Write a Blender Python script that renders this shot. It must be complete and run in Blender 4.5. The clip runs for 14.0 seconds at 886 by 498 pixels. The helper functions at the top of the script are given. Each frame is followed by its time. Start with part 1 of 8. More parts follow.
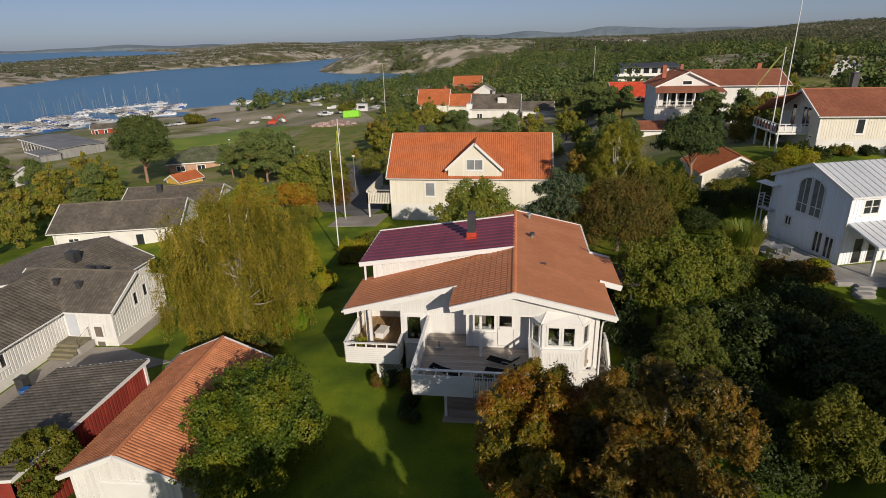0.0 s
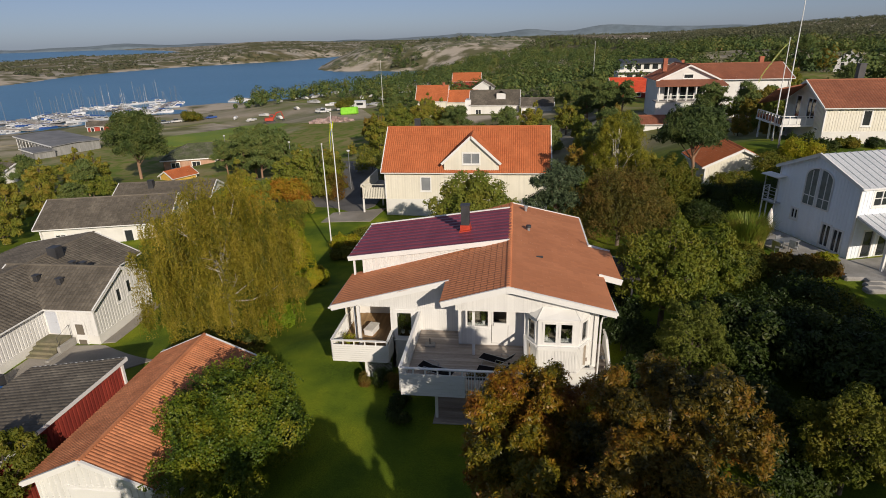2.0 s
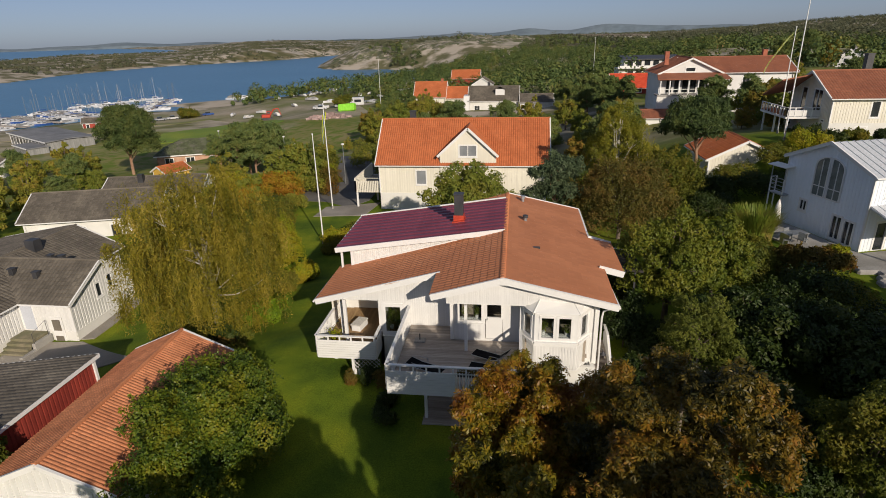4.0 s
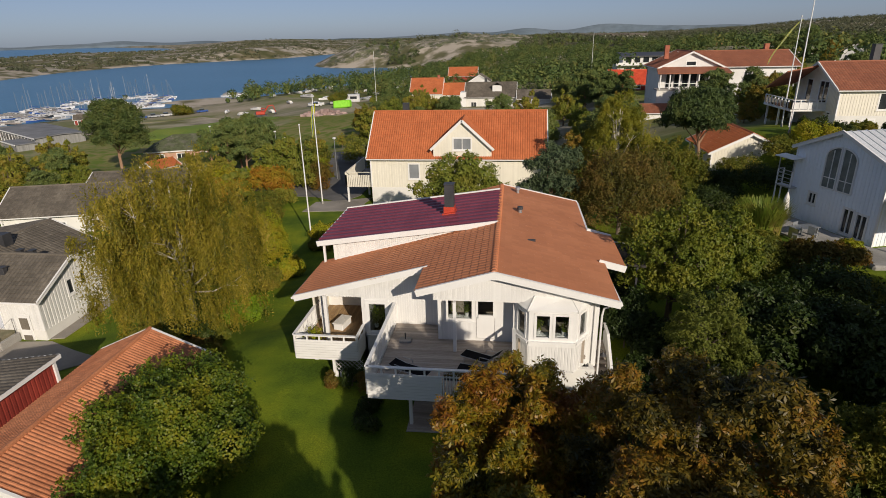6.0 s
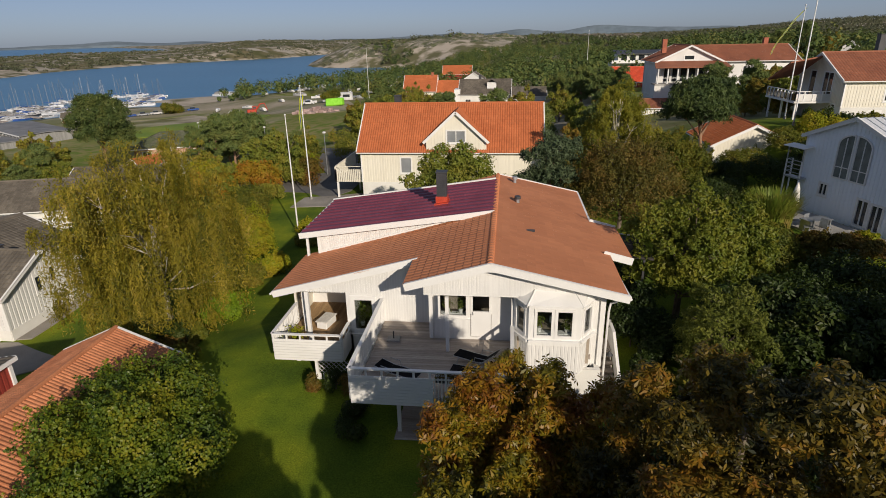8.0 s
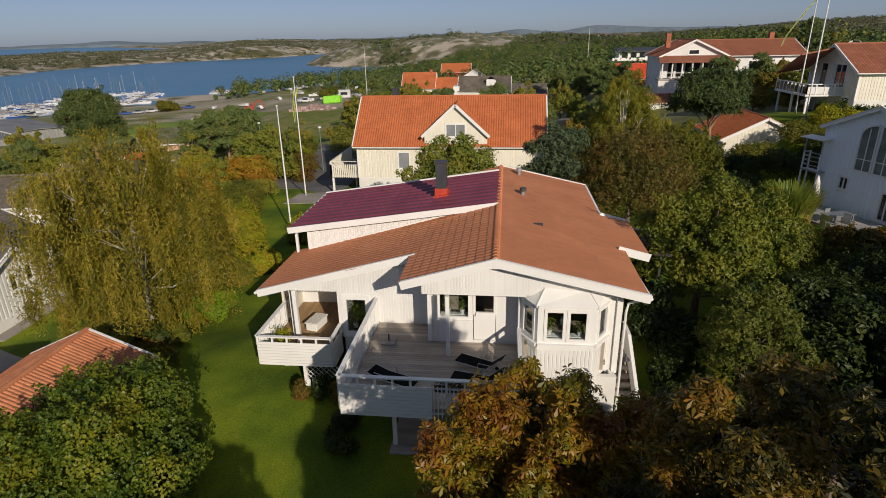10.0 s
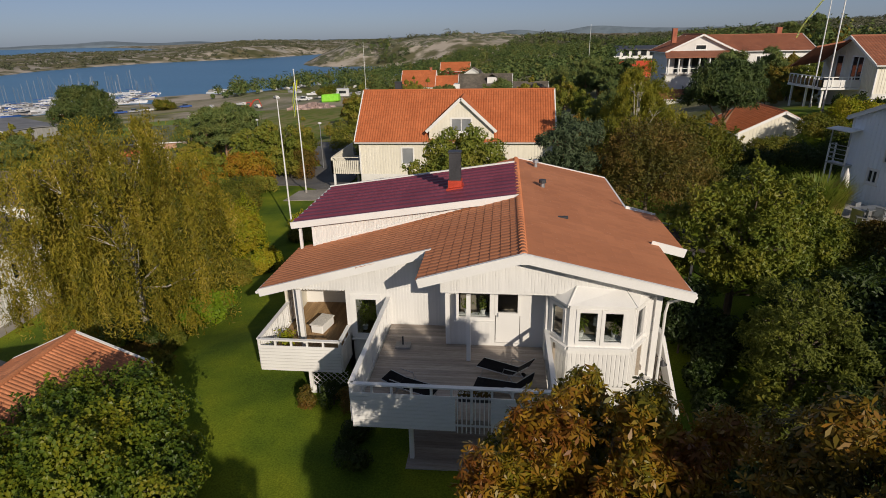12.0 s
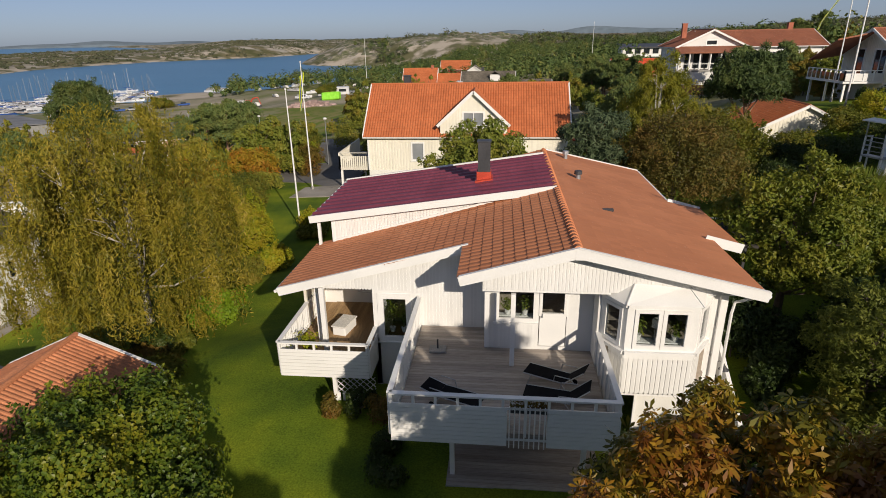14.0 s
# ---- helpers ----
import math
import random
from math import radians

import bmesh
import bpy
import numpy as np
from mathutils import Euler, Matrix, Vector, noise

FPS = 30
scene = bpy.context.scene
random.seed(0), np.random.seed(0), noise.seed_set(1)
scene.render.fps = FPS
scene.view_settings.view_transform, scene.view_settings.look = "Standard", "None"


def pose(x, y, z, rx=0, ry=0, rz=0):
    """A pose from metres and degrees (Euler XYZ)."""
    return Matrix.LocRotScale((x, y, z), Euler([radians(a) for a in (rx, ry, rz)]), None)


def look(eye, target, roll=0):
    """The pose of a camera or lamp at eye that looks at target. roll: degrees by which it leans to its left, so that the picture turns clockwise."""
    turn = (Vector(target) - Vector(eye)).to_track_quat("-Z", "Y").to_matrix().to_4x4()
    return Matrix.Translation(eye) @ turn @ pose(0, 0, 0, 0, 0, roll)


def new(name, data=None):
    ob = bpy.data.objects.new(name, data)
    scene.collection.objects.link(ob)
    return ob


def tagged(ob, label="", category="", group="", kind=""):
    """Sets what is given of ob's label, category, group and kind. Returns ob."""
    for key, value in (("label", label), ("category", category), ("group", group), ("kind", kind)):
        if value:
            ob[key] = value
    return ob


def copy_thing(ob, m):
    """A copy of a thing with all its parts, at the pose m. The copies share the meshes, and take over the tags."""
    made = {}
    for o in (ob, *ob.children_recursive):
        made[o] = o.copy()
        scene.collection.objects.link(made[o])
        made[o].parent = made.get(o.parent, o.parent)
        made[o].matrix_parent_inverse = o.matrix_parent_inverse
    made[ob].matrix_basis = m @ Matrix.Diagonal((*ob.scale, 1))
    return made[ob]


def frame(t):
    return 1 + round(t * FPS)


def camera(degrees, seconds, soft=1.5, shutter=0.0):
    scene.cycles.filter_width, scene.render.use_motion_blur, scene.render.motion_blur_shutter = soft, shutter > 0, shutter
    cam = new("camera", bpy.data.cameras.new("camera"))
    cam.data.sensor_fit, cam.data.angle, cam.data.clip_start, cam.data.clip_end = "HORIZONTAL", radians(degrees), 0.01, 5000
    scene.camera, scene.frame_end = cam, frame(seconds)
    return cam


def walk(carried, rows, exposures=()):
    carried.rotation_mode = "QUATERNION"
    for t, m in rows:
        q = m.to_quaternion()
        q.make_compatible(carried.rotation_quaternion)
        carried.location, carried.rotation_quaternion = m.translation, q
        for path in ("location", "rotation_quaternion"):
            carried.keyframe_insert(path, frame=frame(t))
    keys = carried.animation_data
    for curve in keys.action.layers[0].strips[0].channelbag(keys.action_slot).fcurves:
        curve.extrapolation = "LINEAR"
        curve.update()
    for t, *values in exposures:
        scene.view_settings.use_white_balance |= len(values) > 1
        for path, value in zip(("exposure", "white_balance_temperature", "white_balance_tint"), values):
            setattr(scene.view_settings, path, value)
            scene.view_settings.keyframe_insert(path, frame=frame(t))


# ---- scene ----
cam = camera(76.3, 14.0, soft=0.9)
PATH = [
    (0, (0.487, 0.226, 19.279), (0.241, 2.083, 18.577), -1.4),
    (0.5, (0.593, 0.575, 19.094), (0.346, 2.43, 18.39), -1.5),
    (1, (0.653, 0.909, 18.853), (0.405, 2.764, 18.147), -1.5),
    (1.5, (0.682, 1.253, 18.589), (0.434, 3.109, 17.886), -1.5),
    (2, (0.799, 1.637, 18.392), (0.552, 3.492, 17.686), -1.5),
    (2.5, (0.802, 1.986, 18.189), (0.556, 3.84, 17.481), -1.4),
    (3, (0.845, 2.356, 17.886), (0.597, 4.21, 17.178), -1.5),
    (5.5, (1.276, 4.669, 16.425), (1.034, 6.524, 15.718), -1.3),
    (6, (1.278, 5.154, 16.161), (1.039, 7.009, 15.452), -1.3),
    (6.5, (1.263, 5.612, 15.848), (1.028, 7.468, 15.141), -1.2),
    (7, (1.224, 6.075, 15.561), (0.996, 7.931, 14.853), -1.3),
    (7.5, (1.209, 6.56, 15.265), (0.984, 8.417, 14.558), -1.3),
    (8, (1.157, 7.06, 14.952), (0.937, 8.918, 14.246), -1.2),
    (10.5, (0.693, 9.36, 13.814), (0.48, 11.219, 13.108), -1.1),
    (11, (0.455, 9.733, 13.625), (0.246, 11.592, 12.918), -1.1),
    (11.5, (0.211, 10.134, 13.419), (0.005, 11.994, 12.712), -1.1),
    (12, (-0.096, 10.512, 13.173), (-0.302, 12.372, 12.469), -1.1),
    (12.5, (-0.474, 10.879, 12.964), (-0.678, 12.74, 12.261), -1.1),
    (13, (-0.871, 11.275, 12.775), (-1.072, 13.136, 12.07), -1.1),
    (13.5, (-1.23, 11.626, 12.575), (-1.43, 13.488, 11.872), -1.1),
    (14, (-1.642, 11.931, 12.416), (-1.838, 13.793, 11.712), -1.0),
]
walk(cam, [(t, look(eye, target, roll)) for t, eye, target, roll in PATH], exposures=((0, 0.0), (7.5, -0.02), (10.5, -0.07), (12.5, -0.13), (14, 0.12)))

# ---- light ----
SUN = Vector((1.74, -3.07, 1.50)).normalized()
world = bpy.data.worlds.new("sky")
scene.world = world
world.use_nodes = True
wn = world.node_tree.nodes
sky = wn.new("ShaderNodeTexSky")
sky.sky_type, sky.sun_disc = "NISHITA", False
sky.sun_elevation, sky.sun_rotation = math.asin(SUN.z), math.atan2(SUN.x, SUN.y)
sky.altitude, sky.air_density, sky.dust_density, sky.ozone_density = 400, 0.62, 0.9, 2.5
haze = wn.new("ShaderNodeVectorMath")
# the even white of light scattered many times in moist air lies over the clear sky's blue
haze.operation = "MULTIPLY_ADD"
haze.inputs[1].default_value = (0.70, 0.65, 0.71)
haze.inputs[2].default_value = (1.42, 1.70, 2.16)
world.node_tree.links.new(sky.outputs[0], haze.inputs[0])
world.node_tree.links.new(haze.outputs[0], wn["Background"].inputs[0])
wn["Background"].inputs[1].default_value = 0.065
sun = new("sun", bpy.data.lights.new("sun", "SUN"))
sun.data.energy, sun.data.angle, sun.data.color = 4.2, radians(0.6), (1.0, 0.875, 0.72)
sun.matrix_world = look(SUN * 60, (0, 0, 0))


# ---- materials ----
def shade(name, low, high, scale=0.6, fine=14.0, rough=0.7, bump=0.25, depth=0.02, metal=0.0, vary=0.0, stretch=(1, 1, 1), spec=0.5, third=None, coat=0.0, grit=0.33):
    """A surface that runs from one colour to another in large patches, with fine grain, relief and a shift from piece to piece."""
    m = bpy.data.materials.new(name)
    m.use_nodes = True
    n, link = m.node_tree.nodes, m.node_tree.links.new
    bsdf = n["Principled BSDF"]
    place = n.new("ShaderNodeTexCoord")
    fit = n.new("ShaderNodeMapping")
    fit.inputs["Scale"].default_value = stretch
    link(place.outputs["Object"], fit.inputs[0])
    big, small = n.new("ShaderNodeTexNoise"), n.new("ShaderNodeTexNoise")
    for t, s, d in ((big, scale, 5), (small, fine, 3)):
        t.inputs["Scale"].default_value, t.inputs["Detail"].default_value = s, d
        link(fit.outputs[0], t.inputs[0])
    ramp = n.new("ShaderNodeValToRGB")
    ramp.color_ramp.elements[0].position, ramp.color_ramp.elements[1].position = 0.33, 0.67
    ramp.color_ramp.elements[0].color, ramp.color_ramp.elements[1].color = (*low, 1), (*high, 1)
    if third:
        e = ramp.color_ramp.elements.new(0.5)
        e.color = (*third, 1)
    link(big.outputs[0], ramp.inputs[0])
    grain = n.new("ShaderNodeMapRange")
    grain.inputs["From Min"].default_value, grain.inputs["From Max"].default_value = 0.3, 0.7
    grain.inputs["To Min"].default_value, grain.inputs["To Max"].default_value = 1 - grit * 0.55, 1 + grit * 0.45
    link(small.outputs[0], grain.inputs[0])
    value = grain.outputs[0]
    if vary:
        geo, info = n.new("ShaderNodeNewGeometry"), n.new("ShaderNodeObjectInfo")
        add, frac = n.new("ShaderNodeMath"), n.new("ShaderNodeMath")
        add.operation, frac.operation = "ADD", "FRACT"
        link(geo.outputs["Random Per Island"], add.inputs[0]), link(info.outputs["Random"], add.inputs[1])
        link(add.outputs[0], frac.inputs[0])
        r = n.new("ShaderNodeMapRange")
        r.inputs["To Min"].default_value, r.inputs["To Max"].default_value = 1 - vary, 1 + vary
        link(frac.outputs[0], r.inputs[0])
        mul = n.new("ShaderNodeMath")
        mul.operation = "MULTIPLY"
        link(value, mul.inputs[0]), link(r.outputs[0], mul.inputs[1])
        value = mul.outputs[0]
    mix = n.new("ShaderNodeVectorMath")
    mix.operation = "SCALE"
    link(ramp.outputs[0], mix.inputs[0]), link(value, mix.inputs["Scale"])
    link(mix.outputs[0], bsdf.inputs["Base Color"])
    bsdf.inputs["Roughness"].default_value, bsdf.inputs["Metallic"].default_value = rough, metal
    bsdf.inputs["Specular IOR Level"].default_value = spec
    bsdf.inputs["Coat Weight"].default_value = coat
    bsdf.inputs["Coat Roughness"].default_value = 0.12
    if bump:
        b = n.new("ShaderNodeBump")
        b.inputs["Strength"].default_value, b.inputs["Distance"].default_value = bump, depth
        link(small.outputs[0], b.inputs["Height"]), link(b.outputs[0], bsdf.inputs["Normal"])
    return m


def leafy(name, colours, rough=0.55, through_light=0.36, patchy=0.55, single=0.42, drawn=1.0):
    """Foliage: each leaf takes its own colour of a run, patches of the crown lean to one side of it, and some light passes through."""
    m = bpy.data.materials.new(name)
    m.use_nodes = True
    n, link = m.node_tree.nodes, m.node_tree.links.new
    bsdf = n["Principled BSDF"]
    geo, place, info = n.new("ShaderNodeNewGeometry"), n.new("ShaderNodeTexCoord"), n.new("ShaderNodeObjectInfo")
    patch = n.new("ShaderNodeTexNoise")
    patch.inputs["Scale"].default_value, patch.inputs["Detail"].default_value = patchy, 3
    fit = n.new("ShaderNodeMapping")
    fit.inputs["Scale"].default_value = (1, 1, drawn)
    link(place.outputs["Object"], fit.inputs[0]), link(fit.outputs[0], patch.inputs[0])
    a = n.new("ShaderNodeMath")
    a.operation = "MULTIPLY_ADD"
    a.inputs[1].default_value = 2.0
    a.inputs[2].default_value = -0.76
    link(patch.outputs[0], a.inputs[0])
    b = n.new("ShaderNodeMath")
    b.operation = "MULTIPLY_ADD"
    b.inputs[1].default_value = single
    link(geo.outputs["Random Per Island"], b.inputs[0]), link(a.outputs[0], b.inputs[2])
    c = n.new("ShaderNodeMath")
    c.operation = "MULTIPLY_ADD"
    c.inputs[1].default_value = 0.25
    link(info.outputs["Random"], c.inputs[0]), link(b.outputs[0], c.inputs[2])
    ramp = n.new("ShaderNodeValToRGB")
    el = ramp.color_ramp.elements
    el[0].color, el[1].color = (*colours[0], 1), (*colours[-1], 1)
    for i, col in enumerate(colours[1:-1]):
        e = el.new((i + 1) / (len(colours) - 1))
        e.color = (*col, 1)
    link(c.outputs[0], ramp.inputs[0])
    link(ramp.outputs[0], bsdf.inputs["Base Color"])
    bsdf.inputs["Roughness"].default_value = rough
    bsdf.inputs["Specular IOR Level"].default_value = 0.3
    seep, mix = n.new("ShaderNodeBsdfTranslucent"), n.new("ShaderNodeMixShader")
    link(ramp.outputs[0], seep.inputs[0])
    mix.inputs[0].default_value = through_light
    link(bsdf.outputs[0], mix.inputs[1]), link(seep.outputs[0], mix.inputs[2])
    link(mix.outputs[0], n["Material Output"].inputs[0])
    return m


def glassy(name, tint):
    """A clear pane: it lets light through, and mirrors by its angle."""
    m = bpy.data.materials.new(name)
    m.use_nodes = True
    n, link = m.node_tree.nodes, m.node_tree.links.new
    clear, gloss, mix, edge = n.new("ShaderNodeBsdfTransparent"), n.new("ShaderNodeBsdfGlossy"), n.new("ShaderNodeMixShader"), n.new("ShaderNodeMath")
    slant, steep = n.new("ShaderNodeLayerWeight"), n.new("ShaderNodeMath")
    slant.inputs[0].default_value = 0.5
    steep.operation, edge.operation = "POWER", "MULTIPLY_ADD"
    steep.inputs[1].default_value = 5.0
    edge.inputs[1].default_value, edge.inputs[2].default_value = 0.95, 0.05
    link(slant.outputs["Facing"], steep.inputs[0]), link(steep.outputs[0], edge.inputs[0])
    clear.inputs[0].default_value = (*tint, 1)
    gloss.inputs["Roughness"].default_value = 0.03
    link(edge.outputs[0], mix.inputs[0]), link(clear.outputs[0], mix.inputs[1]), link(gloss.outputs[0], mix.inputs[2])
    link(mix.outputs[0], n["Material Output"].inputs[0])
    return m


WHITE = shade("white painted boards", (0.67, 0.665, 0.645), (0.75, 0.745, 0.725), 0.5, 30, 0.6, 0.05, 0.003, vary=0.05, grit=0.06)
TRIM = shade("white trim paint", (0.745, 0.74, 0.72), (0.80, 0.795, 0.775), 0.8, 25, 0.5, 0.03, 0.002, grit=0.05)
RENDERED = shade("white render", (0.66, 0.65, 0.61), (0.76, 0.75, 0.71), 0.6, 40, 0.85, 0.15, 0.004, grit=0.1)
# white boards; the sky's blue fill on the shaded gable is put into the colour
SKYLITWHITE = shade("white boards blued by painted skylight", (0.82, 0.87, 0.92), (0.86, 0.90, 0.94), 0.5, 30, 0.55, 0.04, 0.003, vary=0.03, grit=0.04)
CREAM = shade("cream boards", (0.70, 0.665, 0.56), (0.77, 0.735, 0.63), 0.5, 30, 0.65, 0.05, 0.003, vary=0.05, grit=0.06)
YELLOW = shade("yellow boards", (0.62, 0.38, 0.07), (0.70, 0.46, 0.11), 0.5, 30, 0.65, 0.1, 0.004)
FALU = shade("red boards", (0.22, 0.028, 0.018), (0.32, 0.045, 0.028), 0.7, 26, 0.75, 0.2, 0.006, vary=0.12)
TERRA = shade("brown-red concrete tiles", (0.46, 0.172, 0.074), (0.54, 0.212, 0.095), 0.5, 22, 0.75, 0.1, 0.004, vary=0.06, grit=0.08)
ORANGE = shade("orange clay tiles", (0.42, 0.118, 0.038), (0.50, 0.150, 0.052), 0.5, 18, 0.75, 0.2, 0.006, vary=0.08, grit=0.15)
SHEDTILE = shade("worn orange tiles", (0.40, 0.145, 0.062), (0.54, 0.215, 0.098), 0.6, 18, 0.75, 0.2, 0.006, vary=0.15)
REDTILE = shade("bright red tiles", (0.50, 0.06, 0.025), (0.62, 0.09, 0.035), 0.5, 18, 0.6, 0.2, 0.006, vary=0.1)
# for the low back roof: near-black colour stands in for its shade
SHADEDROOF = shade("roof sheet darkened as in shade", (0.030, 0.026, 0.024), (0.055, 0.048, 0.044), 0.6, 25, 0.9, 0.1, 0.004, grit=0.3)
DARKTERRA = shade("dark brown-red tiles", (0.24, 0.085, 0.045), (0.31, 0.115, 0.06), 0.5, 20, 0.8, 0.15, 0.005, vary=0.12, grit=0.15)
PALEPANE = shade("pale grey window pane", (0.20, 0.215, 0.23), (0.28, 0.295, 0.31), 0.6, 3, 0.12, 0.0, spec=0.6, grit=0.05)
GREYTILE = shade("grey-brown tiles", (0.100, 0.086, 0.067), (0.165, 0.143, 0.112), 0.4, 16, 0.85, 0.25, 0.008, vary=0.2, third=(0.128, 0.110, 0.087))
PURPLE = shade("wine-red coated sheet", (0.150, 0.034, 0.056), (0.190, 0.045, 0.070), 0.4, 10, 0.32, 0.05, 0.004, vary=0.06, coat=0.25)
METALROOF = shade("pale folded sheet", (0.50, 0.53, 0.56), (0.60, 0.62, 0.65), 0.3, 12, 0.45, 0.05, 0.004)
DARKMETAL = shade("dark grey sheet", (0.035, 0.036, 0.04), (0.06, 0.06, 0.065), 1.0, 20, 0.5, 0.1, 0.004)
FLASHRED = shade("red flashing", (0.42, 0.045, 0.02), (0.52, 0.06, 0.03), 2.0, 20, 0.5, 0.05, 0.003)
DECK = shade("weathered decking", (0.30, 0.255, 0.215), (0.42, 0.37, 0.325), 0.7, 8, 0.8, 0.3, 0.006, vary=0.16, stretch=(0.5, 6, 1))
WARMWOOD = shade("warm decking", (0.28, 0.17, 0.08), (0.38, 0.25, 0.12), 0.7, 8, 0.75, 0.3, 0.006, vary=0.15, stretch=(6, 0.5, 1))
CONCRETE = shade("concrete", (0.26, 0.25, 0.23), (0.38, 0.365, 0.34), 0.7, 18, 0.9, 0.3, 0.006)
ASPHALT = shade("asphalt", (0.105, 0.10, 0.095), (0.17, 0.162, 0.15), 0.25, 40, 0.9, 0.3, 0.006)
PALEDOOR = shade("pale blue-grey door paint", (0.50, 0.53, 0.60), (0.56, 0.59, 0.66), 0.5, 20, 0.5, 0.03, 0.002)
MOSSY = shade("mossy stone", (0.13, 0.13, 0.07), (0.24, 0.21, 0.14), 1.2, 14, 0.95, 0.4, 0.01)
QUAY = shade("gravel with weeds", (0.14, 0.155, 0.045), (0.36, 0.305, 0.225), 0.07, 6, 0.95, 0.4, 0.01, third=(0.235, 0.215, 0.12))
GRAVEL = shade("pale gravel", (0.22, 0.20, 0.17), (0.34, 0.31, 0.27), 0.3, 30, 0.95, 0.4, 0.01)
LAWN = shade("mown lawn", (0.13, 0.21, 0.012), (0.22, 0.27, 0.018), 0.1, 9, 0.9, 0.8, 0.05, third=(0.16, 0.23, 0.014))
ROCK = shade("coastal granite", (0.055, 0.075, 0.025), (0.27, 0.245, 0.205), 0.15, 0.8, 0.95, 0.8, 0.8, third=(0.125, 0.125, 0.07), grit=0.9)
FELT = shade("grey roofing felt", (0.15, 0.155, 0.165), (0.23, 0.235, 0.245), 0.25, 12, 0.85, 0.1, 0.004)
GREYBOARD = shade("weathered grey boards", (0.20, 0.20, 0.195), (0.30, 0.30, 0.29), 0.6, 12, 0.85, 0.2, 0.006, stretch=(4, 4, 0.4))
MOSSTILE = shade("mossy grey tiles", (0.075, 0.085, 0.045), (0.135, 0.13, 0.10), 0.5, 14, 0.9, 0.25, 0.008, vary=0.2, third=(0.09, 0.105, 0.05))
GLASS = glassy("window glass", (0.90, 0.92, 0.92))
DARKROOM = shade("dim room wall", (0.30, 0.255, 0.20), (0.38, 0.32, 0.26), 0.8, 12, 0.8, 0.05, 0.003)
# arched panes: the pale greenish reflection is painted into the base colour
REFLECTGLASS = shade("glass with pale reflection in its colour", (0.13, 0.155, 0.15), (0.22, 0.25, 0.24), 0.7, 2, 0.06, 0.0, spec=0.8)
DARKGLASS = shade("dim window glass", (0.02, 0.024, 0.028), (0.04, 0.045, 0.05), 0.3, 2, 0.06, 0.0, spec=0.8)
BLACKMESH = shade("black sling fabric", (0.008, 0.008, 0.009), (0.014, 0.014, 0.016), 2, 60, 0.95, 0.2, 0.002, spec=0.1)
ALU = shade("brushed aluminium", (0.45, 0.46, 0.47), (0.58, 0.59, 0.60), 2, 60, 0.38, 0.05, 0.001, metal=0.9)
STEEL = shade("galvanised steel", (0.36, 0.38, 0.40), (0.48, 0.50, 0.52), 1.5, 30, 0.45, 0.08, 0.002, metal=0.7)
POLEWHITE = shade("white pole paint", (0.74, 0.74, 0.73), (0.82, 0.82, 0.81), 0.4, 8, 0.35, 0.0)
BLUEPLASTIC = shade("blue plastic", (0.02, 0.10, 0.32), (0.03, 0.14, 0.40), 1.5, 20, 0.4, 0.05, 0.002)
BLUEPAINT = shade("blue painted wood", (0.06, 0.11, 0.24), (0.09, 0.15, 0.30), 1.5, 20, 0.6, 0.05, 0.002)
LIME = shade("lime green tarpaulin", (0.22, 0.62, 0.03), (0.30, 0.72, 0.06), 1.0, 12, 0.5, 0.2, 0.01)
GELCOAT = shade("white gelcoat", (0.52, 0.53, 0.55), (0.68, 0.68, 0.68), 0.5, 8, 0.3, 0.0, vary=0.2)
BARK = shade("bark", (0.10, 0.075, 0.055), (0.19, 0.15, 0.115), 1.5, 14, 0.95, 0.6, 0.03, stretch=(1, 1, 0.3))
PINEBARK = shade("pine bark", (0.24, 0.14, 0.085), (0.36, 0.23, 0.15), 1.2, 12, 0.95, 0.6, 0.03, stretch=(1, 1, 0.3))
BIRCHBARK = shade("birch bark", (0.30, 0.27, 0.23), (0.62, 0.58, 0.52), 2.5, 16, 0.8, 0.3, 0.01, stretch=(1, 1, 2.5))
BRICK = shade("red brick chimney", (0.30, 0.09, 0.05), (0.42, 0.14, 0.08), 1.2, 16, 0.85, 0.3, 0.01)
PINKBRICK = shade("pale brick wall", (0.42, 0.24, 0.16), (0.54, 0.34, 0.24), 1.0, 14, 0.85, 0.3, 0.01)
YELLOWCLOTH = shade("yellow pennant cloth", (0.70, 0.74, 0.03), (0.80, 0.82, 0.05), 1.0, 12, 0.7, 0.1, 0.004)
BLUECLOTH = shade("blue pennant cloth", (0.02, 0.07, 0.26), (0.03, 0.09, 0.32), 1.0, 12, 0.7, 0.1, 0.004)
LINEN = shade("pale canvas", (0.62, 0.60, 0.56), (0.74, 0.72, 0.67), 1.5, 20, 0.85, 0.2, 0.006)
RUBBLE = shade("pink rubble", (0.32, 0.22, 0.20), (0.48, 0.36, 0.33), 0.5, 4, 0.9, 0.5, 0.05, vary=0.3)

CHESTNUT = leafy("chestnut leaves turning", [(0.026, 0.034, 0.009), (0.071, 0.074, 0.009), (0.194, 0.163, 0.012), (0.284, 0.159, 0.014), (0.181, 0.065, 0.011)], 0.42, 0.26, 0.8, 0.36)
RUSTCHESTNUT = leafy("chestnut leaves gone brown", [(0.020, 0.026, 0.008), (0.060, 0.052, 0.010), (0.165, 0.115, 0.012), (0.240, 0.118, 0.014), (0.160, 0.048, 0.012)], 0.45, 0.22, 0.8, 0.36)
MAPLE = leafy("green maple leaves", [(0.026, 0.052, 0.009), (0.056, 0.098, 0.012), (0.100, 0.148, 0.014), (0.180, 0.205, 0.016), (0.250, 0.230, 0.018)], 0.45, 0.30, 0.55)
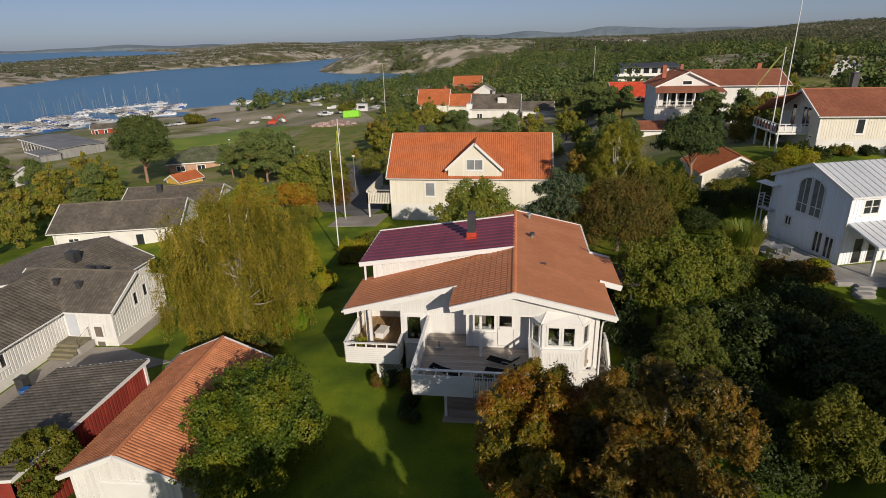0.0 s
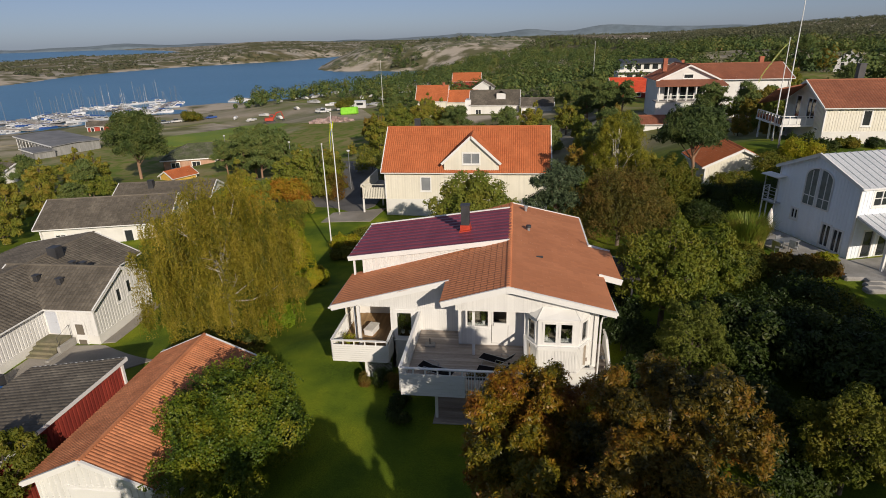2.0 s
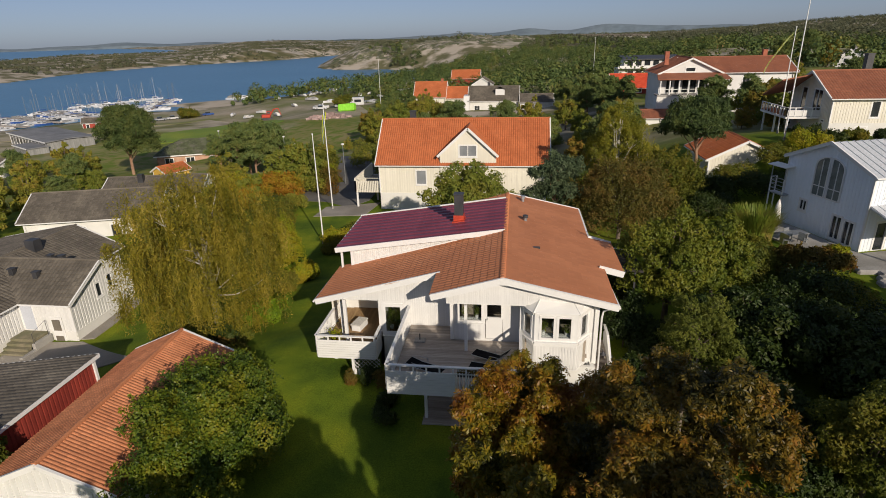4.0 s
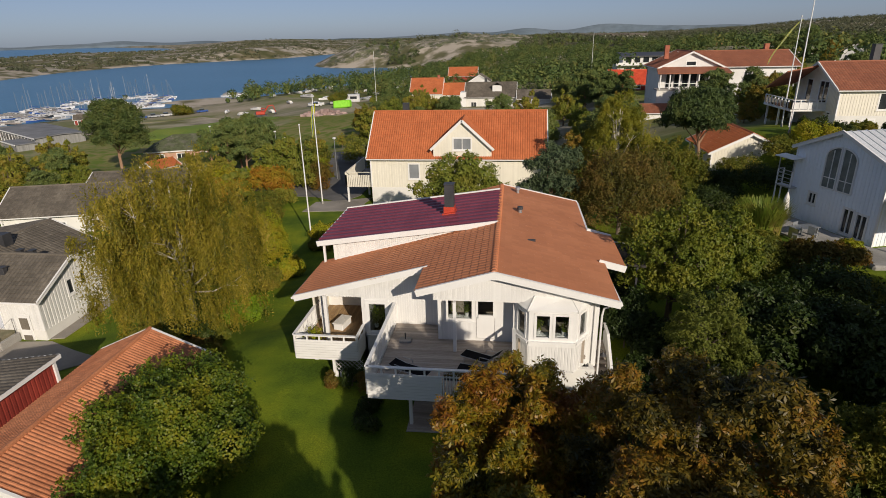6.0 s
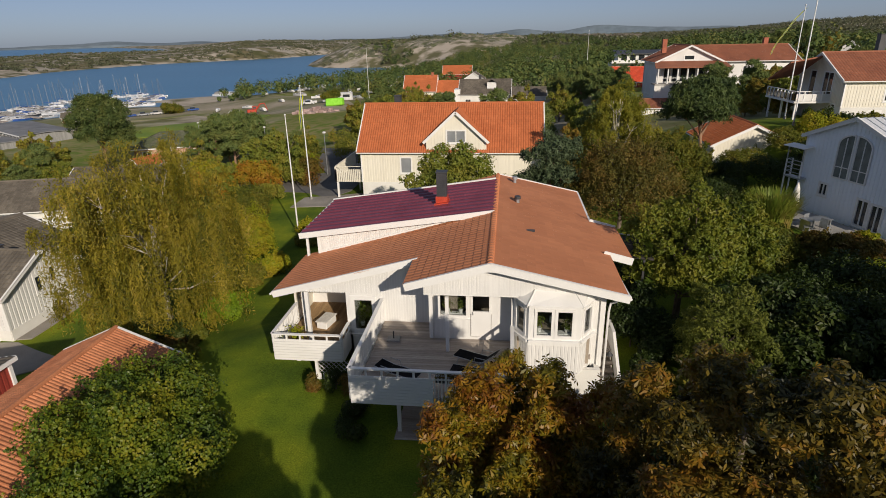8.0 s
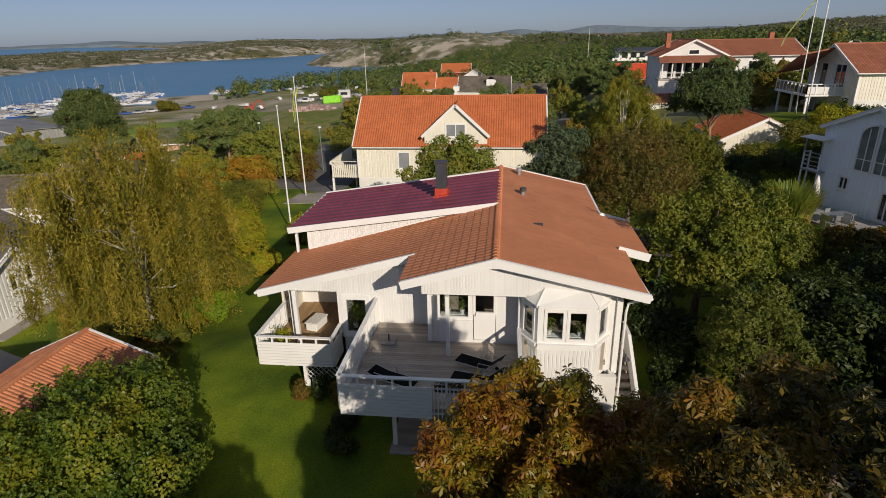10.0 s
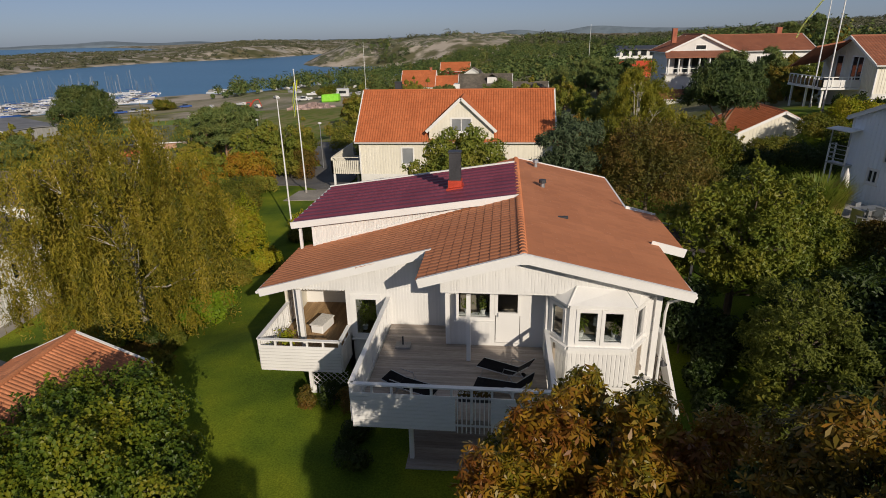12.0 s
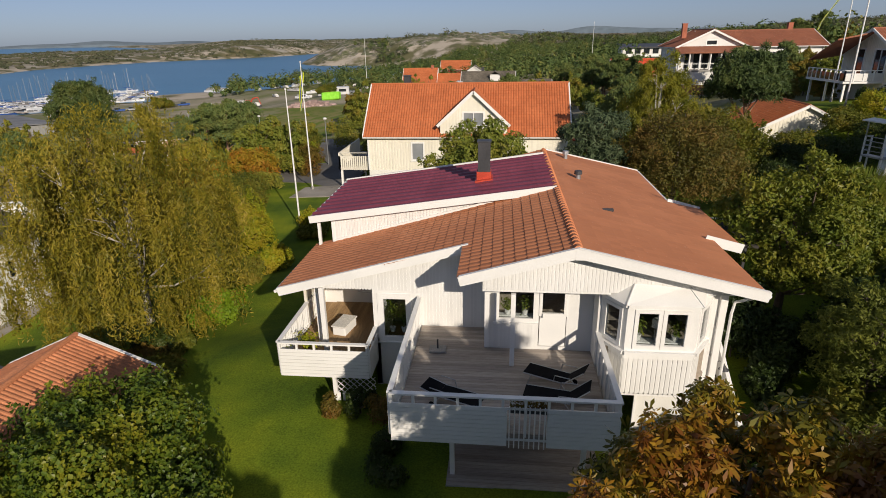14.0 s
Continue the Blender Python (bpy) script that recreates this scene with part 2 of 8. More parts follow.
BIRCH = leafy("birch leaves yellowing", [(0.072, 0.082, 0.010), (0.180, 0.164, 0.014), (0.302, 0.244, 0.024), (0.46, 0.35, 0.060)], 0.5, 0.30, 1.5, 0.34, 0.22)
ORCHARD = leafy("mid green orchard leaves", [(0.058, 0.094, 0.016), (0.114, 0.156, 0.021), (0.182, 0.215, 0.026), (0.240, 0.234, 0.029)], 0.45)
# leaf greens darkened so the colour carries part of the garden's deep shade
SHADEGREEN = leafy("green leaves darkened for shade", [(0.016, 0.032, 0.007), (0.029, 0.051, 0.009), (0.046, 0.070, 0.011), (0.068, 0.080, 0.013)], 0.5, 0.25)
OLIVE = leafy("olive leaves", [(0.070, 0.096, 0.013), (0.122, 0.142, 0.016), (0.185, 0.180, 0.020), (0.250, 0.190, 0.024)])
MIDOLIVE = leafy("light olive leaves", [(0.129, 0.162, 0.025), (0.207, 0.230, 0.031), (0.291, 0.274, 0.038), (0.336, 0.252, 0.045)])
MIDGREEN = leafy("light green leaves", [(0.095, 0.140, 0.022), (0.157, 0.202, 0.029), (0.224, 0.246, 0.036), (0.280, 0.263, 0.040)])
MIDPINE = leafy("light pine needles", [(0.061, 0.094, 0.029), (0.094, 0.138, 0.037), (0.138, 0.176, 0.046), (0.182, 0.198, 0.051)], 0.6, 0.16)
WILLOW = leafy("grey-green willow leaves", [(0.092, 0.121, 0.021), (0.155, 0.184, 0.028), (0.224, 0.236, 0.037)])
OLIVEBROWN = leafy("olive-brown leaves", [(0.109, 0.123, 0.024), (0.192, 0.178, 0.029), (0.273, 0.218, 0.032), (0.328, 0.192, 0.035)])
THICKET = leafy("brown-green thicket leaves", [(0.058, 0.066, 0.016), (0.105, 0.102, 0.020), (0.155, 0.130, 0.024), (0.205, 0.130, 0.030)])
GOLDBIRCH = leafy("birch leaves with a golden tinge", [(0.105, 0.122, 0.014), (0.198, 0.204, 0.018), (0.300, 0.272, 0.026), (0.400, 0.310, 0.046)], 0.5, 0.28, 1.0, 0.3)
RUSSET = leafy("russet leaves", [(0.080, 0.082, 0.014), (0.135, 0.110, 0.016), (0.180, 0.115, 0.019), (0.200, 0.085, 0.017)])
FLAME = leafy("orange autumn leaves", [(0.20, 0.22, 0.018), (0.33, 0.26, 0.020), (0.42, 0.24, 0.022), (0.38, 0.16, 0.018)])
LEAFGREEN = leafy("fresh green leaves", [(0.110, 0.190, 0.010), (0.165, 0.260, 0.012), (0.225, 0.300, 0.014)])
GOLD = leafy("yellow-green leaves", [(0.171, 0.220, 0.012), (0.256, 0.293, 0.014), (0.366, 0.317, 0.016), (0.305, 0.232, 0.022)])
NEEDLES = leafy("pine needles", [(0.030, 0.052, 0.016), (0.052, 0.084, 0.022), (0.080, 0.112, 0.028), (0.115, 0.132, 0.032)], 0.6, 0.14)
BLUEFIR = leafy("blue-green needles", [(0.050, 0.078, 0.036), (0.076, 0.108, 0.050), (0.11, 0.14, 0.066)], 0.6, 0.14)
REED = leafy("tall grass blades", [(0.108, 0.176, 0.019), (0.189, 0.243, 0.030), (0.270, 0.257, 0.047), (0.378, 0.270, 0.095)])
WOODMIX = leafy("mixed wood", [(0.038, 0.066, 0.022), (0.066, 0.104, 0.028), (0.104, 0.138, 0.034), (0.165, 0.162, 0.040), (0.180, 0.120, 0.042)], 0.7, 0.12, 0.11, 0.22)
# far foliage: the paling of distance haze is mixed into these leaf colours
HAZYWOOD = leafy("distant wood paled by haze", [(0.066, 0.078, 0.044), (0.096, 0.104, 0.058), (0.125, 0.122, 0.068), (0.155, 0.135, 0.078)], 0.8, 0.1, 0.03, 0.2)
# the blue of the air before the horizon is painted into this land
HAZY = shade("distant land with haze in its blue", (0.115, 0.155, 0.19), (0.15, 0.19, 0.225), 0.002, 0.02, 0.95, 0.0)


# ---- building blocks ----
ROOT = {}


def thing(name, m, label, category, group="", kind="", world_numbers=False):
    """A thing's Empty at its base. With world_numbers its parts are given in the world's numbers, else in its own."""
    ob = new(name)
    ob.empty_display_size = 0.2
    ob.matrix_basis = m
    ROOT[ob] = m.inverted() if world_numbers else Matrix()
    return tagged(ob, label, category, group, kind)


def part(name, bm, material, parent, label=""):
    """Links a bmesh or a mesh as one object under a thing or a part."""
    if isinstance(bm, bmesh.types.BMesh):
        me = bpy.data.meshes.new(name)
        bmesh.ops.recalc_face_normals(bm, faces=bm.faces)
        bm.to_mesh(me)
        bm.free()
    else:
        me = bm
    if material and not me.materials:
        me.materials.append(material)
    ob = new(name, me)
    if parent:
        ob.parent = parent
        top = parent
        while top not in ROOT:
            top = top.parent
        if ROOT[top] != Matrix() and not me.get("placed"):
            me.transform(ROOT[top])
            me["placed"] = 1
    return tagged(ob, label)


def lone(name, bm, material, label, category, group="", kind=""):
    """A thing that is one mesh, given in the world's numbers."""
    return tagged(part(name, bm, material, None), label, category, group, kind)


def hexa(bm, p):
    """A solid on eight corners: four below, four above, in the same turn."""
    v = [bm.verts.new(q) for q in p]
    for f in ((3, 2, 1, 0), (4, 5, 6, 7), (0, 1, 5, 4), (1, 2, 6, 5), (2, 3, 7, 6), (3, 0, 4, 7)):
        bm.faces.new([v[i] for i in f])
    return v


def box(bm, x0, y0, z0, x1, y1, z1):
    return hexa(bm, [(x0, y0, z0), (x1, y0, z0), (x1, y1, z0), (x0, y1, z0), (x0, y0, z1), (x1, y0, z1), (x1, y1, z1), (x0, y1, z1)])


def cube(*a):
    bm = bmesh.new()
    box(bm, *a)
    return bm


def bevelled(bm, w=0.02):
    bmesh.ops.bevel(bm, geom=list(bm.edges), offset=w, segments=1, affect="EDGES", profile=0.5)
    return bm


def beam(bm, a, b, w, h, up=(0, 0, 1)):
    """A bar from a to b, w wide and h high."""
    a, b = Vector(a), Vector(b)
    d = (b - a).normalized()
    side = d.cross(Vector(up))
    if side.length < 1e-4:
        side = d.cross(Vector((0, 1, 0)))
    side.normalize()
    top = side.cross(d)
    s, t = side * w / 2, top * h / 2
    return hexa(bm, [a - s - t, a + s - t, b + s - t, b - s - t, a - s + t, a + s + t, b + s + t, b - s + t])


def bar(a, b, w, h, up=(0, 0, 1)):
    bm = bmesh.new()
    beam(bm, a, b, w, h, up)
    return bm


def tube(bm, pts, radii, n=8):
    """A round, tapering limb through the points."""
    rings = []
    for i, (p, r) in enumerate(zip(pts, radii)):
        d = (Vector(pts[min(i + 1, len(pts) - 1)]) - Vector(pts[max(i - 1, 0)])).normalized()
        s = d.cross(Vector((0.3, 1, 0.1))).normalized()
        t = d.cross(s)
        rings.append([bm.verts.new(Vector(p) + (s * math.cos(k * math.tau / n) + t * math.sin(k * math.tau / n)) * r) for k in range(n)])
    for a, b in zip(rings, rings[1:]):
        for k in range(n):
            bm.faces.new((a[k], a[(k + 1) % n], b[(k + 1) % n], b[k]))
    bm.faces.new(rings[0][::-1]), bm.faces.new(rings[-1])


def rod(pts, radii, n=8):
    bm = bmesh.new()
    tube(bm, pts, radii, n)
    return bm


def slab(bm, ring, drop):
    """A solid under a ring of points, as thick as drop."""
    top = [bm.verts.new(p) for p in ring]
    low = [bm.verts.new(Vector(p) - Vector(drop)) for p in ring]
    bm.faces.new(top), bm.faces.new(low[::-1])
    n = len(ring)
    for i in range(n):
        bm.faces.new((top[i], low[i], low[(i + 1) % n], top[(i + 1) % n]))


def plate(ring, drop):
    bm = bmesh.new()
    slab(bm, ring, drop)
    return bm


def quick_mesh(name, verts, faces):
    """A mesh from arrays of points and of four-cornered or three-cornered faces."""
    me = bpy.data.meshes.new(name)
    k = faces.shape[1]
    me.vertices.add(len(verts)), me.loops.add(faces.size), me.polygons.add(len(faces))
    me.vertices.foreach_set("co", np.ascontiguousarray(verts, dtype=np.float32).ravel())
    me.loops.foreach_set("vertex_index", np.ascontiguousarray(faces, dtype=np.int32).ravel())
    me.polygons.foreach_set("loop_start", np.arange(0, faces.size, k, dtype=np.int32))
    me.update(calc_edges=True)
    me.shade_flat()
    return me


def spans(openings, u, z0, z1):
    """The solid stretches of a wall's height at u."""
    cut = sorted((o[2], o[3]) for o in openings if o[0] <= u <= o[1])
    out, z = [], z0
    for a, b in cut:
        if a > z:
            out.append((z, a))
        z = max(z, b)
    out.append((z, None)) if z < z1 else None
    return out


def wall_mesh(a, b, z0, top, openings=(), thick=0.2, kinks=()):
    """A wall from a to b with openings through it, its top following the roof. top(u) gives the height along it; the inside is on the left."""
    bm = bmesh.new()
    a, b = Vector((*a, 0)), Vector((*b, 0))
    length = (b - a).length
    d = (b - a).normalized()
    inn = Vector((-d.y, d.x, 0)) * thick
    marks = sorted({0.0, length, *kinks, *(o[0] for o in openings), *(o[1] for o in openings)})
    for u0, u1 in zip(marks, marks[1:]):
        for lo, hi in spans(openings, (u0 + u1) / 2, z0, 99):
            h0, h1 = (top(u0), top(u1)) if hi is None else (hi, hi)
            p, q = a + d * u0, a + d * u1
            up = Vector((0, 0, 1))
            hexa(bm, [p + up * lo, q + up * lo, q + inn + up * lo, p + inn + up * lo, p + up * h0, q + up * h1, q + inn + up * h1, p + inn + up * h0])
    bmesh.ops.remove_doubles(bm, verts=bm.verts, dist=0.0005)
    return bm


def cladding(a, b, z0, top, parent, material, openings=(), pitch=0.2, width=0.13, proud=0.022, single=False, name="board"):
    """Upright boards on a wall: each one a part of its own, or all joined."""
    a, b = Vector((*a, 0)), Vector((*b, 0))
    length = (b - a).length
    d = (b - a).normalized()
    out = Vector((d.y, -d.x, 0)) * proud
    joined = bmesh.new()
    n = int(length / pitch)
    for i in range(n):
        u = (i + 0.5) * length / n
        for lo, hi in spans(openings, u, z0, 99):
            u0, u1 = u - width / 2, u + width / 2
            h0, h1 = (top(u0), top(u1)) if hi is None else (hi, hi)
            if min(h0, h1) - lo < 0.05:
                continue
            p, q = a + d * u0, a + d * u1
            up = Vector((0, 0, 1))
            bm = bmesh.new() if single else joined
            hexa(bm, [p + out + up * lo, q + out + up * lo, q + up * lo, p + up * lo, p + out + up * h0, q + out + up * h1, q + up * h1, p + up * h0])
            if single:
                part(name, bm, material, parent)
    if single:
        joined.free()
    else:
        tagged(part("cladding", joined, material, parent), kind="stuff")


def window(parent, a, b, u0, u1, z0, z1, divide=1, cross=0, frame_w=0.08, material=None, glass=None, proud=0.03, sill=True, name="window", casing=0.0):
    """A window in the wall from a to b: frame, panes, bars and sill."""
    a, b = Vector((*a, 0)), Vector((*b, 0))
    d = (b - a).normalized()
    out = Vector((d.y, -d.x, 0))
    up = Vector((0, 0, 1))
    material, glass = material or TRIM, glass or DARKGLASS

    def block(bm, ua, ub, za, zb, o0, o1):
        p, q = a + d * ua, a + d * ub
        hexa(bm, [p + out * o1 + up * za, q + out * o1 + up * za, q + out * o0 + up * za, p + out * o0 + up * za,
                  p + out * o1 + up * zb, q + out * o1 + up * zb, q + out * o0 + up * zb, p + out * o0 + up * zb])
    bm = bmesh.new()
    f = frame_w
    c = casing
    rings = []
    for o in (proud, -0.06):
        for g in (-c, f):
            rings.append([bm.verts.new(a + d * u + out * o + up * z) for u, z in ((u0 + g, z0 + g), (u1 - g, z0 + g), (u1 - g, z1 - g), (u0 + g, z1 - g))])
    for A, B in ((0, 1), (1, 3), (3, 2), (2, 0)):
        for k in range(4):
            bm.faces.new((rings[A][k], rings[A][(k + 1) % 4], rings[B][(k + 1) % 4], rings[B][k]))
    win = part(name, bm, material, parent)
    w = (u1 - u0 - 2 * f) / divide
    for i in range(1, divide):
        bm = bmesh.new()
        block(bm, u0 + f + w * i - 0.04, u0 + f + w * i + 0.04, z0 + f, z1 - f, -0.05, proud * 0.7)
        part("mullion", bm, material, win)
    for i in range(cross):
        z = z0 + (z1 - z0) * (i + 1) / (cross + 1)
        bm = bmesh.new()
        block(bm, u0 + f, u1 - f, z - 0.02, z + 0.02, -0.04, proud * 0.6)
        part("glazing_bar", bm, material, win)
    for i in range(divide):
        g = bmesh.new()
        block(g, u0 + f + w * i + 0.01, u0 + f + w * (i + 1) - 0.01, z0 + f - 0.01, z1 - f + 0.01, -0.05, -0.035)
        part("pane", g, glass, win)
    if sill:
        s = bmesh.new()
        block(s, u0 - c - 0.04, u1 + c + 0.04, z0 - c - 0.05, z0 - c - 0.005, -0.02, proud + 0.05)
        part("sill", s, TRIM, win)
    return win


def tile_cells(origin, along, down, width, length, tw=0.3, tl=0.35, keep=None):
    """The places (u, v) of the tiles of one roof slope."""
    nu, nv = max(1, round(width / tw)), max(1, round(length / tl))
    cells = [((i + 0.5) * width / nu, j * length / nv) for j in range(nv) for i in range(nu)]
    return [c for c in cells if keep is None or keep(c[0], c[1] + tl / 2)], width / nu, length / nv


TILE_WAVE = ((-0.5, 0.004), (-0.28, 0.03), (0.0, 0.036), (0.22, 0.012), (0.5, 0.004))


def tile_shape(tw, tl, wave, lip):
    """One tile in its own numbers: x across, y down the slope, z out of it."""
    v = []
    for y, lift in ((0.0, 0.012), (tl + 0.03, 0.012 + lip)):
        v += [(x * tw, y, lift + h * wave) for x, h in TILE_WAVE]
    v += [(x * tw, tl + 0.03, 0.004) for x, h in TILE_WAVE]
    f = [(i, i + 5, i + 6, i + 1) for i in range(4)] + [(i + 5, i + 10, i + 11, i + 6) for i in range(4)]
    return np.array(v), np.array(f)


def tiled_slope(parent, origin, along, down, width, length, material, thick=0.16, tw=0.3, tl=0.35, keep=None, wave=1.0, lip=0.035, single=None, ring=None, name="roof_slope", under=None, jitter=0.006):
    """A roof slope: a solid deck and real tiles on it. single(u, v): the tiles that are parts of their own."""
    o, U, D = Vector(origin), Vector(along).normalized(), Vector(down).normalized()
    N = U.cross(D)
    if N.z < 0:
        N = -N
    pts = ring or ((0, 0), (width, 0), (width, length), (0, length))
    deck = part(name, plate([o + U * u + D * v for u, v in pts], N * thick), under or TRIM, parent)
    cells, cw, cl = tile_cells(o, U, D, width, length, tw, tl, keep)
    base, faces = tile_shape(cw, cl, wave, lip)
    axes = np.array([U, D, N])
    rng = np.random.default_rng(int(abs(o.x * 31 + o.y * 17 + width * 7)) + 3)
    far, vs, fs = 0, [], []
    proto = None
    turn = Matrix((U, D, N)).transposed().to_4x4()
    for u, v in cells:
        if single and single(u, v):
            if proto is None:
                proto = quick_mesh("roof_tile", base, faces)
                proto["placed"] = 1
                proto.materials.append(material)
            ob = part("roof_tile", proto, material, deck)
            top = parent
            while top not in ROOT:
                top = top.parent
            ob.matrix_basis = ROOT[top] @ Matrix.Translation(o + U * u + D * v + N * rng.uniform(0, jitter)) @ turn
        else:
            vs.append((base + (u, v, rng.uniform(0, jitter))) @ axes + np.array(o))
            fs.append(faces + far)
            far += len(base)
    if vs:
        tagged(part("tile_field", quick_mesh("tile_field", np.concatenate(vs), np.concatenate(fs)), material, deck), kind="stuff")
    return deck


# ---- ground, water, distance ----
NEAR = ((0, 25, 0), (-10, 30, -0.1), (-15, 40, -1.3), (-19, 47, -2.4), (-18, 54, -2.1), (-20, 66, -2.0), (-10, 63, -2.2), (4, 62, -2.0), (-30, 35, -3.0), (-33, 28, -3.0), (-17, 20, -1.4),
        (-24, 22, -2.4), (-45, 50, -3.8), (24.7, 42, 2.4), (20, 47, 2.5), (21, 65, 2.2), (30, 69, 5.6), (35, 69, 6.0), (12, 16, 0.3), (10, 35, 0.8), (0, 0, -0.5), (0, 45, -0.6), (10, 55, 0.0), (-25, 75, -2.6), (32, 52, 3.2), (14, 46, 1.2))
FAR = ((-125, 140, -10.2), (-140, 160, -10.9), (-112, 152, -9.8), (0, 90, -2.5), (-5, 125, -4.0), (-55, 110, -7.0), (-85, 125, -9.0), (-110, 200, -10.6), (-35, 190, -6.0), (0, 172, -2.5), (30, 112, 3.5), (30, 165, 1.0), (38, 200, 4.0), (70, 150, 8.0), (100, 100, 11.0),
       (-100, 90, -8.6), (-80, 60, -6.5), (-60, 10, -5.0), (60, 35, 6.0), (-150, 225, -11.0), (0, 300, -7.0), (110, 300, 8.0), (-95, 330, -9.5), (-120, 420, -10.5), (60, -60, 4.0), (-60, -80, -5.0), (45, 90, 7.0), (-60, 260, -9.5), (0, 500, -2.0), (-70, 640, 9.0), (-20, 690, 13.0), (-120, 640, 3.0), (150, 600, 4.0), (97, 188, 3.5))
BAY = ((-340, 40), (-184, 195), (-176, 213), (-166, 246), (-150, 249), (-156, 260), (-173, 266), (-168, 278), (-152, 293), (-134, 290), (-126, 304), (-110, 338), (-88, 385), (-68, 440), (-62, 505), (-86, 548), (-128, 566), (-182, 580), (-206, 612), (-238, 717), (-215, 760), (-252, 990),
       (-303, 1190), (-337, 1010), (-352, 892), (-404, 812), (-449, 744), (-466, 654), (-469, 569), (-433, 461), (-540, 300), (-760, 60))
SOUND = ((-953, 1018), (-1185, 1440), (-900, 1465), (-1100, 1900), (-1507, 2454), (-2300, 3300), (-5200, 5200), (-5200, 300), (-1500, 500))
SKYLINE = ((-50, 2), (-35, 4), (-24, 14), (-14, 9), (-8, 7), (-2, 8), (3, 9), (9, 10), (13.5, 13), (19, 22), (25, 30), (30, 33), (60, 34))
SEA = -12.0


def inside_by(x, y, ring):
    """Metres to the ring's edge: plus inside, minus outside."""
    best = np.full(x.shape, 1e9)
    odd = np.zeros(x.shape, bool)
    for (ax, ay), (bx, by) in zip(ring, ring[1:] + ring[:1]):
        dx, dy = bx - ax, by - ay
        s = np.clip(((x - ax) * dx + (y - ay) * dy) / (dx * dx + dy * dy), 0, 1)
        best = np.minimum(best, np.hypot(x - ax - s * dx, y - ay - s * dy))
        if dy:
            odd ^= ((ay > y) != (by > y)) & (x < (y - ay) / dy * dx + ax)
    return np.where(odd, best, -best)


def smooth(a, b, v):
    s = np.clip((v - a) / (b - a), 0, 1)
    return s * s * (3 - 2 * s)


def waves(x, y, size, seed):
    """Rolling relief about one high."""
    r = np.random.default_rng(seed)
    out = np.zeros(np.shape(x))
    for k in range(6):
        a, p, f = r.uniform(0, 6.28), r.uniform(0, 6.28), (0.6 + 0.35 * k) / size * 2
        out = out + np.sin((x * math.cos(a) + y * math.sin(a)) * f + p + 1.3 * np.sin((x * math.sin(a) - y * math.cos(a)) * f * 0.7 + k)) / (1 + 0.6 * k)
    return out / 2.2


def ground_at(x, y):
    """The ground's height."""
    x, y = np.atleast_1d(np.asarray(x, float)), np.atleast_1d(np.asarray(y, float))
    total, weight = np.zeros(x.shape), np.zeros(x.shape)
    for px, py, pz in NEAR + FAR:
        w = 1 / ((x - px) ** 2 + (y - py) ** 2 + 4.0) ** 1.6
        total += w * pz
        weight += w
    h = total / weight
    dist = np.hypot(x, y)
    bearing = np.degrees(np.arctan2(x, y))
    ring = np.interp(bearing, [a for a, _ in SKYLINE], [b for _, b in SKYLINE])
    far = smooth(450, 1700, dist)
    h = h * (1 - far) + (ring - 4) * far
    h = h + waves(x, y, 260, 5) * 4.5 * smooth(300, 700, dist) + waves(x, y, 70, 9) * 1.6 * smooth(160, 320, dist)
    h = h - 30 * smooth(2600, 4800, dist) * (bearing > -20)
    flat = smooth(-24, -30, bearing) * smooth(500, 600, dist)
    h = np.where(h > -7.5, h * (1 - flat) + (-7.5 + (h + 7.5) * 0.22) * flat, h)
    wet = np.maximum(inside_by(x, y, BAY), inside_by(x, y, SOUND))
    shore = np.clip(-wet / 45, 0, 1) ** 0.8
    h = np.where(wet > 0, SEA - 0.4 - np.clip(wet * 0.12, 0, 3), np.maximum(SEA + 0.15 + (np.maximum(h, SEA + 0.6) - SEA) * shore, SEA + 0.12))
    return h


def gz(x, y):
    return float(ground_at(x, y)[0])


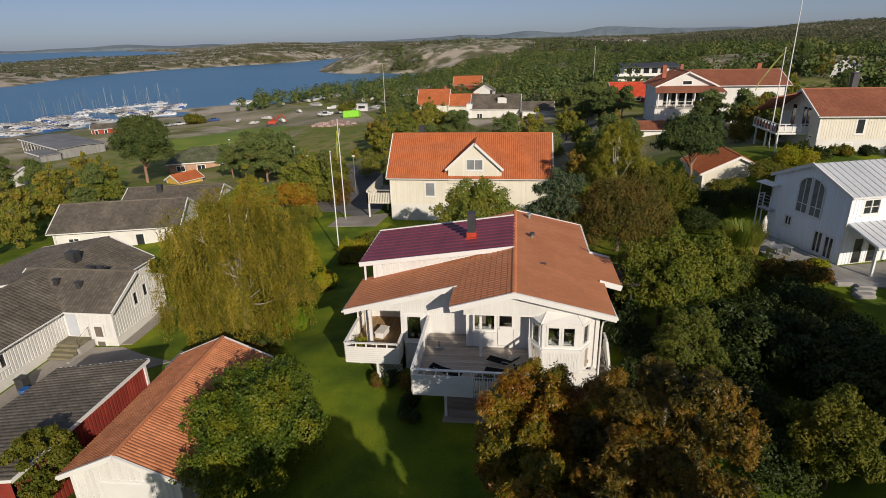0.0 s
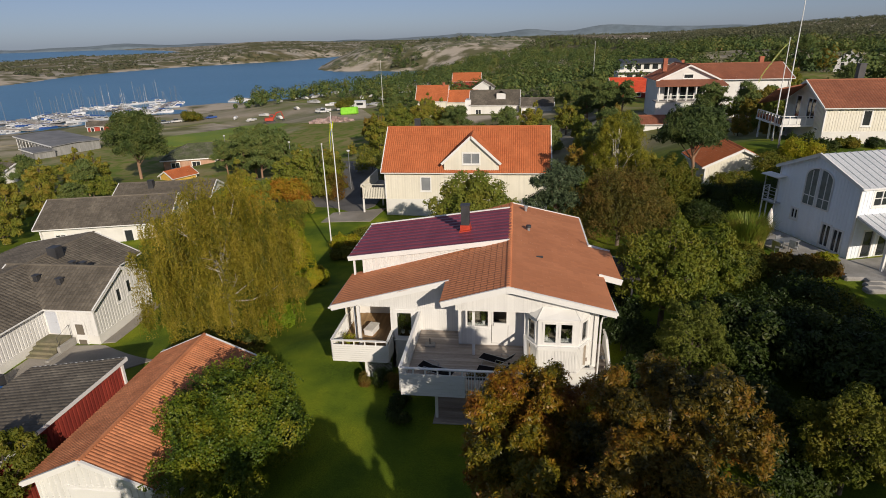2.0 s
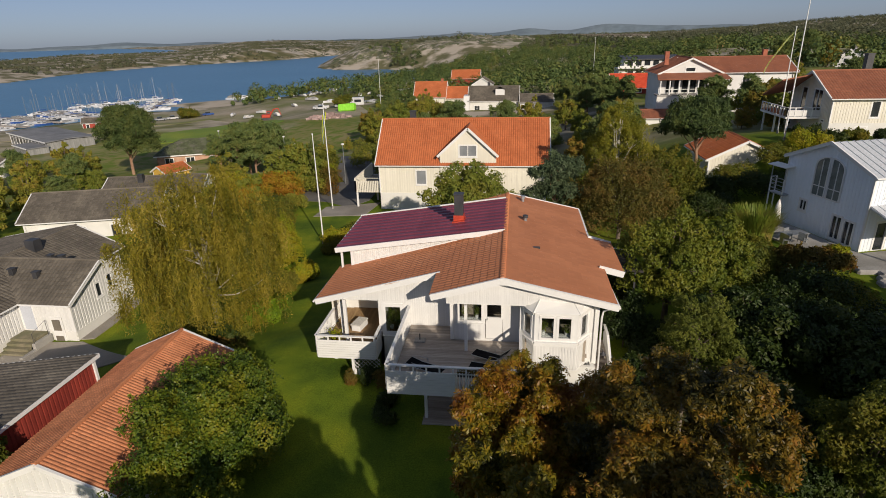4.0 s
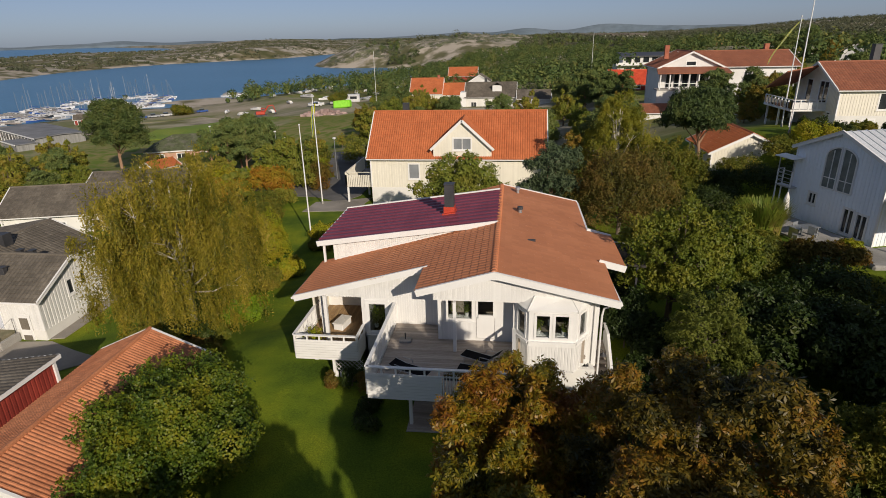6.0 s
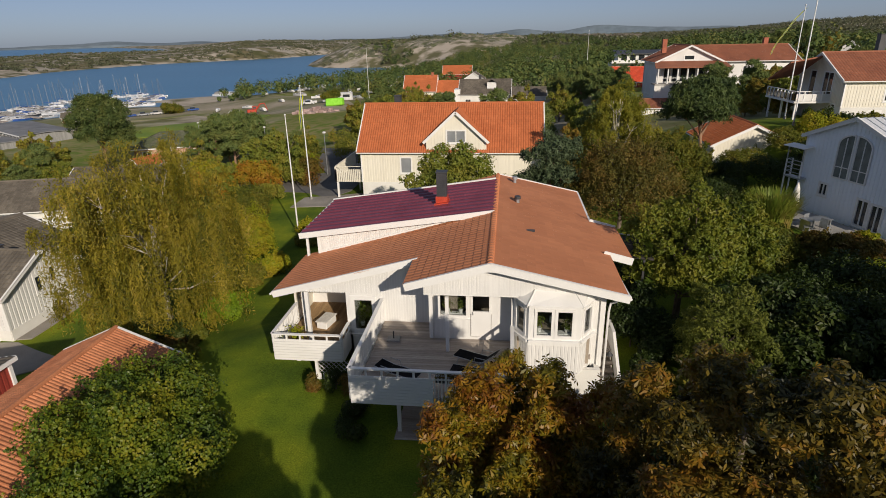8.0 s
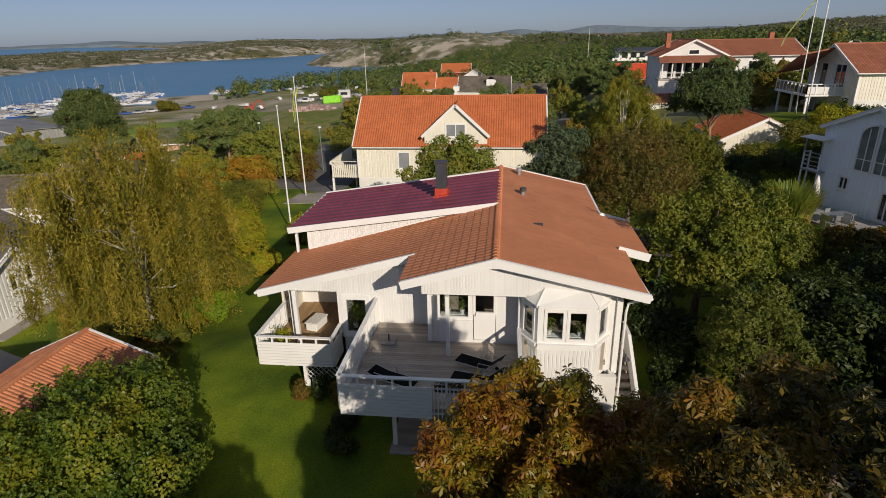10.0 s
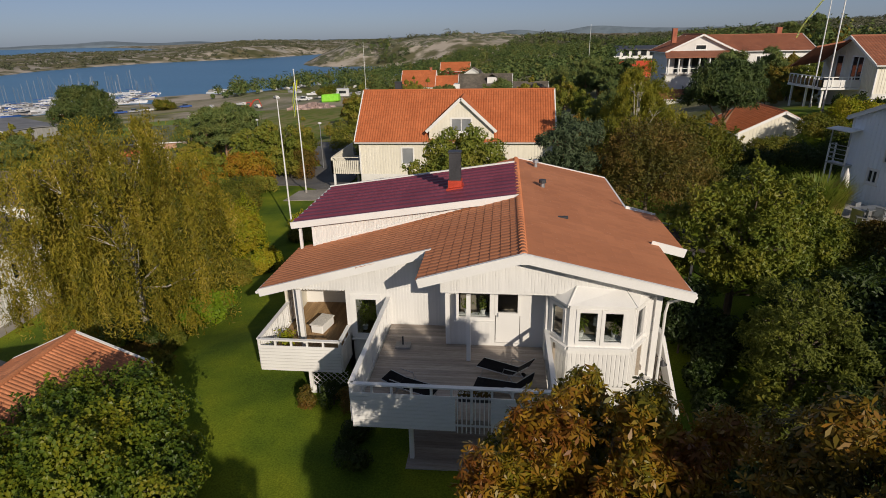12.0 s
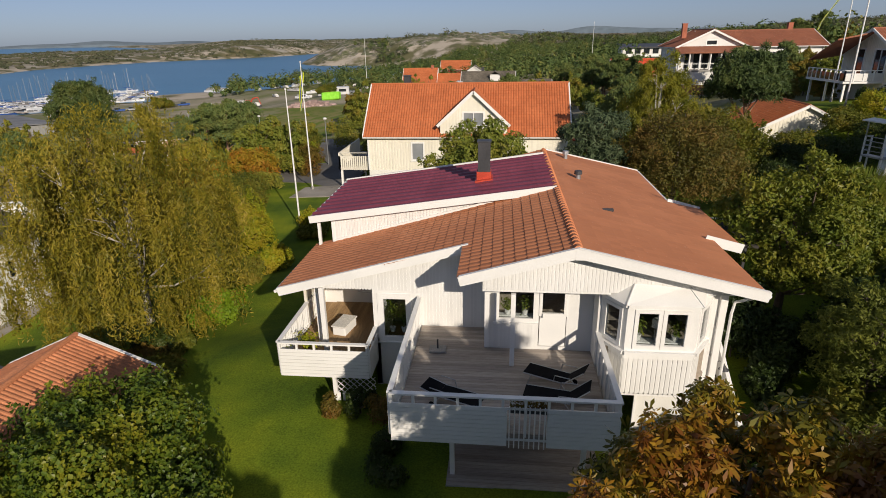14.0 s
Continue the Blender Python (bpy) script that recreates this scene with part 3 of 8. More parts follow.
def ground_material():
    """Lawn near the houses, rough grass and scrub farther off, bare rock in patches along the shore."""
    m = shade("lawn and rough ground", (0.062, 0.106, 0.010), (0.198, 0.232, 0.014), 0.28, 17, 0.95, 0.4, 0.03, third=(0.112, 0.162, 0.011), grit=0.6, spec=0.15)
    n, link = m.node_tree.nodes, m.node_tree.links.new
    lawn = n["Principled BSDF"].inputs["Base Color"].links[0].from_socket
    geo = n.new("ShaderNodeNewGeometry")
    sep = n.new("ShaderNodeSeparateXYZ")
    link(geo.outputs["Position"], sep.inputs[0])

    def noise_at(scale, detail, lo, hi):
        t, r = n.new("ShaderNodeTexNoise"), n.new("ShaderNodeMapRange")
        t.inputs["Scale"].default_value, t.inputs["Detail"].default_value = scale, detail
        link(geo.outputs["Position"], t.inputs[0]), link(t.outputs[0], r.inputs[0])
        r.inputs["From Min"].default_value, r.inputs["From Max"].default_value = lo, hi
        return r.outputs[0]

    def mixed(fac, a, b):
        x = n.new("ShaderNodeMix")
        x.data_type = "RGBA"
        link(fac, x.inputs[0])
        for s, c in ((x.inputs[6], a), (x.inputs[7], b)):
            if isinstance(c, tuple):
                s.default_value = (*c, 1)
            else:
                link(c, s)
        return x.outputs[2]

    def sums(op, a, b):
        x = n.new("ShaderNodeMath")
        x.operation, x.use_clamp = op, True
        for s, c in zip(x.inputs, (a, b)):
            if isinstance(c, float):
                s.default_value = c
            else:
                link(c, s)
        return x.outputs[0]
    rough = mixed(noise_at(0.05, 6, 0.4, 0.6), (0.185, 0.190, 0.045), (0.26, 0.225, 0.095))
    rough = mixed(noise_at(0.4, 4, 0.45, 0.6), rough, (0.130, 0.180, 0.026))
    heath = mixed(noise_at(0.03, 7, 0.42, 0.58), (0.085, 0.088, 0.036), (0.175, 0.150, 0.085))
    heath = mixed(noise_at(0.018, 9, 0.50, 0.56), heath, (0.37, 0.335, 0.285))
    beyond = n.new("ShaderNodeMapRange")
    beyond.inputs["From Min"].default_value, beyond.inputs["From Max"].default_value = 400, 470
    link(sep.outputs["Y"], beyond.inputs[0])
    rough = mixed(beyond.outputs[0], rough, heath)
    stone = mixed(noise_at(0.06, 9, 0.43, 0.58), (0.13, 0.125, 0.065), (0.46, 0.40, 0.325))
    away = n.new("ShaderNodeMapRange")
    away.inputs["From Min"].default_value, away.inputs["From Max"].default_value = 74, 96
    link(sep.outputs["Y"], away.inputs[0])
    colour = mixed(sums("MULTIPLY", away.outputs[0], 1.0), lawn, rough)
    low = n.new("ShaderNodeMapRange")
    low.inputs["From Min"].default_value, low.inputs["From Max"].default_value = -9.6, -11.0
    link(sep.outputs["Z"], low.inputs[0])
    patch = sums("MULTIPLY", noise_at(0.012, 7, 0.47, 0.56), away.outputs[0])
    # the bare headland beyond the near woods
    for centre, reach in (((-95, 600, 0), 105), ((-150, 640, 0), 95), ((-45, 665, 0), 90)):
        gap, edge = n.new("ShaderNodeVectorMath"), n.new("ShaderNodeMapRange")
        gap.operation = "DISTANCE"
        gap.inputs[1].default_value = centre
        link(geo.outputs["Position"], gap.inputs[0]), link(gap.outputs["Value"], edge.inputs[0])
        edge.inputs["From Min"].default_value, edge.inputs["From Max"].default_value = reach, reach * 0.5
        patch = sums("MAXIMUM", patch, sums("MULTIPLY", edge.outputs[0], noise_at(0.05, 5, 0.36, 0.46)))
    colour = mixed(sums("MAXIMUM", patch, low.outputs[0]), colour, stone)
    link(colour, n["Principled BSDF"].inputs["Base Color"])
    return m


def build_ground():
    n, k = 330, 6.2
    s = np.linspace(-1, 1, n)
    line = 5200 * np.sinh(k * s) / np.sinh(k)
    gx, gy = np.meshgrid(line - 4, line + 42)
    z = ground_at(gx.ravel(), gy.ravel())
    v = np.stack([gx.ravel(), gy.ravel(), z], 1)
    i = np.arange(n * n).reshape(n, n)
    f = np.stack([i[:-1, :-1], i[:-1, 1:], i[1:, 1:], i[1:, :-1]], -1).reshape(-1, 4)
    me = quick_mesh("ground", v, f)
    me.polygons.foreach_set("use_smooth", np.ones(len(f), bool))
    tagged(part("ground", me, ground_material(), None), "green lawn and rough grass running out to bare coastal rock", "ground", kind="structure")


def drape(name, ring, material, label, category, lift=0.05, step=1.0):
    """A sheet of paving laid over the ground inside a ring."""
    xs, ys = [p[0] for p in ring], [p[1] for p in ring]
    bm = bmesh.new()
    bm.faces.new([bm.verts.new((x, y, 0)) for x, y in ring])
    for axis, lo, hi in ((0, min(xs), max(xs)), (1, min(ys), max(ys))):
        c = lo + step
        while c < hi:
            no = (1, 0, 0) if axis == 0 else (0, 1, 0)
            bmesh.ops.bisect_plane(bm, geom=list(bm.verts) + list(bm.edges) + list(bm.faces), plane_co=(c, c, 0), plane_no=no)
            c += step
    h = ground_at([v.co.x for v in bm.verts], [v.co.y for v in bm.verts])
    for v, z in zip(bm.verts, h):
        v.co.z = z + lift
    low = bmesh.ops.extrude_face_region(bm, geom=list(bm.faces))
    for v in [e for e in low["geom"] if isinstance(e, bmesh.types.BMVert)]:
        v.co.z -= lift + 0.25
    return tagged(part(name, bm, material, None), label, category, kind="structure")


def water():
    m = shade("sea water", (0.042, 0.158, 0.295), (0.058, 0.186, 0.330), 0.004, 0.35, 0.3, 0.5, 0.3, spec=0.12, stretch=(1, 2.2, 1))
    n = 40
    line = np.linspace(-1, 1, n) ** 3 * 5200
    gx, gy = np.meshgrid(line, line)
    v = np.stack([gx.ravel() - 0.0, gy.ravel() + 0.0, np.full(n * n, SEA)], 1)
    i = np.arange(n * n).reshape(n, n)
    f = np.stack([i[:-1, :-1], i[:-1, 1:], i[1:, 1:], i[1:, :-1]], -1).reshape(-1, 4)
    tagged(part("water", quick_mesh("water", v, f), m, None), "calm blue sea water with small ripples", "sea", kind="structure")


build_ground()
water()


def headland():
    """The bare granite hill across the bay, with crags and gullies."""
    xs, ys = np.arange(-215, 45, 2.6), np.arange(560, 770, 2.6)
    gx, gy = np.meshgrid(xs, ys)
    x, y = gx.ravel(), gy.ravel()
    z = ground_at(x, y)
    crag = 3.4 * np.abs(waves(x, y, 19, 51)) + 2.2 * np.abs(waves(x, y, 9, 52)) + 0.8 * waves(x, y, 4.2, 53) - 2.0
    edge = smooth(0, 34, np.minimum(np.minimum(x + 215, 45 - x), np.minimum(y - 560, 770 - y)))
    z = z + np.where(z > SEA + 0.15, crag * edge, -1.5) - 2.5 * (1 - edge)
    i = np.arange(len(x)).reshape(gx.shape)
    f = np.stack([i[:-1, :-1], i[:-1, 1:], i[1:, 1:], i[1:, :-1]], -1).reshape(-1, 4)
    tagged(part("headland", quick_mesh("headland", np.stack([x, y, z], 1), f), ROCK, None), "bare grey granite headland with heath in the gullies", "headland", kind="structure")


headland()


def distant_islands():
    """Low land across the outer water, its blue haze painted into the colour."""
    deg = np.linspace(-56, 24, 260)
    a = np.radians(deg)
    h = 16 + 9 * np.abs(np.sin(a * 23 + 1)) * np.abs(np.sin(a * 9)) + 16 * np.exp(-((deg + 35.5) / 2.6) ** 2) + 4 * np.sin(a * 61)
    h = np.maximum(h, 6) + 22 * smooth(-14, -4, deg) + 20 * np.exp(-((deg - 0.5) / 2.2) ** 2) + 30 * np.exp(-((deg - 9) / 4.0) ** 2) + 14 * np.exp(-((deg - 17) / 4) ** 2)
    rows = [np.stack([np.sin(a) * d, np.cos(a) * d, SEA + k * h], 1) for d, k in ((4150, -0.2), (4180, 0.4), (4260, 1.0), (4450, 0.9), (4700, -0.2))]
    v = np.concatenate(rows)
    n = len(a)
    i = np.arange(5 * n).reshape(5, n)
    f = np.stack([i[:-1, :-1], i[:-1, 1:], i[1:, 1:], i[1:, :-1]], -1).reshape(-1, 4)
    tagged(part("backdrop", quick_mesh("backdrop", v, f), HAZY, None), "low far islands with haze painted into their blue", "islands", kind="structure")


distant_islands()


# ---- main house ----
RX, RZ, SL, SR = 0.6, 6.77, 0.281, 0.226
house = thing("house", pose(-1, 34, 0), "white wooden house with brown-red tiled roof and wide deck", "house", world_numbers=True)


def left_roof(x):
    return RZ - SL * (RX - x)


def right_roof(x):
    return RZ - SR * (x - RX)


def main_roof(x):
    return left_roof(x) if x < RX else right_roof(x)


def roofs():
    dl = math.hypot(1, SL)
    dr = math.hypot(1, SR)
    # left slope, from the ridge down to the eave; the front strip reaches farther out near the ridge
    y0 = 27.0
    cut_v = (RX + 2.7) * dl
    length = (RX + 9.61) * dl
    ring = ((0, 0), (6.95, 0), (6.95, 0.3 * dl), (7.75, length), (3.0, length), (2.68, cut_v), (0, cut_v))
    tiled_slope(house, (RX, y0, RZ), (0, 1, 0), (-1, 0, -SL), 7.8, length, TERRA, ring=ring, wave=0.7, lip=0.024, jitter=0.005,
                keep=lambda u, v: (u > 2.72 + 0.3 * (v - cut_v) / (length - cut_v) if v > cut_v else True) and u < 6.95 + 0.8 * v / length,
                single=lambda u, v: u < 4.4 and v < 6.6)
    # right slope with its two setbacks
    length = (6.86 - RX) * dr
    e1, e2, e3 = (5.86 - RX) * dr, (6.82 - RX) * dr, (5.62 - RX) * dr
    ring = ((0, 0), (15.0, 0), (15.0, e3), (9.25, e3), (9.1, e2), (4.35, e2), (4.35, e1 - 0.2), (0, e1))
    tiled_slope(house, (RX, y0, RZ), (0, 1, 0), (1, 0, -SR), 15.0, length, TERRA, ring=ring, wave=0.10, lip=0.0008, jitter=0.0003,
                keep=lambda u, v: v < (e1 - 0.045 * u - 0.02 if u < 4.4 else e2 if u < 9.1 else e3),
                single=lambda u, v: u < 3.0 and v < 3.8)
    # low roof at the back right; its shade is put into the dark colour
    part("porch_roof", plate([(5.15, 33.3, 5.02), (8.3, 33.3, 4.70), (8.3, 36.3, 4.70), (5.15, 36.3, 5.02)], (0, 0, 0.1)), SHADEDROOF, house, "low back roof coloured dark as in shade")
    part("verge_cap", bar((5.6, 36.32, 5.06), (8.3, 36.32, 4.80), 0.06, 0.05), TRIM, house)
    for x, y in ((7.9, 33.5), (7.9, 36.0)):
        part("porch_post", cube(x - 0.05, y - 0.05, -0.2, x + 0.05, y + 0.05, 4.72), DARKMETAL, house)
    # back strip behind the coated roof
    tiled_slope(house, (RX, 40.5, RZ), (0, 1, 0), (-1, 0, -SL), 1.5, 3.0, TERRA)
    # ridge capping
    for i in range(50):
        y = y0 + 0.02 + i * 0.3
        bm = bmesh.new()
        tube(bm, [(RX, y, RZ - 0.02), (RX, y + 0.31, RZ - 0.03)], [0.145, 0.11], 10)
        part("ridge_tile", bm, TERRA, house)
    # coated sheet roof at the back left, its ribs running down the slope
    sl = 0.145
    o, U, D = Vector((RX, 33.85, RZ + 0.05)), Vector((0, 1, 0)), Vector((-1, 0, -sl)).normalized()
    length = (RX + 9.65) * math.hypot(1, sl)
    deck = part("sheet_roof", plate([(RX, 33.85, RZ + 0.05), (RX, 40.45, RZ + 0.05), (-9.75, 40.75, 5.30), (-9.6, 34.12, 5.32)], (0, 0, 0.14)), TRIM, house)
    n = 10
    w = 6.5 / n
    lift = Vector((0, 0, 1))
    rows = 28
    prof = ((0, 0.008), (0.5, 0.010), (0.62, 0.075), (0.70, 0.088), (0.78, 0.075), (0.9, 0.012), (1.0, 0.008))
    for j in range(rows):
        bm = bmesh.new()
        v0, v1 = length * j / rows, length * (j + 1) / rows
        lines = []
        for v, extra in ((v0, 0.0), (v1 + 0.01, 0.003), (v1 + 0.01, -0.001)):
            line = []
            for i in range(n):
                for p, hgt in prof[:-1] if i < n - 1 else prof:
                    skew = 0.30 * v / length
                    line.append(bm.verts.new(o + U * (0.05 + (i + p) * w + skew) + D * v + lift * (hgt * (extra >= 0) + extra)))
            lines.append(line)
        for A, B in zip(lines, lines[1:]):
            for i in range(len(A) - 1):
                bm.faces.new((A[i], B[i], B[i + 1], A[i + 1]))
        part("roof_sheet", bm, PURPLE, deck)
    # barge boards and fascias
    t, h = 0.045, 0.30
    for a, b in (((-9.64, 29.98), (-2.66, 29.66)),):
        part("barge_board", bar((a[0], a[1] - 0.03, left_roof(a[0]) - 0.10), (b[0], b[1] - 0.03, left_roof(b[0]) - 0.10), t, h), TRIM, house)
    part("barge_board", bar((-2.78, 26.96, left_roof(-2.78) - 0.10), (RX + 0.03, 26.96, RZ - 0.10), t, h), TRIM, house)
    part("apex_board", cube(RX - 0.08, 26.93, RZ - 0.29, RX + 0.28, 26.985, RZ + 0.035), TRIM, house)
    part("barge_board", bar((5.90, 26.96, right_roof(5.90) - 0.10), (RX, 26.96, RZ - 0.10), t, h), TRIM, house)
    part("verge_cap", bar((5.90, 26.97, right_roof(5.90) + 0.065), (RX, 26.97, RZ + 0.065), 0.11, 0.03), TRIM, house)
    part("verge_cap", bar((-2.78, 26.97, left_roof(-2.78) + 0.065), (RX, 26.97, RZ + 0.065), 0.11, 0.03), TRIM, house)
    part("verge_cap", bar((-9.64, 29.96, left_roof(-9.64) + 0.065), (-2.66, 29.65, left_roof(-2.66) + 0.065), 0.11, 0.03), TRIM, house)
    part("barge_board", bar((5.55, 31.33, right_roof(5.55) - 0.02), (6.86, 31.33, right_roof(6.86) - 0.06), t, 0.34), TRIM, house)
    part("verge_cap", bar((5.55, 42.02, right_roof(5.6) + 0.04), (RX, 42.02, RZ + 0.04), 0.1, 0.05), TRIM, house)
    part("barge_board", bar((5.55, 36.2, right_roof(5.55) + 0.04), (6.86, 36.05, right_roof(6.86) + 0.02), 0.08, 0.12), TRIM, house)
    part("step_board", bar((-2.74, 27.0, left_roof(-2.74) - 0.10), (-2.74, 29.65, left_roof(-2.74) - 0.10), t, 0.26), TRIM, house)
    part("barge_board", bar((-9.66, 34.06, 5.25), (RX, 33.80, RZ - 0.02), 0.05, 0.30), TRIM, house)
    part("verge_cap", bar((-9.78, 40.78, 5.37), (RX - 0.1, 40.48, RZ + 0.12), 0.10, 0.08), TRIM, house)
    part("eave_board", bar((-9.66, 34.1, 5.24), (-9.80, 40.75, 5.22), 0.04, 0.18), TRIM, house)
    part("gutter", rod([(-9.75, 30.0, left_roof(-9.7) - 0.08), (-9.68, 34.8, left_roof(-9.7) - 0.08)], [0.06, 0.06]), TRIM, house)
    part("gutter", rod([(5.92, 27.0, right_roof(5.88) - 0.1), (5.74, 31.3, right_roof(5.72) - 0.1)], [0.06, 0.06]), TRIM, house)
    part("downpipe", rod([(5.86, 27.25, 5.38), (5.34, 27.72, 4.95), (5.28, 27.70, 4.6), (5.28, 27.70, 0.2)], [0.045] * 4), TRIM, house)
    # wall strip between the tiled slope and the sheet roof
    bm = bmesh.new()
    n = 77
    top = lambda x: 5.46 - 0.14 + 0.145 * (x + 8.7)
    hexa(bm, [(-8.7, 34.4, 3.6), (RX, 34.15, 6.0), (RX, 34.35, 6.0), (-8.7, 34.6, 3.6), (-8.7, 34.4, top(-8.7)), (RX, 34.15, RZ), (RX, 34.35, RZ), (-8.7, 34.6, top(-8.7))])
    part("upper_wall", bm, WHITE, house)
    for i in range(n):
        x = -8.62 + i * 0.12
        if top(x) - left_roof(x) > 0.06:
            y = 34.4 - 0.25 * (x + 8.7) / 9.3
            part("board", cube(x, y - 0.022, left_roof(x) - 0.1, x + 0.085, y, top(x) - 0.02), WHITE, house)
    part("flashing", bar((-8.75, 34.36, left_roof(-8.75) + 0.08), (-0.4, 34.1, left_roof(-0.4) + 0.08), 0.06, 0.09), TRIM, house)
    part("porch_post", cube(-9.42, 34.35, 2.2, -9.30, 34.47, 5.2), TRIM, house)
    part("corner_board", cube(-8.8, 34.36, 3.4, -8.66, 34.62, 5.3), TRIM, house)


def chimney_and_vents():
    bm = cube(-2.62, 36.52, 6.2, -2.08, 37.08, 8.1)
    stack = part("chimney", bm, DARKMETAL, house, "dark grey sheet-clad chimney")
    part("cap", cube(-2.66, 36.48, 8.1, -2.04, 37.12, 8.15), DARKMETAL, stack)
    part("flashing", plate([(-2.67, 36.46, 6.80), (-2.03, 36.46, 6.80), (-2.03, 37.14, 6.80), (-2.67, 37.14, 6.80)], (0, 0, 0.5)), FLASHRED, stack, "bright red flashing collar")
    part("apron", plate([(-2.74, 36.28, 6.43), (-1.96, 36.28, 6.54), (-1.96, 37.24, 6.54), (-2.74, 37.24, 6.43)], (0, 0, 0.1)), FLASHRED, stack)
    for x, y, r, h, m in ((1.75, 36.55, 0.12, 0.36, DARKMETAL), (1.63, 40.75, 0.11, 0.40, STEEL)):
        z = right_roof(x)
        v = part("roof_vent", rod([(x, y, z - 0.05), (x, y, z + h * 0.55), (x, y, z + h * 0.6)], [r, r * 0.85, r * 0.85], 12), STEEL, house)
        part("cowl", rod([(x, y, z + h * 0.6), (x, y, z + h)], [r * 1.5, r * 1.35], 12), m, v)
    z = right_roof(2.3)
    part("snow_hook", bevelled(cube(2.1, 32.1, z - 0.03, 2.5, 32.26, z + 0.07), 0.015), DARKMETAL, house)


def house_walls():
    under = lambda x: main_roof(x) - 0.14
    # front wall of the left wing and behind the deck
    ops = [(0.30, 1.30, 2.0, 3.70)]
    a, b = (-6.15, 30.05), (-2.0, 30.05)
    top = lambda u: under(a[0] + u)
    w = part("front_wall", wall_mesh(a, b, 0.0, top, ops), WHITE, house)
    cladding((-4.42, 30.05), (-2.0, 30.05), 2.62, lambda u: under(-4.42 + u), w, WHITE, single=True, pitch=0.12, width=0.085, proud=0.009)
    cladding((-4.85, 30.05), (-4.42, 30.05), 3.85, lambda u: under(-4.85 + u), w, WHITE, single=True, pitch=0.12, width=0.085, proud=0.009)
    cladding((-9.3, 30.05), (-4.85, 30.05), 3.95, lambda u: under(-9.3 + u), w, WHITE, single=True, pitch=0.12, width=0.085, proud=0.009)
    window(w, a, b, 0.30, 1.30, 2.0, 3.70, 1, 0, 0.09, TRIM, GLASS, casing=0.12, name="terrace_door")
    # gable strip over the open corner
    part("lintel", wall_mesh((-9.3, 30.05), (-6.15, 30.05), 3.98, lambda u: max(under(-9.3 + u), 4.0)), WHITE, house)
    # recess on the balcony side
    part("recess_wall", cube(-6.2, 30.25, 1.2, -6.05, 34.2, 4.7), WHITE, house)
    rb = part("recess_wall", wall_mesh((-9.45, 34.2), (-6.05, 34.2), 1.2, lambda u: under(-9.45 + u) + 0.1, [(1.7, 2.7, 1.9, 3.3)]), WHITE, house)
    window(rb, (-9.45, 34.2), (-6.05, 34.2), 1.7, 2.7, 1.9, 3.3, 1, 0, 0.09, TRIM, GLASS)
    part("recess_wall", wall_mesh((-9.42, 34.2), (-9.42, 31.9), 1.3, lambda u: left_roof(-9.42) - 0.2, thick=0.1), CREAM, house)
    # left end and back
    part("side_wall", wall_mesh((-8.8, 40.3), (-8.8, 34.4), -1.5, lambda u: 5.28), WHITE, house)
    part("back_wall", wall_mesh((5.1, 41.4), (-8.8, 40.3), -1.0, lambda u: 5.3), WHITE, house)
    part("side_wall", wall_mesh((-9.0, 34.4), (-9.0, 30.3), -1.0, lambda u: 1.2), RENDERED, house)
    # wall with the deck's window and door
    a, b = (-2.0, 28.7), (1.45, 28.7)
    ops = [(0.33, 1.62, 3.60, 5.02), (1.72, 2.62, 2.66, 5.02)]
    w = part("deck_wall", wall_mesh(a, b, 0.0, lambda u: 5.9, ops), WHITE, house)
    cladding(a, b, 2.62, lambda u: 3.5, w, WHITE, [(1.62, 3.5, 2.6, 4.9)], single=True, pitch=0.12, width=0.085, proud=0.009)
    window(w, a, b, 0.33, 1.62, 3.60, 5.02, 1, 0, 0.09, TRIM, GLASS, casing=0.05)
    door = part("deck_door", cube(-0.25, 28.72, 2.68, 0.60, 28.77, 3.82), TRIM, w, "white panelled deck door with large pane")
    window(door, a, b, 1.72, 2.62, 3.80, 5.02, 1, 0, 0.10, TRIM, GLASS, sill=False)
    part("handle", bar((-0.17, 28.66, 3.75), (-0.17, 28.66, 3.90), 0.03, 0.03), STEEL, door)
    part("corner_wall", wall_mesh((-2.03, 30.02), (-2.03, 28.93), 0.0, lambda u: left_roof(-2.0) - 0.15), WHITE, house)
    part("corner_board", cube(-2.06, 28.6, 2.6, -1.9, 28.76, 5.3), TRIM, house)
    # gable panel over the deck's covered end, on posts
    a, b = (-2.1, 27.5), (5.25, 27.5)
    top = lambda u: under(a[0] + u)
    g = part("gable_panel", wall_mesh(a, b, 5.25, top, thick=0.12, kinks=(RX + 2.1,)), WHITE, house)
    cladding(a, b, 5.25, top, g, WHITE, pitch=0.105, width=0.07, proud=0.009, single=True)
    part("header", cube(-2.1, 27.52, 5.18, 1.7, 27.62, 5.25), TRIM, g)
    part("porch_post", cube(-1.23, 27.5, 2.6, -1.09, 27.64, 5.1), TRIM, house)
    part("soffit", plate([(-2.7, 27.05, left_roof(-2.7) - 0.17), (RX, 27.05, RZ - 0.17), (RX, 30.0, RZ - 0.17), (-2.7, 30.0, left_roof(-2.7) - 0.17)], (0, 0, 0.03)), TRIM, house)
    part("soffit", plate([(RX, 27.05, RZ - 0.17), (5.2, 27.05, right_roof(5.2) - 0.17), (5.2, 30.0, right_roof(5.2) - 0.17), (RX, 30.0, RZ - 0.17)], (0, 0, 0.03)), TRIM, house)
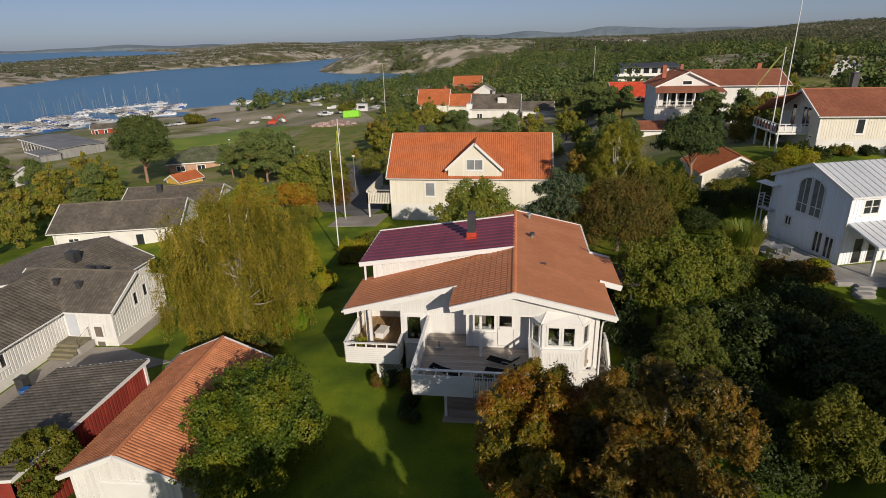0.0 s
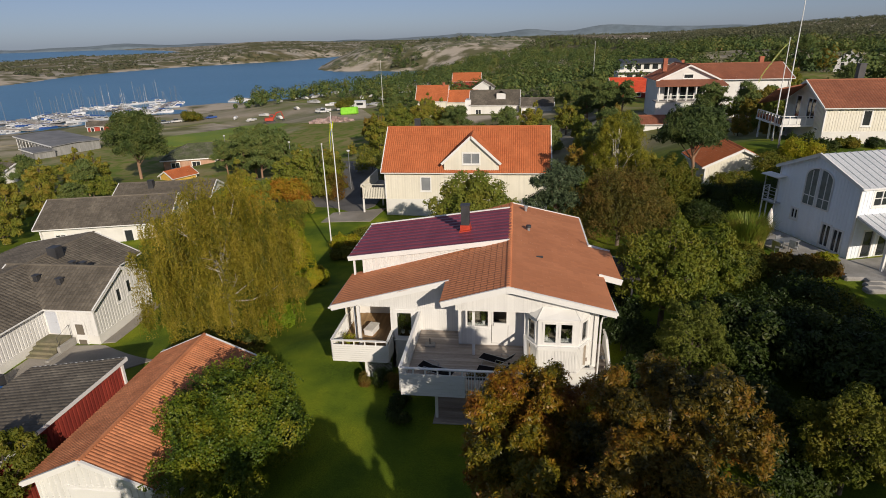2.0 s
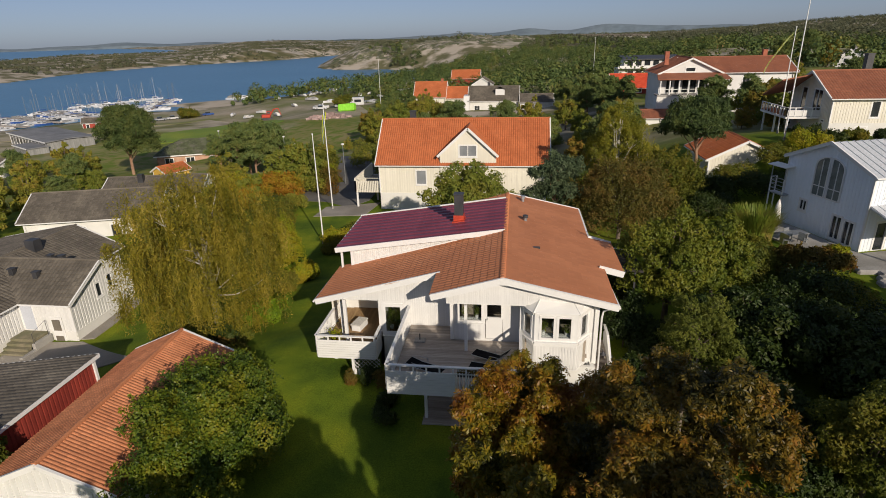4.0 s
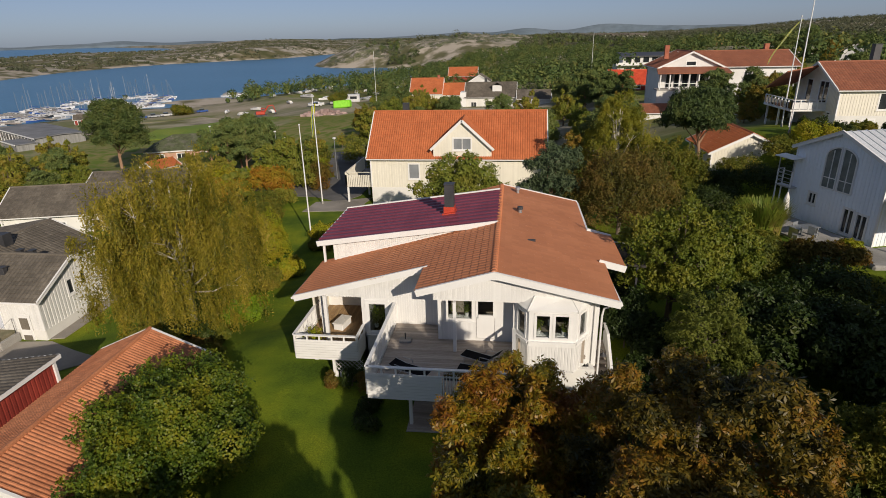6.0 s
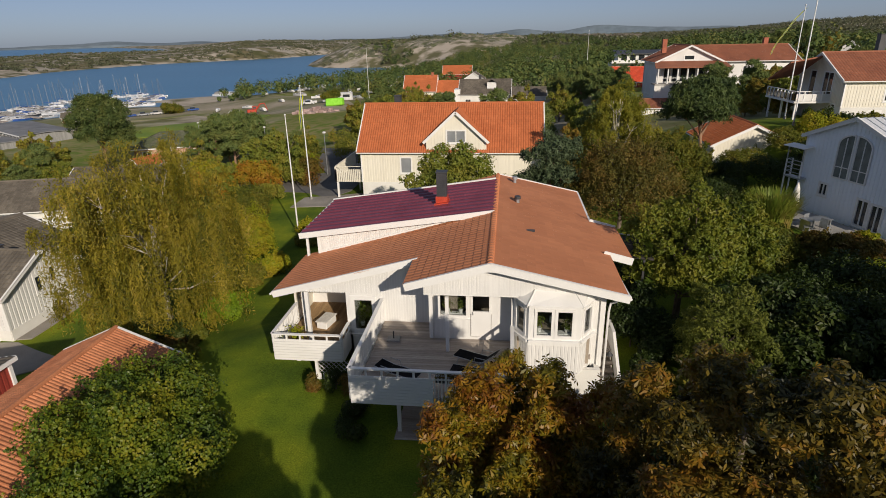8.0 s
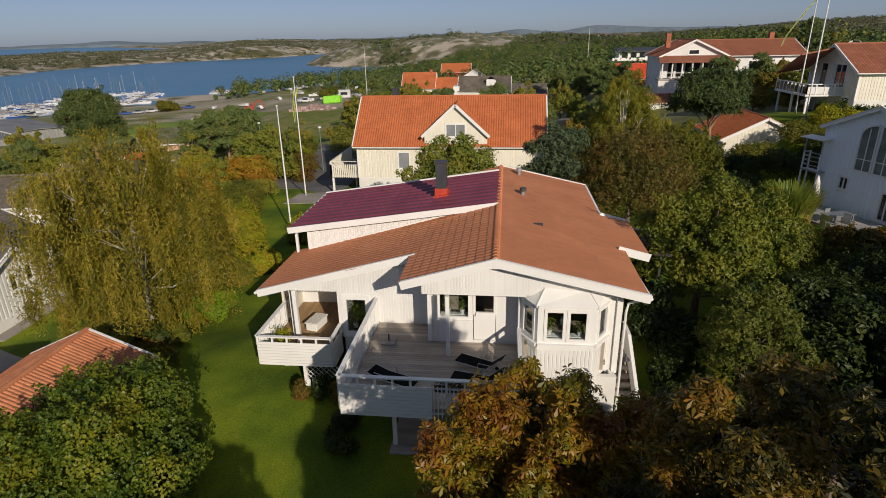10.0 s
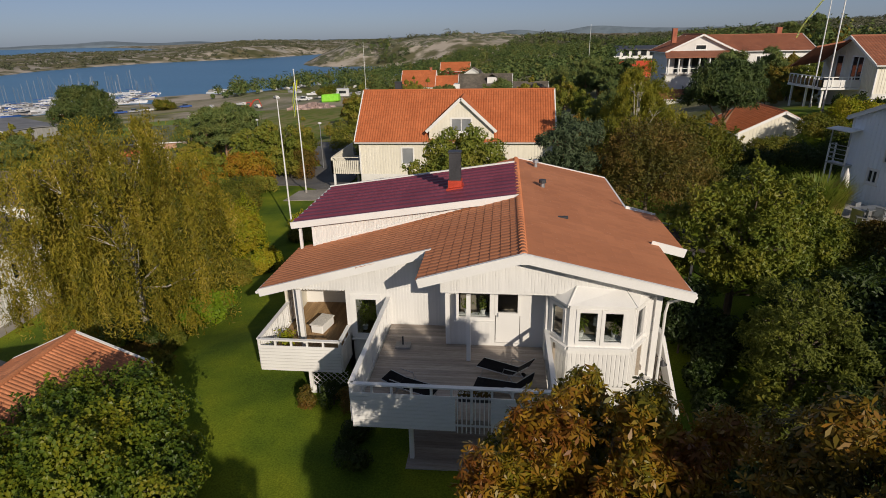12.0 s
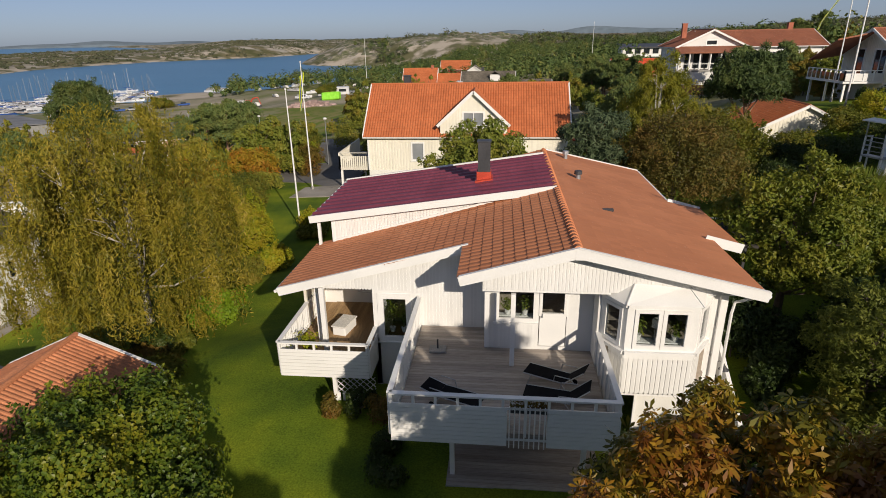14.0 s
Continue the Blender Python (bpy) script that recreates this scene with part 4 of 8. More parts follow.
    part("corner_wall", wall_mesh((1.45, 28.7), (1.45, 27.9), 0.0, lambda u: 5.9), WHITE, house)
    # the room behind the windows
    part("room_floor", cube(-1.7, 29.0, 2.45, 4.9, 33.0, 2.6), DECK, house)
    part("room_floor", cube(1.7, 27.6, 2.45, 4.7, 28.99, 2.59), DECK, house)
    part("room_wall", cube(-1.7, 33.0, 2.4, 4.9, 33.1, 5.4), CREAM, house)
    part("inner_sill", bevelled(cube(2.2, 27.18, 3.76, 4.05, 27.50, 3.80), 0.01), TRIM, house)
    part("inner_sill", bevelled(cube(-1.6, 28.92, 3.62, -0.42, 29.16, 3.66), 0.01), TRIM, house)
    # ground storey and right side
    lo = part("ground_storey", wall_mesh((1.5, 27.35), (5.1, 27.35), -0.2, lambda u: 2.1, [(0.55, 1.25, 0.1, 2.05)]), RENDERED, house)
    window(lo, (1.5, 27.35), (5.1, 27.35), 0.55, 1.25, 0.1, 2.05, 1, 0, 0.08, TRIM, GLASS, sill=False, name="cellar_door")
    part("bay_wall_right", wall_mesh((4.75, 27.9), (5.1, 27.9), -0.1, lambda u: 5.6), WHITE, house)
    r = part("right_wall", wall_mesh((5.1, 27.95), (5.1, 41.4), -0.3, lambda u: right_roof(5.1) - 0.15), WHITE, house)
    part("ground_storey", wall_mesh((5.08, 27.57), (5.08, 27.93), -0.2, lambda u: 2.08), RENDERED, house)
    part("corner_board", cube(4.98, 27.8, 2.0, 5.18, 27.98, 5.55), TRIM, house)
    part("left_ground_wall", wall_mesh((-6.15, 34.3), (-6.15, 30.05), -0.3, lambda u: 2.0), RENDERED, house)
    # floors
    part("floor", cube(-8.8, 30.2, 1.22, -2.0, 40.2, 1.38), WARMWOOD, house)
    part("floor", cube(-1.75, 28.95, 2.36, 4.85, 41.0, 2.55), DARKROOM, house)
    part("floor", cube(1.7, 27.5, 2.3, 4.6, 28.93, 3.55), DARKROOM, house)
    part("room_back", cube(-1.75, 31.5, 2.55, 4.85, 31.6, 5.7), DARKROOM, house)
    part("room_back", cube(-5.9, 32.5, 1.4, -2.1, 32.6, 4.6), DARKROOM, house)


def bay():
    ring = ((1.5, 27.95), (2.12, 27.02), (4.12, 27.02), (4.78, 27.95))
    outer = part("bay", plate([(*p, 2.14) for p in ring], (0, 0, 0.1)), TRIM, house)
    openings = ([(0.22, 0.90, 3.70, 4.90)], [(0.26, 0.96, 3.72, 4.92), (1.06, 1.76, 3.72, 4.92)], [(0.24, 0.92, 3.70, 4.90)])
    for (a, b), ops in zip(zip(ring, ring[1:]), openings):
        w = part("bay_wall", wall_mesh(a, b, 2.1, lambda u: 5.08, ops, thick=0.14), TRIM, outer)
        for o in ops:
            window(w, a, b, *o, 1, 0, 0.075, TRIM, GLASS, casing=0.04, sill=False)
        d = math.dist(a, b)
        cladding(a, b, 2.12, lambda u: 3.36, w, WHITE, pitch=0.14, width=0.10, proud=0.018, single=True)
        bm = bmesh.new()
        dx, dy = (b[0] - a[0]) / d, (b[1] - a[1]) / d
        n = (dy * 0.05, -dx * 0.05)
        beam(bm, (a[0] + n[0], a[1] + n[1], 3.55), (b[0] + n[0], b[1] + n[1], 3.55), 0.12, 0.10)
        part("sill", bm, TRIM, w)
        bm = bmesh.new()
        beam(bm, (a[0], a[1], 3.42), (b[0], b[1], 3.42), 0.06, 0.14)
        part("apron", bm, TRIM, w)
        bm = bmesh.new()
        beam(bm, (a[0], a[1], 5.08), (b[0], b[1], 5.08), 0.16, 0.12)
        part("cornice", bm, TRIM, w)
    bm = bmesh.new()
    low = [bm.verts.new(p) for p in ((1.38, 28.0, 5.12), (2.05, 26.92, 5.12), (4.2, 26.92, 5.12), (4.9, 28.0, 5.12))]
    hi = [bm.verts.new(p) for p in ((1.75, 28.05, 5.62), (2.4, 27.56, 5.62), (3.9, 27.56, 5.50), (4.6, 28.05, 5.50))]
    for i in range(3):
        bm.faces.new((low[i], low[i + 1], hi[i + 1], hi[i]))
    bm.faces.new(hi), bm.faces.new(low[::-1]), bm.faces.new((low[3], low[0], hi[0], hi[3]))
    part("bay_roof", bm, TRIM, outer, "white sheet bay roof")
    for i in (1, 2):
        part("seam", bar(low_pts[i], hi_pts[i], 0.03, 0.03), TRIM, outer)


low_pts = ((1.38, 28.0, 5.13), (2.05, 26.92, 5.13), (4.2, 26.92, 5.13), (4.9, 28.0, 5.13))
hi_pts = ((1.75, 28.05, 5.63), (2.4, 27.56, 5.63), (3.9, 27.56, 5.51), (4.6, 28.05, 5.51))


def rail_side(parent, a, b, top_z, bottom_z, floor_z, balusters=False, gate=None, slot=0.24):
    """A boarded parapet: rows of lying boards, a slot with short posts and a handrail; or upright balusters."""
    a, b = Vector((*a, 0)), Vector((*b, 0))
    d = (b - a)
    length = d.length
    d.normalize()
    up = Vector((0, 0, 1))
    part("handrail", bar(a + up * (top_z - 0.02), b + up * (top_z - 0.02), 0.15, 0.05), TRIM, parent)
    n = max(2, round(length / 0.62))
    for i in range(n + 1):
        p = a + d * (0.04 + (length - 0.08) * i / n)
        part("post", bar(p + up * (floor_z - 0.05), p + up * (top_z - 0.04), 0.07, 0.07), TRIM, parent)
    out = Vector((d.y, -d.x, 0)) * 0.045
    if balusters:
        part("lower_rail", bar(a + up * (floor_z + 0.10), b + up * (floor_z + 0.10), 0.05, 0.07), TRIM, parent)
        m = round(length / 0.17)
        for i in range(m):
            p = a + d * (length * (i + 0.5) / m)
            part("baluster", bar(p + out * 0.6 + up * (bottom_z), p + out * 0.6 + up * (top_z - 0.06), 0.11, 0.022, d), TRIM, parent)
        return
    z = bottom_z
    stop = top_z - 0.05 - slot
    rows = round((stop - z) / 0.14)
    hgt = (stop - z) / rows
    for j in range(rows):
        for u0, u1 in ((0.0, length),) if not gate else ((0.0, gate[0]), (gate[1], length)):
            part("rail_board", bar(a + d * u0 + out + up * (z + hgt * (j + 0.5)), a + d * u1 + out + up * (z + hgt * (j + 0.5)), 0.03, hgt - 0.014), TRIM, parent)
    part("back_board", bar(a + out * 0.4 + up * ((bottom_z + stop) / 2), b + out * 0.4 + up * ((bottom_z + stop) / 2), 0.01, stop - bottom_z - 0.03), TRIM, parent) if not gate else None
    if gate:
        for u0, u1 in ((0.0, gate[0]), (gate[1], length)):
            part("back_board", bar(a + d * u0 + out * 0.4 + up * ((bottom_z + stop) / 2), a + d * u1 + out * 0.4 + up * ((bottom_z + stop) / 2), 0.01, stop - bottom_z - 0.03), TRIM, parent)
        m = 8
        for i in range(m):
            p = a + d * (gate[0] + (gate[1] - gate[0]) * (i + 0.5) / m)
            part("baluster", bar(p + out + up * (bottom_z - 0.04), p + out + up * (stop + 0.02), 0.062, 0.03, d), TRIM, parent)
        part("gate_rail", bar(a + d * gate[0] + up * (stop - 0.06), a + d * gate[1] + up * (stop - 0.06), 0.03, 0.06), TRIM, parent)
        part("gate_rail", bar(a + d * gate[0] + up * (bottom_z + 0.18), a + d * gate[1] + up * (bottom_z + 0.18), 0.03, 0.06), TRIM, parent)


def decks():
    deck = part("deck", cube(-4.38, 24.22, 2.40, 1.46, 28.68, 2.555), DECK, house, "weathered grey timber deck")
    part("deck_floor", cube(-4.38, 28.68, 2.40, -2.05, 30.0, 2.555), DECK, deck)
    n = 40
    for i in range(n):
        y0 = 24.24 + i * 0.144
        if y0 > 29.9:
            break
        part("plank", cube(-4.36, y0, 2.555, 1.44 if y0 < 28.5 else -2.06, y0 + 0.136, 2.60), DECK, deck)
    rail_side(deck, (-4.42, 24.2), (1.52, 24.2), 3.76, 2.26, 2.6, gate=(3.08, 4.12))
    rail_side(deck, (1.50, 24.2), (1.50, 27.9), 3.72, 2.36, 2.6)
    rail_side(deck, (-4.42, 30.0), (-4.42, 24.2), 3.76, 2.36, 2.6, balusters=True)
    for x, y in ((-2.89, 25.35), (0.9, 25.35), (-4.3, 28.6)):
        part("support_post", cube(x - 0.07, y - 0.07, -0.2, x + 0.07, y + 0.07, 2.4), TRIM, deck)
    for y in (24.5, 25.35, 26.7):
        part("joist", cube(-4.3, y, 2.22, 1.4, y + 0.06, 2.4), DECK, deck)
    patio = part("patio", cube(-3.05, 24.85, -0.3, 1.5, 28.65, 0.14), CONCRETE, house, "grey patio under the deck")
    for i in range(26):
        y0 = 24.87 + i * 0.144
        part("plank", cube(-3.03, y0, 0.14, 1.48, y0 + 0.134, 0.175), DECK, patio)
    bal = part("balcony", cube(-9.3, 28.74, 1.2, -6.1, 34.1, 1.36), TRIM, house, "white boarded balcony")
    for i in range(22):
        x0 = -9.28 + i * 0.144
        part("plank", cube(x0, 28.78, 1.36, x0 + 0.136, 34.1, 1.40), WARMWOOD, bal)
    rail_side(bal, (-9.32, 28.7), (-6.1, 28.7), 2.47, 1.12, 1.4, slot=0.2)
    rail_side(bal, (-6.1, 28.7), (-6.1, 30.0), 2.47, 1.12, 1.4)
    rail_side(bal, (-9.32, 33.0), (-9.32, 28.7), 2.47, 1.12, 1.4, balusters=True)
    part("porch_post", cube(-8.1, 29.93, 1.4, -7.93, 30.1, 4.0), TRIM, bal)
    part("porch_post", cube(-8.46, 30.5, 1.4, -8.34, 30.62, 3.95), TRIM, bal)
    tr = part("trellis", cube(-7.52, 28.85, -0.2, -7.38, 28.98, 1.15), TRIM, house, "white diamond lattice under the balcony")
    for k in range(-3, 8):
        for s in (1, -1):
            x0 = -7.4 + k * 0.24
            z0, z1 = 0.3, 1.12
            xa, xb = (x0, x0 + 0.82) if s == 1 else (x0 + 0.82, x0)
            lo, hi = -7.4, -5.95
            t0, t1 = 0.0, 1.0
            dx = xb - xa
            for edge, sign in ((lo, 1), (hi, -1)):
                t = (edge - xa) / dx
                if (xa - edge) * sign < 0 and (xb - edge) * sign < 0:
                    t0 = 2
                elif (xa - edge) * sign < 0:
                    t0 = max(t0, t)
                elif (xb - edge) * sign < 0:
                    t1 = min(t1, t)
            if t1 - t0 > 0.05:
                part("slat", bar((xa + dx * t0, 28.90 + 0.012 * s, z0 + (z1 - z0) * t0), (xa + dx * t1, 28.90 + 0.012 * s, z0 + (z1 - z0) * t1), 0.012, 0.045, (0, 1, 0)), TRIM, tr)
    for i in range(8):
        part("pale", cube(-7.38 + i * 0.18, 28.88, -0.15, -7.28 + i * 0.18, 28.91, 0.32), TRIM, tr)
    # outside stair on the right, with its boarded rail
    st = part("stair", plate([(5.2, 27.75, -0.28), (6.04, 27.75, -0.28), (6.04, 30.2, 1.17), (5.2, 30.2, 1.17)], (0, 0, 0.2)), DECK, house, "timber outside stair along the wall")
    part("landing", cube(5.2, 30.2, 1.2, 6.04, 31.3, 1.38), DECK, st)
    for i in range(7):
        y0 = 27.78 + i * 0.345
        z = 0.12 + i * 0.185
        part("step", cube(5.2, y0, z, 6.04, y0 + 0.36, z + 0.045), DECK, st)
    bm = bmesh.new()
    hexa(bm, [(6.05, 27.55, -0.2), (6.11, 27.55, -0.2), (6.11, 30.1, 1.35), (6.05, 30.1, 1.35), (6.05, 27.55, 0.74), (6.11, 27.55, 0.74), (6.11, 30.1, 2.30), (6.05, 30.1, 2.30)])
    part("stair_rail", bm, TRIM, st, "white boarded stair rail")
    part("stair_rail", cube(6.05, 30.12, 1.1, 6.11, 31.3, 2.32), TRIM, st)
    part("handrail", bar((6.08, 27.5, 0.75), (6.08, 30.12, 2.35), 0.13, 0.05), TRIM, st)
    part("handrail", bar((6.08, 30.1, 2.36), (6.08, 31.3, 2.36), 0.13, 0.05), TRIM, st)
    # gooseneck lamp on the wall over the stair
    lamp = part("wall_lamp", cube(5.20, 28.1, 2.32, 5.25, 28.24, 2.52), DARKMETAL, house, "black gooseneck wall lamp")
    bend = [(5.24 + 0.16 * (1 - math.cos(a)), 28.17, 2.50 + 0.17 * math.sin(a)) for a in np.linspace(0, math.pi, 9)]
    part("neck", rod([(5.24, 28.17, 2.40)] + bend, [0.014] * 10, 6), DARKMETAL, lamp)
    part("shade", rod([(5.56, 28.17, 2.52), (5.56, 28.17, 2.47), (5.56, 28.17, 2.36)], [0.03, 0.06, 0.16], 14), DARKMETAL, lamp)


roofs()
chimney_and_vents()
house_walls()
bay()
decks()


# ---- neighbouring houses ----
def gable_house(name, m, length, width, eave, ridge, label, wall=None, roof=None, base=0.5, over=0.4, front=(), right=(), left=(), glass=None, group="", tl=0.35, tw=0.3, boards=True, skirt=None, wave=1.0, lip=0.035, chimney=None, seams=False):
    """A house with its ridge along its own x. front, right, left: windows as (from, to, low, high, divisions)."""
    wall, roof = wall or WHITE, roof or GREYTILE
    h = thing(name, m, label, "house" if name == "house" else name.replace("_", " "), group)
    x, y = length / 2, width / 2
    slope = (ridge - eave) / (y + over)
    at_wall = eave + slope * over - 0.12
    corners = ((-x, -y), (x, -y), (x, y), (-x, y))
    sides = (("front_wall", 0, 1, front, lambda u: at_wall, ()), ("gable_wall", 1, 2, right, lambda u: at_wall + slope * min(u, width - u), (y,)),
             ("back_wall", 2, 3, (), lambda u: at_wall, ()), ("gable_wall", 3, 0, left, lambda u: at_wall + slope * min(u, width - u), (y,)))
    for nm, i, j, wins, top, kinks in sides:
        ops = [w[:4] for w in wins]
        w = part(nm, wall_mesh(corners[i], corners[j], -1.0, top, ops, kinks=kinks), wall, h)
        if boards:
            cladding(corners[i], corners[j], base, top, w, wall, ops, pitch=0.28, width=0.17, proud=0.025)
        for o in wins:
            window(w, corners[i], corners[j], *o[:4], o[4], o[5] if len(o) > 5 else 0, 0.07, TRIM, glass or DARKGLASS, casing=0.08, proud=0.045)
        if base > 0:
            a, b = Vector((*corners[i], 0)), Vector((*corners[j], 0))
            d = (b - a).normalized()
            o = Vector((d.y, -d.x, 0)) * 0.015
            part("plinth", bar(a + o + Vector((0, 0, base / 2 - 0.5)), b + o + Vector((0, 0, base / 2 - 0.5)), 0.05, base + 1.0), skirt or RENDERED, w)
    run = math.hypot(y + over, ridge - eave)
    X = x + over
    if seams:
        for s in (1, -1):
            sl = part("roof_slope", plate([(-X, 0, ridge), (X, 0, ridge), (X, -s * (y + over), eave), (-X, -s * (y + over), eave)], (0, 0, 0.14)), roof, h)
            k = int(2 * X / 0.6)
            for q in range(k + 1):
                u = -X + 2 * X * q / k
                part("seam", bar((u, 0, ridge + 0.025), (u, -s * (y + over), eave + 0.025), 0.025, 0.05), roof, sl)
    else:
        tiled_slope(h, (-X, 0, ridge), (1, 0, 0), (0, -(y + over), eave - ridge), 2 * X, run, roof, tw=tw, tl=tl, wave=wave, lip=lip)
        tiled_slope(h, (-X, 0, ridge), (1, 0, 0), (0, (y + over), eave - ridge), 2 * X, run, roof, tw=tw, tl=tl, wave=wave, lip=lip)
        part("ridge_cap", rod([(-X, 0, ridge + 0.03), (X, 0, ridge + 0.03)], [0.11, 0.11]), roof, h)
    for sx in (-1, 1):
        for sy in (-1, 1):
            part("barge_board", bar((sx * X, 0, ridge - 0.06), (sx * X, sy * (y + over), eave - 0.06), 0.04, 0.24), TRIM, h)
            part("verge_cap", bar((sx * X, 0, ridge + 0.07), (sx * X, sy * (y + over), eave + 0.07), 0.12, 0.03), TRIM, h)
    for sy in (-1, 1):
        part("gutter", rod([(-X, sy * (y + over + 0.05), eave - 0.08), (X, sy * (y + over + 0.05), eave - 0.08)], [0.06, 0.06], 6), TRIM, h)
    for cx, cy in corners:
        part("corner_board", cube(cx - 0.07, cy - 0.07, base, cx + 0.07, cy + 0.07, at_wall), TRIM, h)
    if chimney:
        cx, cy, ch, cm = chimney
        c = part("chimney", cube(cx - 0.35, cy - 0.35, ridge - 1.2, cx + 0.35, cy + 0.35, ridge + ch), cm, h)
        part("cap", cube(cx - 0.4, cy - 0.4, ridge + ch, cx + 0.4, cy + 0.4, ridge + ch + 0.08), cm, c)
    return h


def hipped_house(m, length, width, eave, ridge, label, wall, roof, front):
    """A low house under a roof with four slopes."""
    h = thing("house", m, label, "house")
    x, y, o = length / 2, width / 2, 0.55
    corners = ((-x, -y), (x, -y), (x, y), (-x, y))
    for nm, i, j, wins in (("front_wall", 0, 1, front), ("side_wall", 1, 2, ()), ("back_wall", 2, 3, ()), ("side_wall", 3, 0, ())):
        w = part(nm, wall_mesh(corners[i], corners[j], -1.0, lambda u: eave, [q[:4] for q in wins]), wall, h)
        for q in wins:
            window(w, corners[i], corners[j], *q[:4], q[4], 0, 0.08, TRIM, DARKGLASS, casing=0.08, proud=0.045)
    X, Y, rise = x + o, y + o, ridge - eave
    run = math.hypot(Y, rise)
    for s in (-1, 1):
        tiled_slope(h, (-X, 0, ridge), (1, 0, 0), (0, s * Y, -rise), 2 * X, run, roof, tw=0.45, tl=0.45, ring=((Y, 0), (2 * X - Y, 0), (2 * X, run), (0, run)),
                    keep=lambda u, v: min(u, 2 * X - u) > Y * (1 - v / run) - 0.1)
        tiled_slope(h, (s * (X - Y), -Y, ridge), (0, 1, 0), (s * Y, 0, -rise), 2 * Y, run, roof, tw=0.45, tl=0.45, ring=((Y, 0), (2 * Y, run), (0, run)),
                    keep=lambda u, v: abs(u - Y) < Y * v / run)
    part("ridge_cap", rod([(-X + Y, 0, ridge + 0.04), (X - Y, 0, ridge + 0.04)], [0.12, 0.12]), roof, h)
    for sx in (-1, 1):
        for sy in (-1, 1):
            part("hip_cap", rod([(sx * (X - Y), 0, ridge + 0.03), (sx * X, sy * Y, eave + 0.03)], [0.11, 0.11], 6), roof, h)
    for a, b in (((-X, -Y), (X, -Y)), ((X, -Y), (X, Y)), ((X, Y), (-X, Y)), ((-X, Y), (-X, -Y))):
        part("fascia", bar((*a, eave - 0.14), (*b, eave - 0.14), 0.05, 0.24), TRIM, h)
    return h


def street_house():
    """The house across the street: orange roof, front gable, balcony on the gable end."""
    m = pose(-5.0, 71.45, -2.2)
    h = gable_house("house", m, 19.2, 9.9, 5.62, 10.14, "cream-white house with orange clay roof and front gable", CREAM, ORANGE, base=2.3, over=0.42, chimney=(-6.5, 1.5, 0.7, DARKMETAL),
                    front=((4.3, 5.5, 3.3, 5.0, 1),), skirt=RENDERED, glass=PALEPANE, tw=0.25, wave=1.5, lip=0.02)
    # front gable
    gx, half, face = 0.75, 3.45, -5.12
    ev, top = 6.7, 9.85
    g = part("front_gable", wall_mesh((gx - 3.2, face), (gx + 3.2, face), 5.0, lambda u: ev + (top - ev) * (1 - abs(u - 3.2) / 3.45) - 0.14, [(2.2, 4.2, 6.6, 7.9)], kinks=(3.2,)), CREAM, h)
    cladding((gx - 3.2, face), (gx + 3.2, face), 5.0, lambda u: ev + (top - ev) * (1 - abs(u - 3.2) / 3.45) - 0.14, g, CREAM, [(2.2, 4.2, 6.6, 7.9)], pitch=0.28, width=0.17)
    window(g, (gx - 3.2, face), (gx + 3.2, face), 2.2, 4.2, 6.6, 7.9, 2, 0, 0.08, TRIM, PALEPANE, casing=0.08, proud=0.05)
    for s in (-1, 1):
        tiled_slope(h, (gx, face - 0.35, top), (0, 1, 0), (s * half, 0, ev - top), 4.6, math.hypot(half, top - ev), ORANGE,
                    keep=lambda u, v: u < 0.6 + 4.0 * max(0, 1 - 0.98 * v / math.hypot(half, top - ev)), ring=((0, 0), (4.6, 0), (0.5, math.hypot(half, top - ev)), (0, math.hypot(half, top - ev))))
        part("barge_board", bar((gx, face - 0.37, top - 0.06), (gx + s * half, face - 0.37, ev - 0.06), 0.05, 0.28), TRIM, h)
    # balcony
    b = part("balcony", cube(-12.8, -4.6, 2.25, -9.6, 4.0, 2.42), DECK, h, "cream balcony on posts")
    for x0, y0, x1, y1 in ((-12.75, -4.55, -9.65, -4.55), (-12.75, 3.9, -12.75, -4.55)):
        part("handrail", bar((x0, y0, 3.92), (x1, y1, 3.92), 0.1, 0.05), CREAM, b)
        n = round(math.hypot(x1 - x0, y1 - y0) / 0.2)
        for i in range(n + 1):
            x, y = x0 + (x1 - x0) * i / n, y0 + (y1 - y0) * i / n
            part("baluster", cube(x - 0.07, y - 0.07, 2.2, x + 0.07, y + 0.01, 3.6 if y0 == y1 else 3.88), CREAM, b)
    for x, y in ((-12.6, -4.4), (-12.6, 3.6), (-11.0, -1)):
        part("support_post", cube(x - 0.1, y - 0.1, -0.6, x + 0.1, y + 0.1, 2.3), TRIM, b)
    part("door", cube(-9.68, -2.6, 2.5, -9.6, 0.2, 4.6), DARKGLASS, h)
    part("lean_to", plate([(9.7, -3.5, 5.4), (10.6, -3.5, 5.0), (10.6, 1.5, 5.0), (9.7, 1.5, 5.4)], (0, 0, 0.15)), REDTILE, h)


